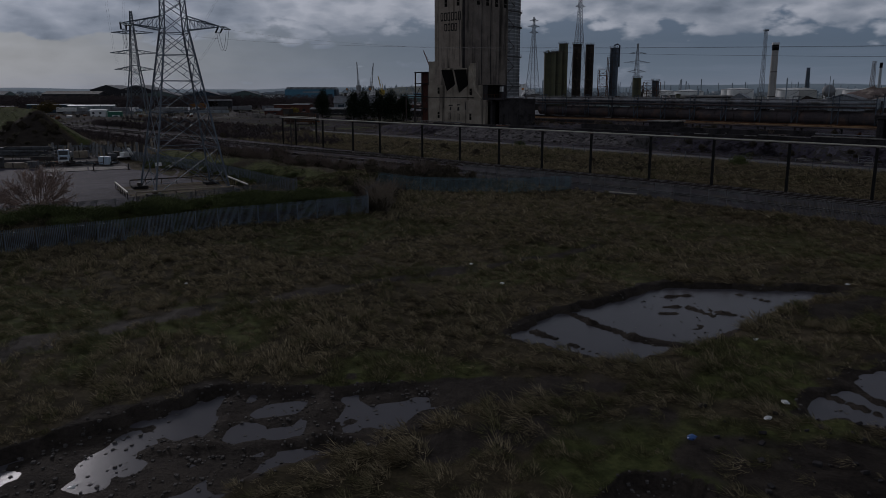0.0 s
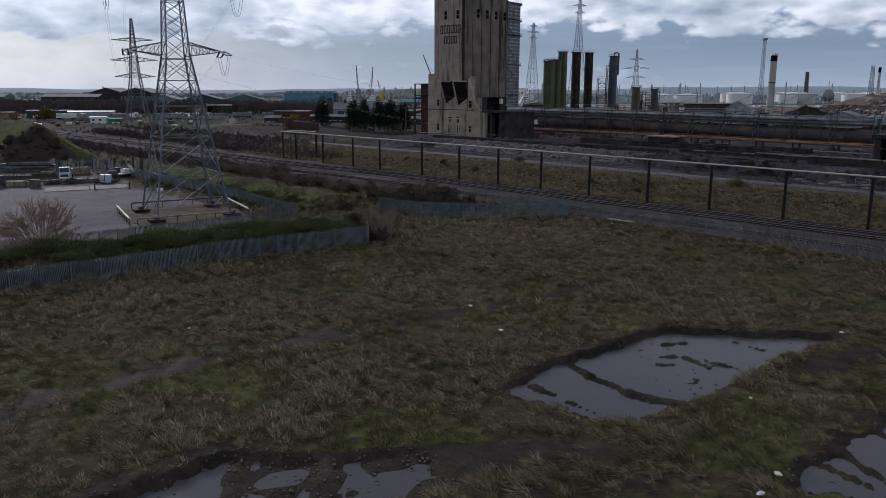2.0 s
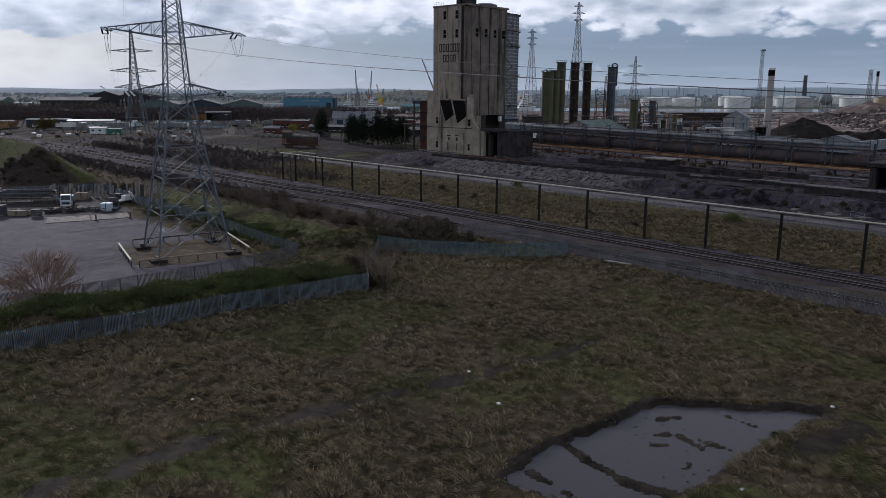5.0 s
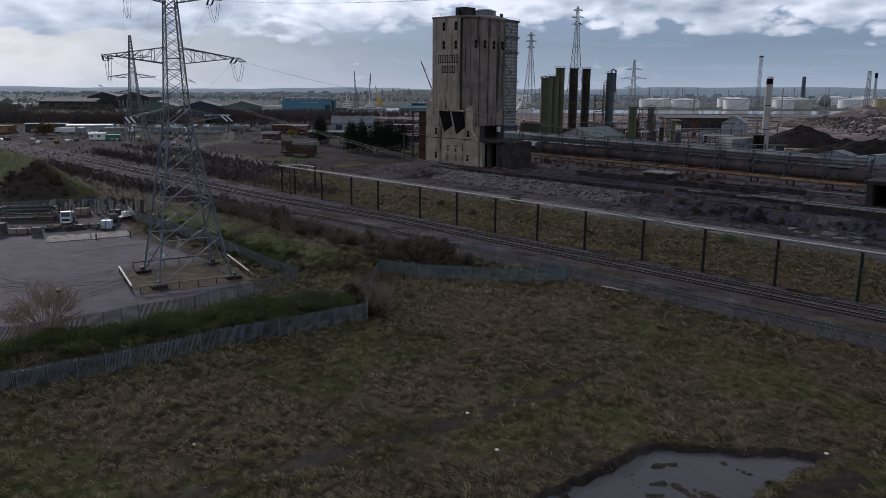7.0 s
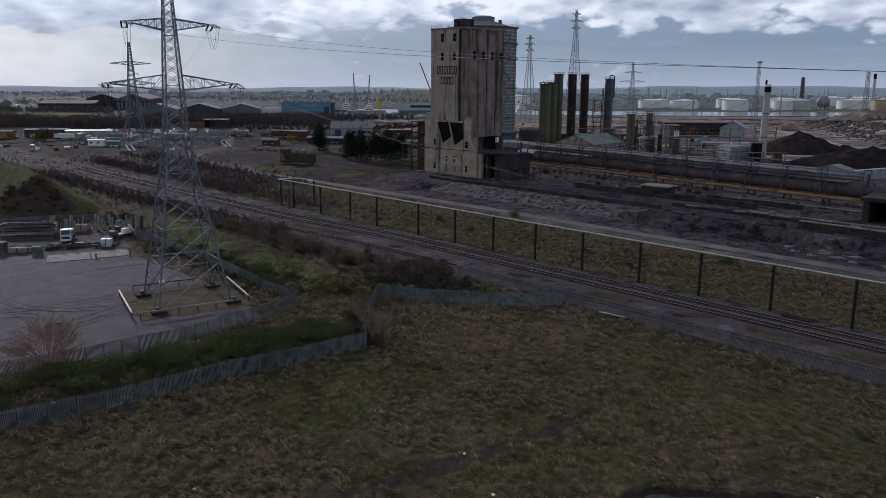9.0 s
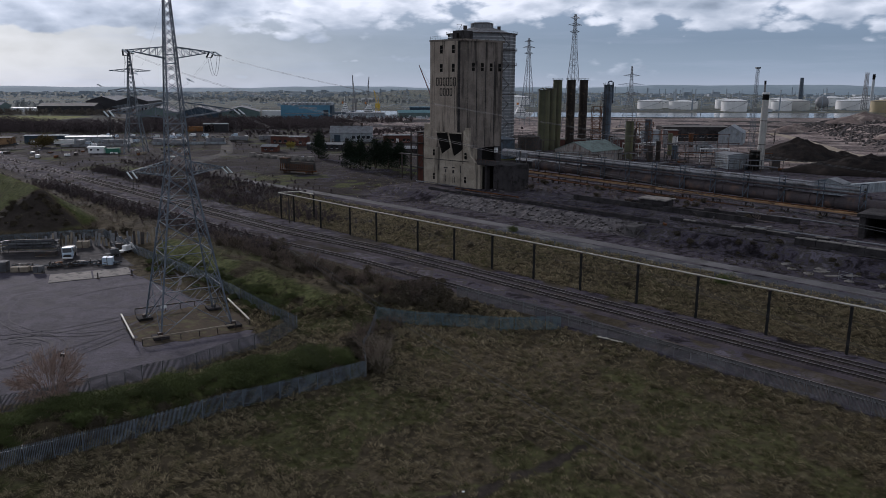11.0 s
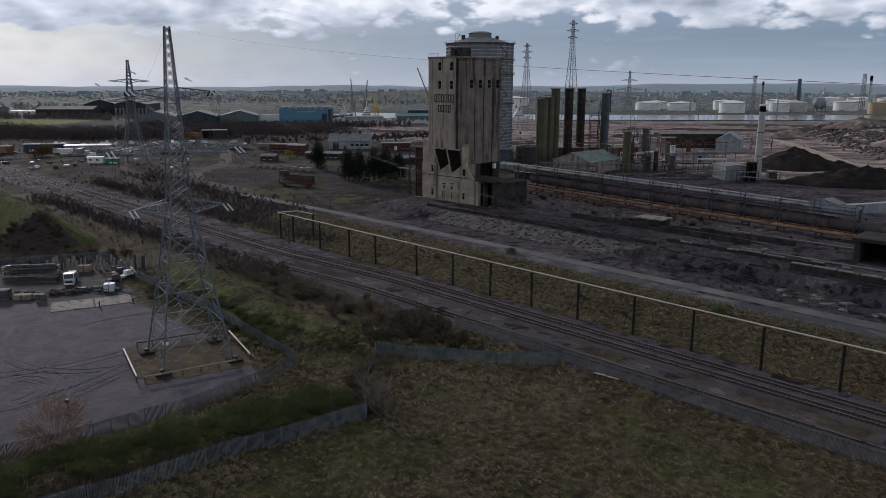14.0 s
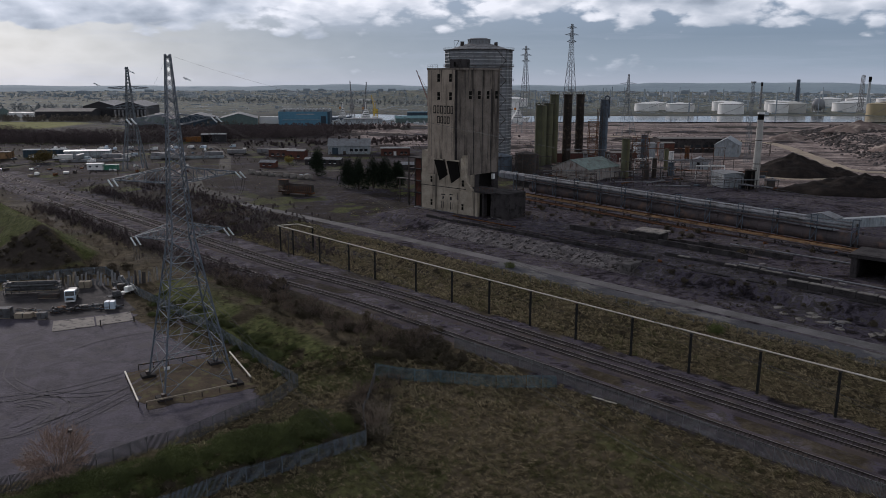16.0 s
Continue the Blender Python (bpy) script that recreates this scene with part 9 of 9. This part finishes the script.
part("annex_roof", boxed(5.5, 50.5, -8.4, -0.02, 6.5, 6.9), ROOF_GREY, hall)
for k in range(15):
    x = 1 + 4.1 * k
    part("roof_light", prism(bmesh.new(), [(x, 16.5), (x + 3.6, 16.5), (x + 3.4, 18.8), (x + 1.9, 19.4)], 0, 44), ROOF_GREY if k % 2 else CLAD_GREY, hall)
part("name_band", boxed(22, 44, -0.12, 0, 12.6, 14.0), CLAD_GREY, hall, "pale unreadable name band")
part("big_door", boxed(52, 58, -0.1, 0, 0, 11), CLAD_NAVY, hall)
# quay: ships, cranes, stores
def ship(x, y, rz, L, hull, label):
    root = thing("ship", (x, y, 1.6), rz, label, "ship", "ships at the quay")
    part("hull", prism(bmesh.new(), [(0, 4.5), (3, 0), (L - 4, 0), (L, 6.5), (L * 0.8, 5.5), (L * 0.75, 4.5)], -6, 6), hull, root)
    for k in range(4):
        d = part("deck_house", boxed(L * 0.42 + k * 1.6, L * 0.74 - k, -5 + k * 0.5, 5 - k * 0.5, 4.5 + k * 3, 7.3 + k * 3), WHITE, root)
        part("window_band", boxed(L * 0.43 + k * 1.6, L * 0.73 - k, -5.1 + k * 0.5, -5 + k * 0.5, 5.8 + k * 3, 6.5 + k * 3), GLASS, d)
    part("mast", tube(bmesh.new(), (L * 0.58, 0, 16), (L * 0.58, 0, 26), 0.4, 0.2, n=8), WHITE, root)
    part("funnel", boxed(L * 0.46, L * 0.52, -2, 2, 16, 19), ORANGE, root)


ship(-118, 912, 8, 38, WHITE, "white supply ship moored at the quay")
ship(-150, 930, 5, 34, BLUE_STEEL, "grey-blue ship moored at the quay")
ship(88, 905, 4, 40, WHITE, "white ship with a red funnel at the quay")


def crane(x, y, rz, h, jib, material, label):
    root = thing("dock_crane", (x, y, 2), rz, label, "crane", "dock cranes")
    for sx in (-3, 3):
        for sy in (-3, 3):
            part("leg", beam(bmesh.new(), (sx, sy, 0), (sx * 0.6, sy * 0.6, h * 0.3), 0.8), material, root)
    part("machine_house", boxed(-3, 3, -2.5, 2.5, h * 0.3, h * 0.3 + 6), material, root)
    a, b = Vector((1.5, 0, h * 0.3 + 4)), Vector((jib, 0, h))
    bm = bmesh.new()
    for o in (Vector((0, -0.9, 0)), Vector((0, 0.9, 0)), Vector((-1.0, 0, 1.0))):
        beam(bm, a + o, b + o * 0.3, 0.4)
    for k in range(14):
        p, q = a.lerp(b, k / 14), a.lerp(b, (k + 1) / 14)
        beam(bm, p + Vector((0, -0.8, 0)), q + Vector((0, 0.8, 0)), 0.22)
        beam(bm, p + Vector((-0.9, 0, 0.9)), q + Vector((0, -0.8, 0)), 0.22)
    part("jib", bm, material, root)
    part("stay", beam(bmesh.new(), (-2, 0, h * 0.3 + 13), tuple(b), 0.2), material, root)
    part("mast", beam(bmesh.new(), (-2, 0, h * 0.3 + 5), (-2, 0, h * 0.3 + 13), 0.6), material, root)


crane(-8, 915, 160, 68, 20, mat("faded_red_crane", (0.26, 0.13, 0.11), (0.18, 0.10, 0.09), 0.2, 0.7, bump=0.0), "tall faded red dock crane")
crane(-84, 925, 120, 34, 12, YELLOW, "yellow dock crane at the quay")
crane(-100, 935, 60, 52, 6, STEEL_GREY, "grey dock crane with a steep jib")
crane(-118, 940, 120, 54, 5, STEEL_GREY, "grey dock crane with a steep jib")
gabled("quay_store", (-52, 870, 2), 10, 44, 14, 6, 9, CLAD_GREEN, sheet_mat("teal_roof", (0.20, 0.34, 0.36), (0.15, 0.27, 0.29), 0.8), "low quay store with a teal roof", "shed", "quay stores")
gabled("quay_store", (-40, 930, 2), 4, 34, 12, 11, 11.6, CLAD_NAVY, CLAD_BLUE, "dark blue quay building", "building", "quay stores")
gabled("quay_store", (-120, 868, 2), 6, 50, 12, 5, 6, CLAD_GREY, ROOF_GREY, "long low grey quay store", "shed", "quay stores")
gabled("quay_store", (60, 880, 2), 6, 30, 16, 8, 12, CLAD_GREY, ROOF_GREY, "low grey quay store", "shed", "quay stores")
bm = bmesh.new()
for k in range(260):
    x, y = yr.uniform(-180, 110), yr.uniform(830, 930)
    s = yr.uniform(0.6, 2.4)
    box(bm, x - s * 1.6, x + s, y - s, y + s, 1.5, 2 + yr.uniform(0.8, 3.0))
solid("quay_clutter", bm, FAR_PALE, (0, 0, 0), 0, "pale stacks, vehicles and boxes on the quay", "clutter", kind="stuff")
for x, y, r, h in ((96, 900, 2.6, 26), (104, 915, 3.4, 24), (110, 920, 3.4, 24)):
    drum("silo", (x + 6, y + 40, 2), r, h, WHITE, "slender white silo at the far quay", "silo", "quay silos", 2, ladder=False)

# small things along the works road
hr = thing("steel_hurdle", (*S(-30.5, 163.0)[:2], at(*S(-30.5, 163.0)[:2])), ANG - 20, "pale steel hurdle standing on ash", "hurdle")
for x in (0, 3.2):
    part("upright", beam(bmesh.new(), (x, 0, 0), (x, 0, 2.0), 0.09), PIPE_GREY, hr)
for z in (0.5, 1.2, 1.95):
    part("bar", beam(bmesh.new(), (0, 0, z), (3.2, 0, z), 0.08), PIPE_GREY, hr)
part("brace", beam(bmesh.new(), (0, 0, 0.5), (3.2, 0, 1.95), 0.07), PIPE_GREY, hr)
wf = thing("wire_fence", (*S(20, 143.4)[:2], 0), ANG, "low wire fence on thin posts beside the apron", "fence")
for k in range(44):
    u = -k * 3.2
    x, y, _ = S(20 + u, 143.4)
    g = at(x, y)
    part("fence_post", boxed(u - 0.04, u + 0.04, -0.04, 0.04, g - 0.3, g + 1.9), GALV_FAR, wf)
for d in (0.6, 1.2, 1.8):
    part("wire", chain(bmesh.new(), [(-k * 3.2, 0, at(*S(20 - k * 3.2, 143.4)[:2]) + d) for k in range(44)], 0.012, 4), WIRE, wf)
for u, v, l_ in ((-165, 186.5, 30), (-150, 184.0, 60), (-60, 192.0, 60), (-100, 202.0, 45), (-70, 213.0, 70)):
    x, y, _ = S(u, v)
    solid("ground_pipe", tube(bmesh.new(), (0, 0, 0.35), (l_, yr.uniform(-1, 1), 0.35), 0.22, n=10), yr.choice([RUST, PIPE_GREY, PIPE_DARK]), (x, y, at(x, y)), ANG, "rusty pipe lying along the old ovens", "pipe", "pipes on the ground")
for k in range(60):
    u, v = yr.uniform(-170, -5), yr.uniform(178, 225)
    x, y, _ = S(u, v)
    s_ = yr.uniform(0.25, 0.9)
    ob = solid("rubble_block", box(bmesh.new(), -s_, s_ * 1.4, -s_ * 0.6, s_ * 0.6, -s_ * 0.3, s_ * 0.6, bevel=s_ * 0.12), yr.choice([RUBBLE, RUBBLE, RUST, CONC_DARK]), (0, 0, 0), 0, "broken block lying among weeds", "rubble", "blocks among the weeds")
    ob.matrix_basis = pose(x, y, at(x, y) + 0.05, yr.uniform(-25, 25), yr.uniform(-25, 25), yr.uniform(0, 180))

# ---- stretching the plan along y to fit the camera's view ----
# long things that follow the plan turn and lengthen with it; what has a shape of its own keeps it and only takes its place
LONG = ("pipe_bridge", "pipe_gantry", "ruined_wall", "rubble_bank", "wire_fence", "ground_pipe", "low_wall", "guard_rail")
METRIC = ("conductor", "earth_wire", "insulator_set", "sun", "camera")
STRETCH_Y = Matrix.Diagonal((1, PLAN_Y, 1, 1))


def along_plan(m):
    """The pose of a long thing, whose length runs along its own x, on the stretched plan."""
    loc, x, y, z = m.translation, m.col[0].xyz, m.col[1].xyz, m.col[2].xyz
    e = Vector((x.x, x.y * PLAN_Y, x.z))
    side = Vector((0, 0, 1)).cross(e).normalized() * y.length
    side.z = y.z
    out = Matrix.Identity(4)
    for k, c in enumerate((e, side, z, Vector((loc.x, loc.y * PLAN_Y, loc.z)))):
        out.col[k].xyz = c
    return out


for ob in [o for o in scene.objects if o.parent is None]:
    name, m = ob.name.split(".")[0], ob.matrix_basis.copy()
    if name in METRIC:
        continue
    if name == "palisade_fence":
        for c in ob.children:
            c.matrix_basis = along_plan(c.matrix_basis)
        ob.location.y *= PLAN_Y
    elif name == "railway_track":
        for c in ob.children_recursive:
            c.data.transform(STRETCH_Y @ m)
        ob.matrix_basis = Matrix.Identity(4)
    elif name in LONG:
        ob.matrix_basis = along_plan(m)
    elif ob.type == "MESH" and m.translation.xy.length == 0:
        ob.data.transform(STRETCH_Y)
    else:
        ob.location.y *= PLAN_Y
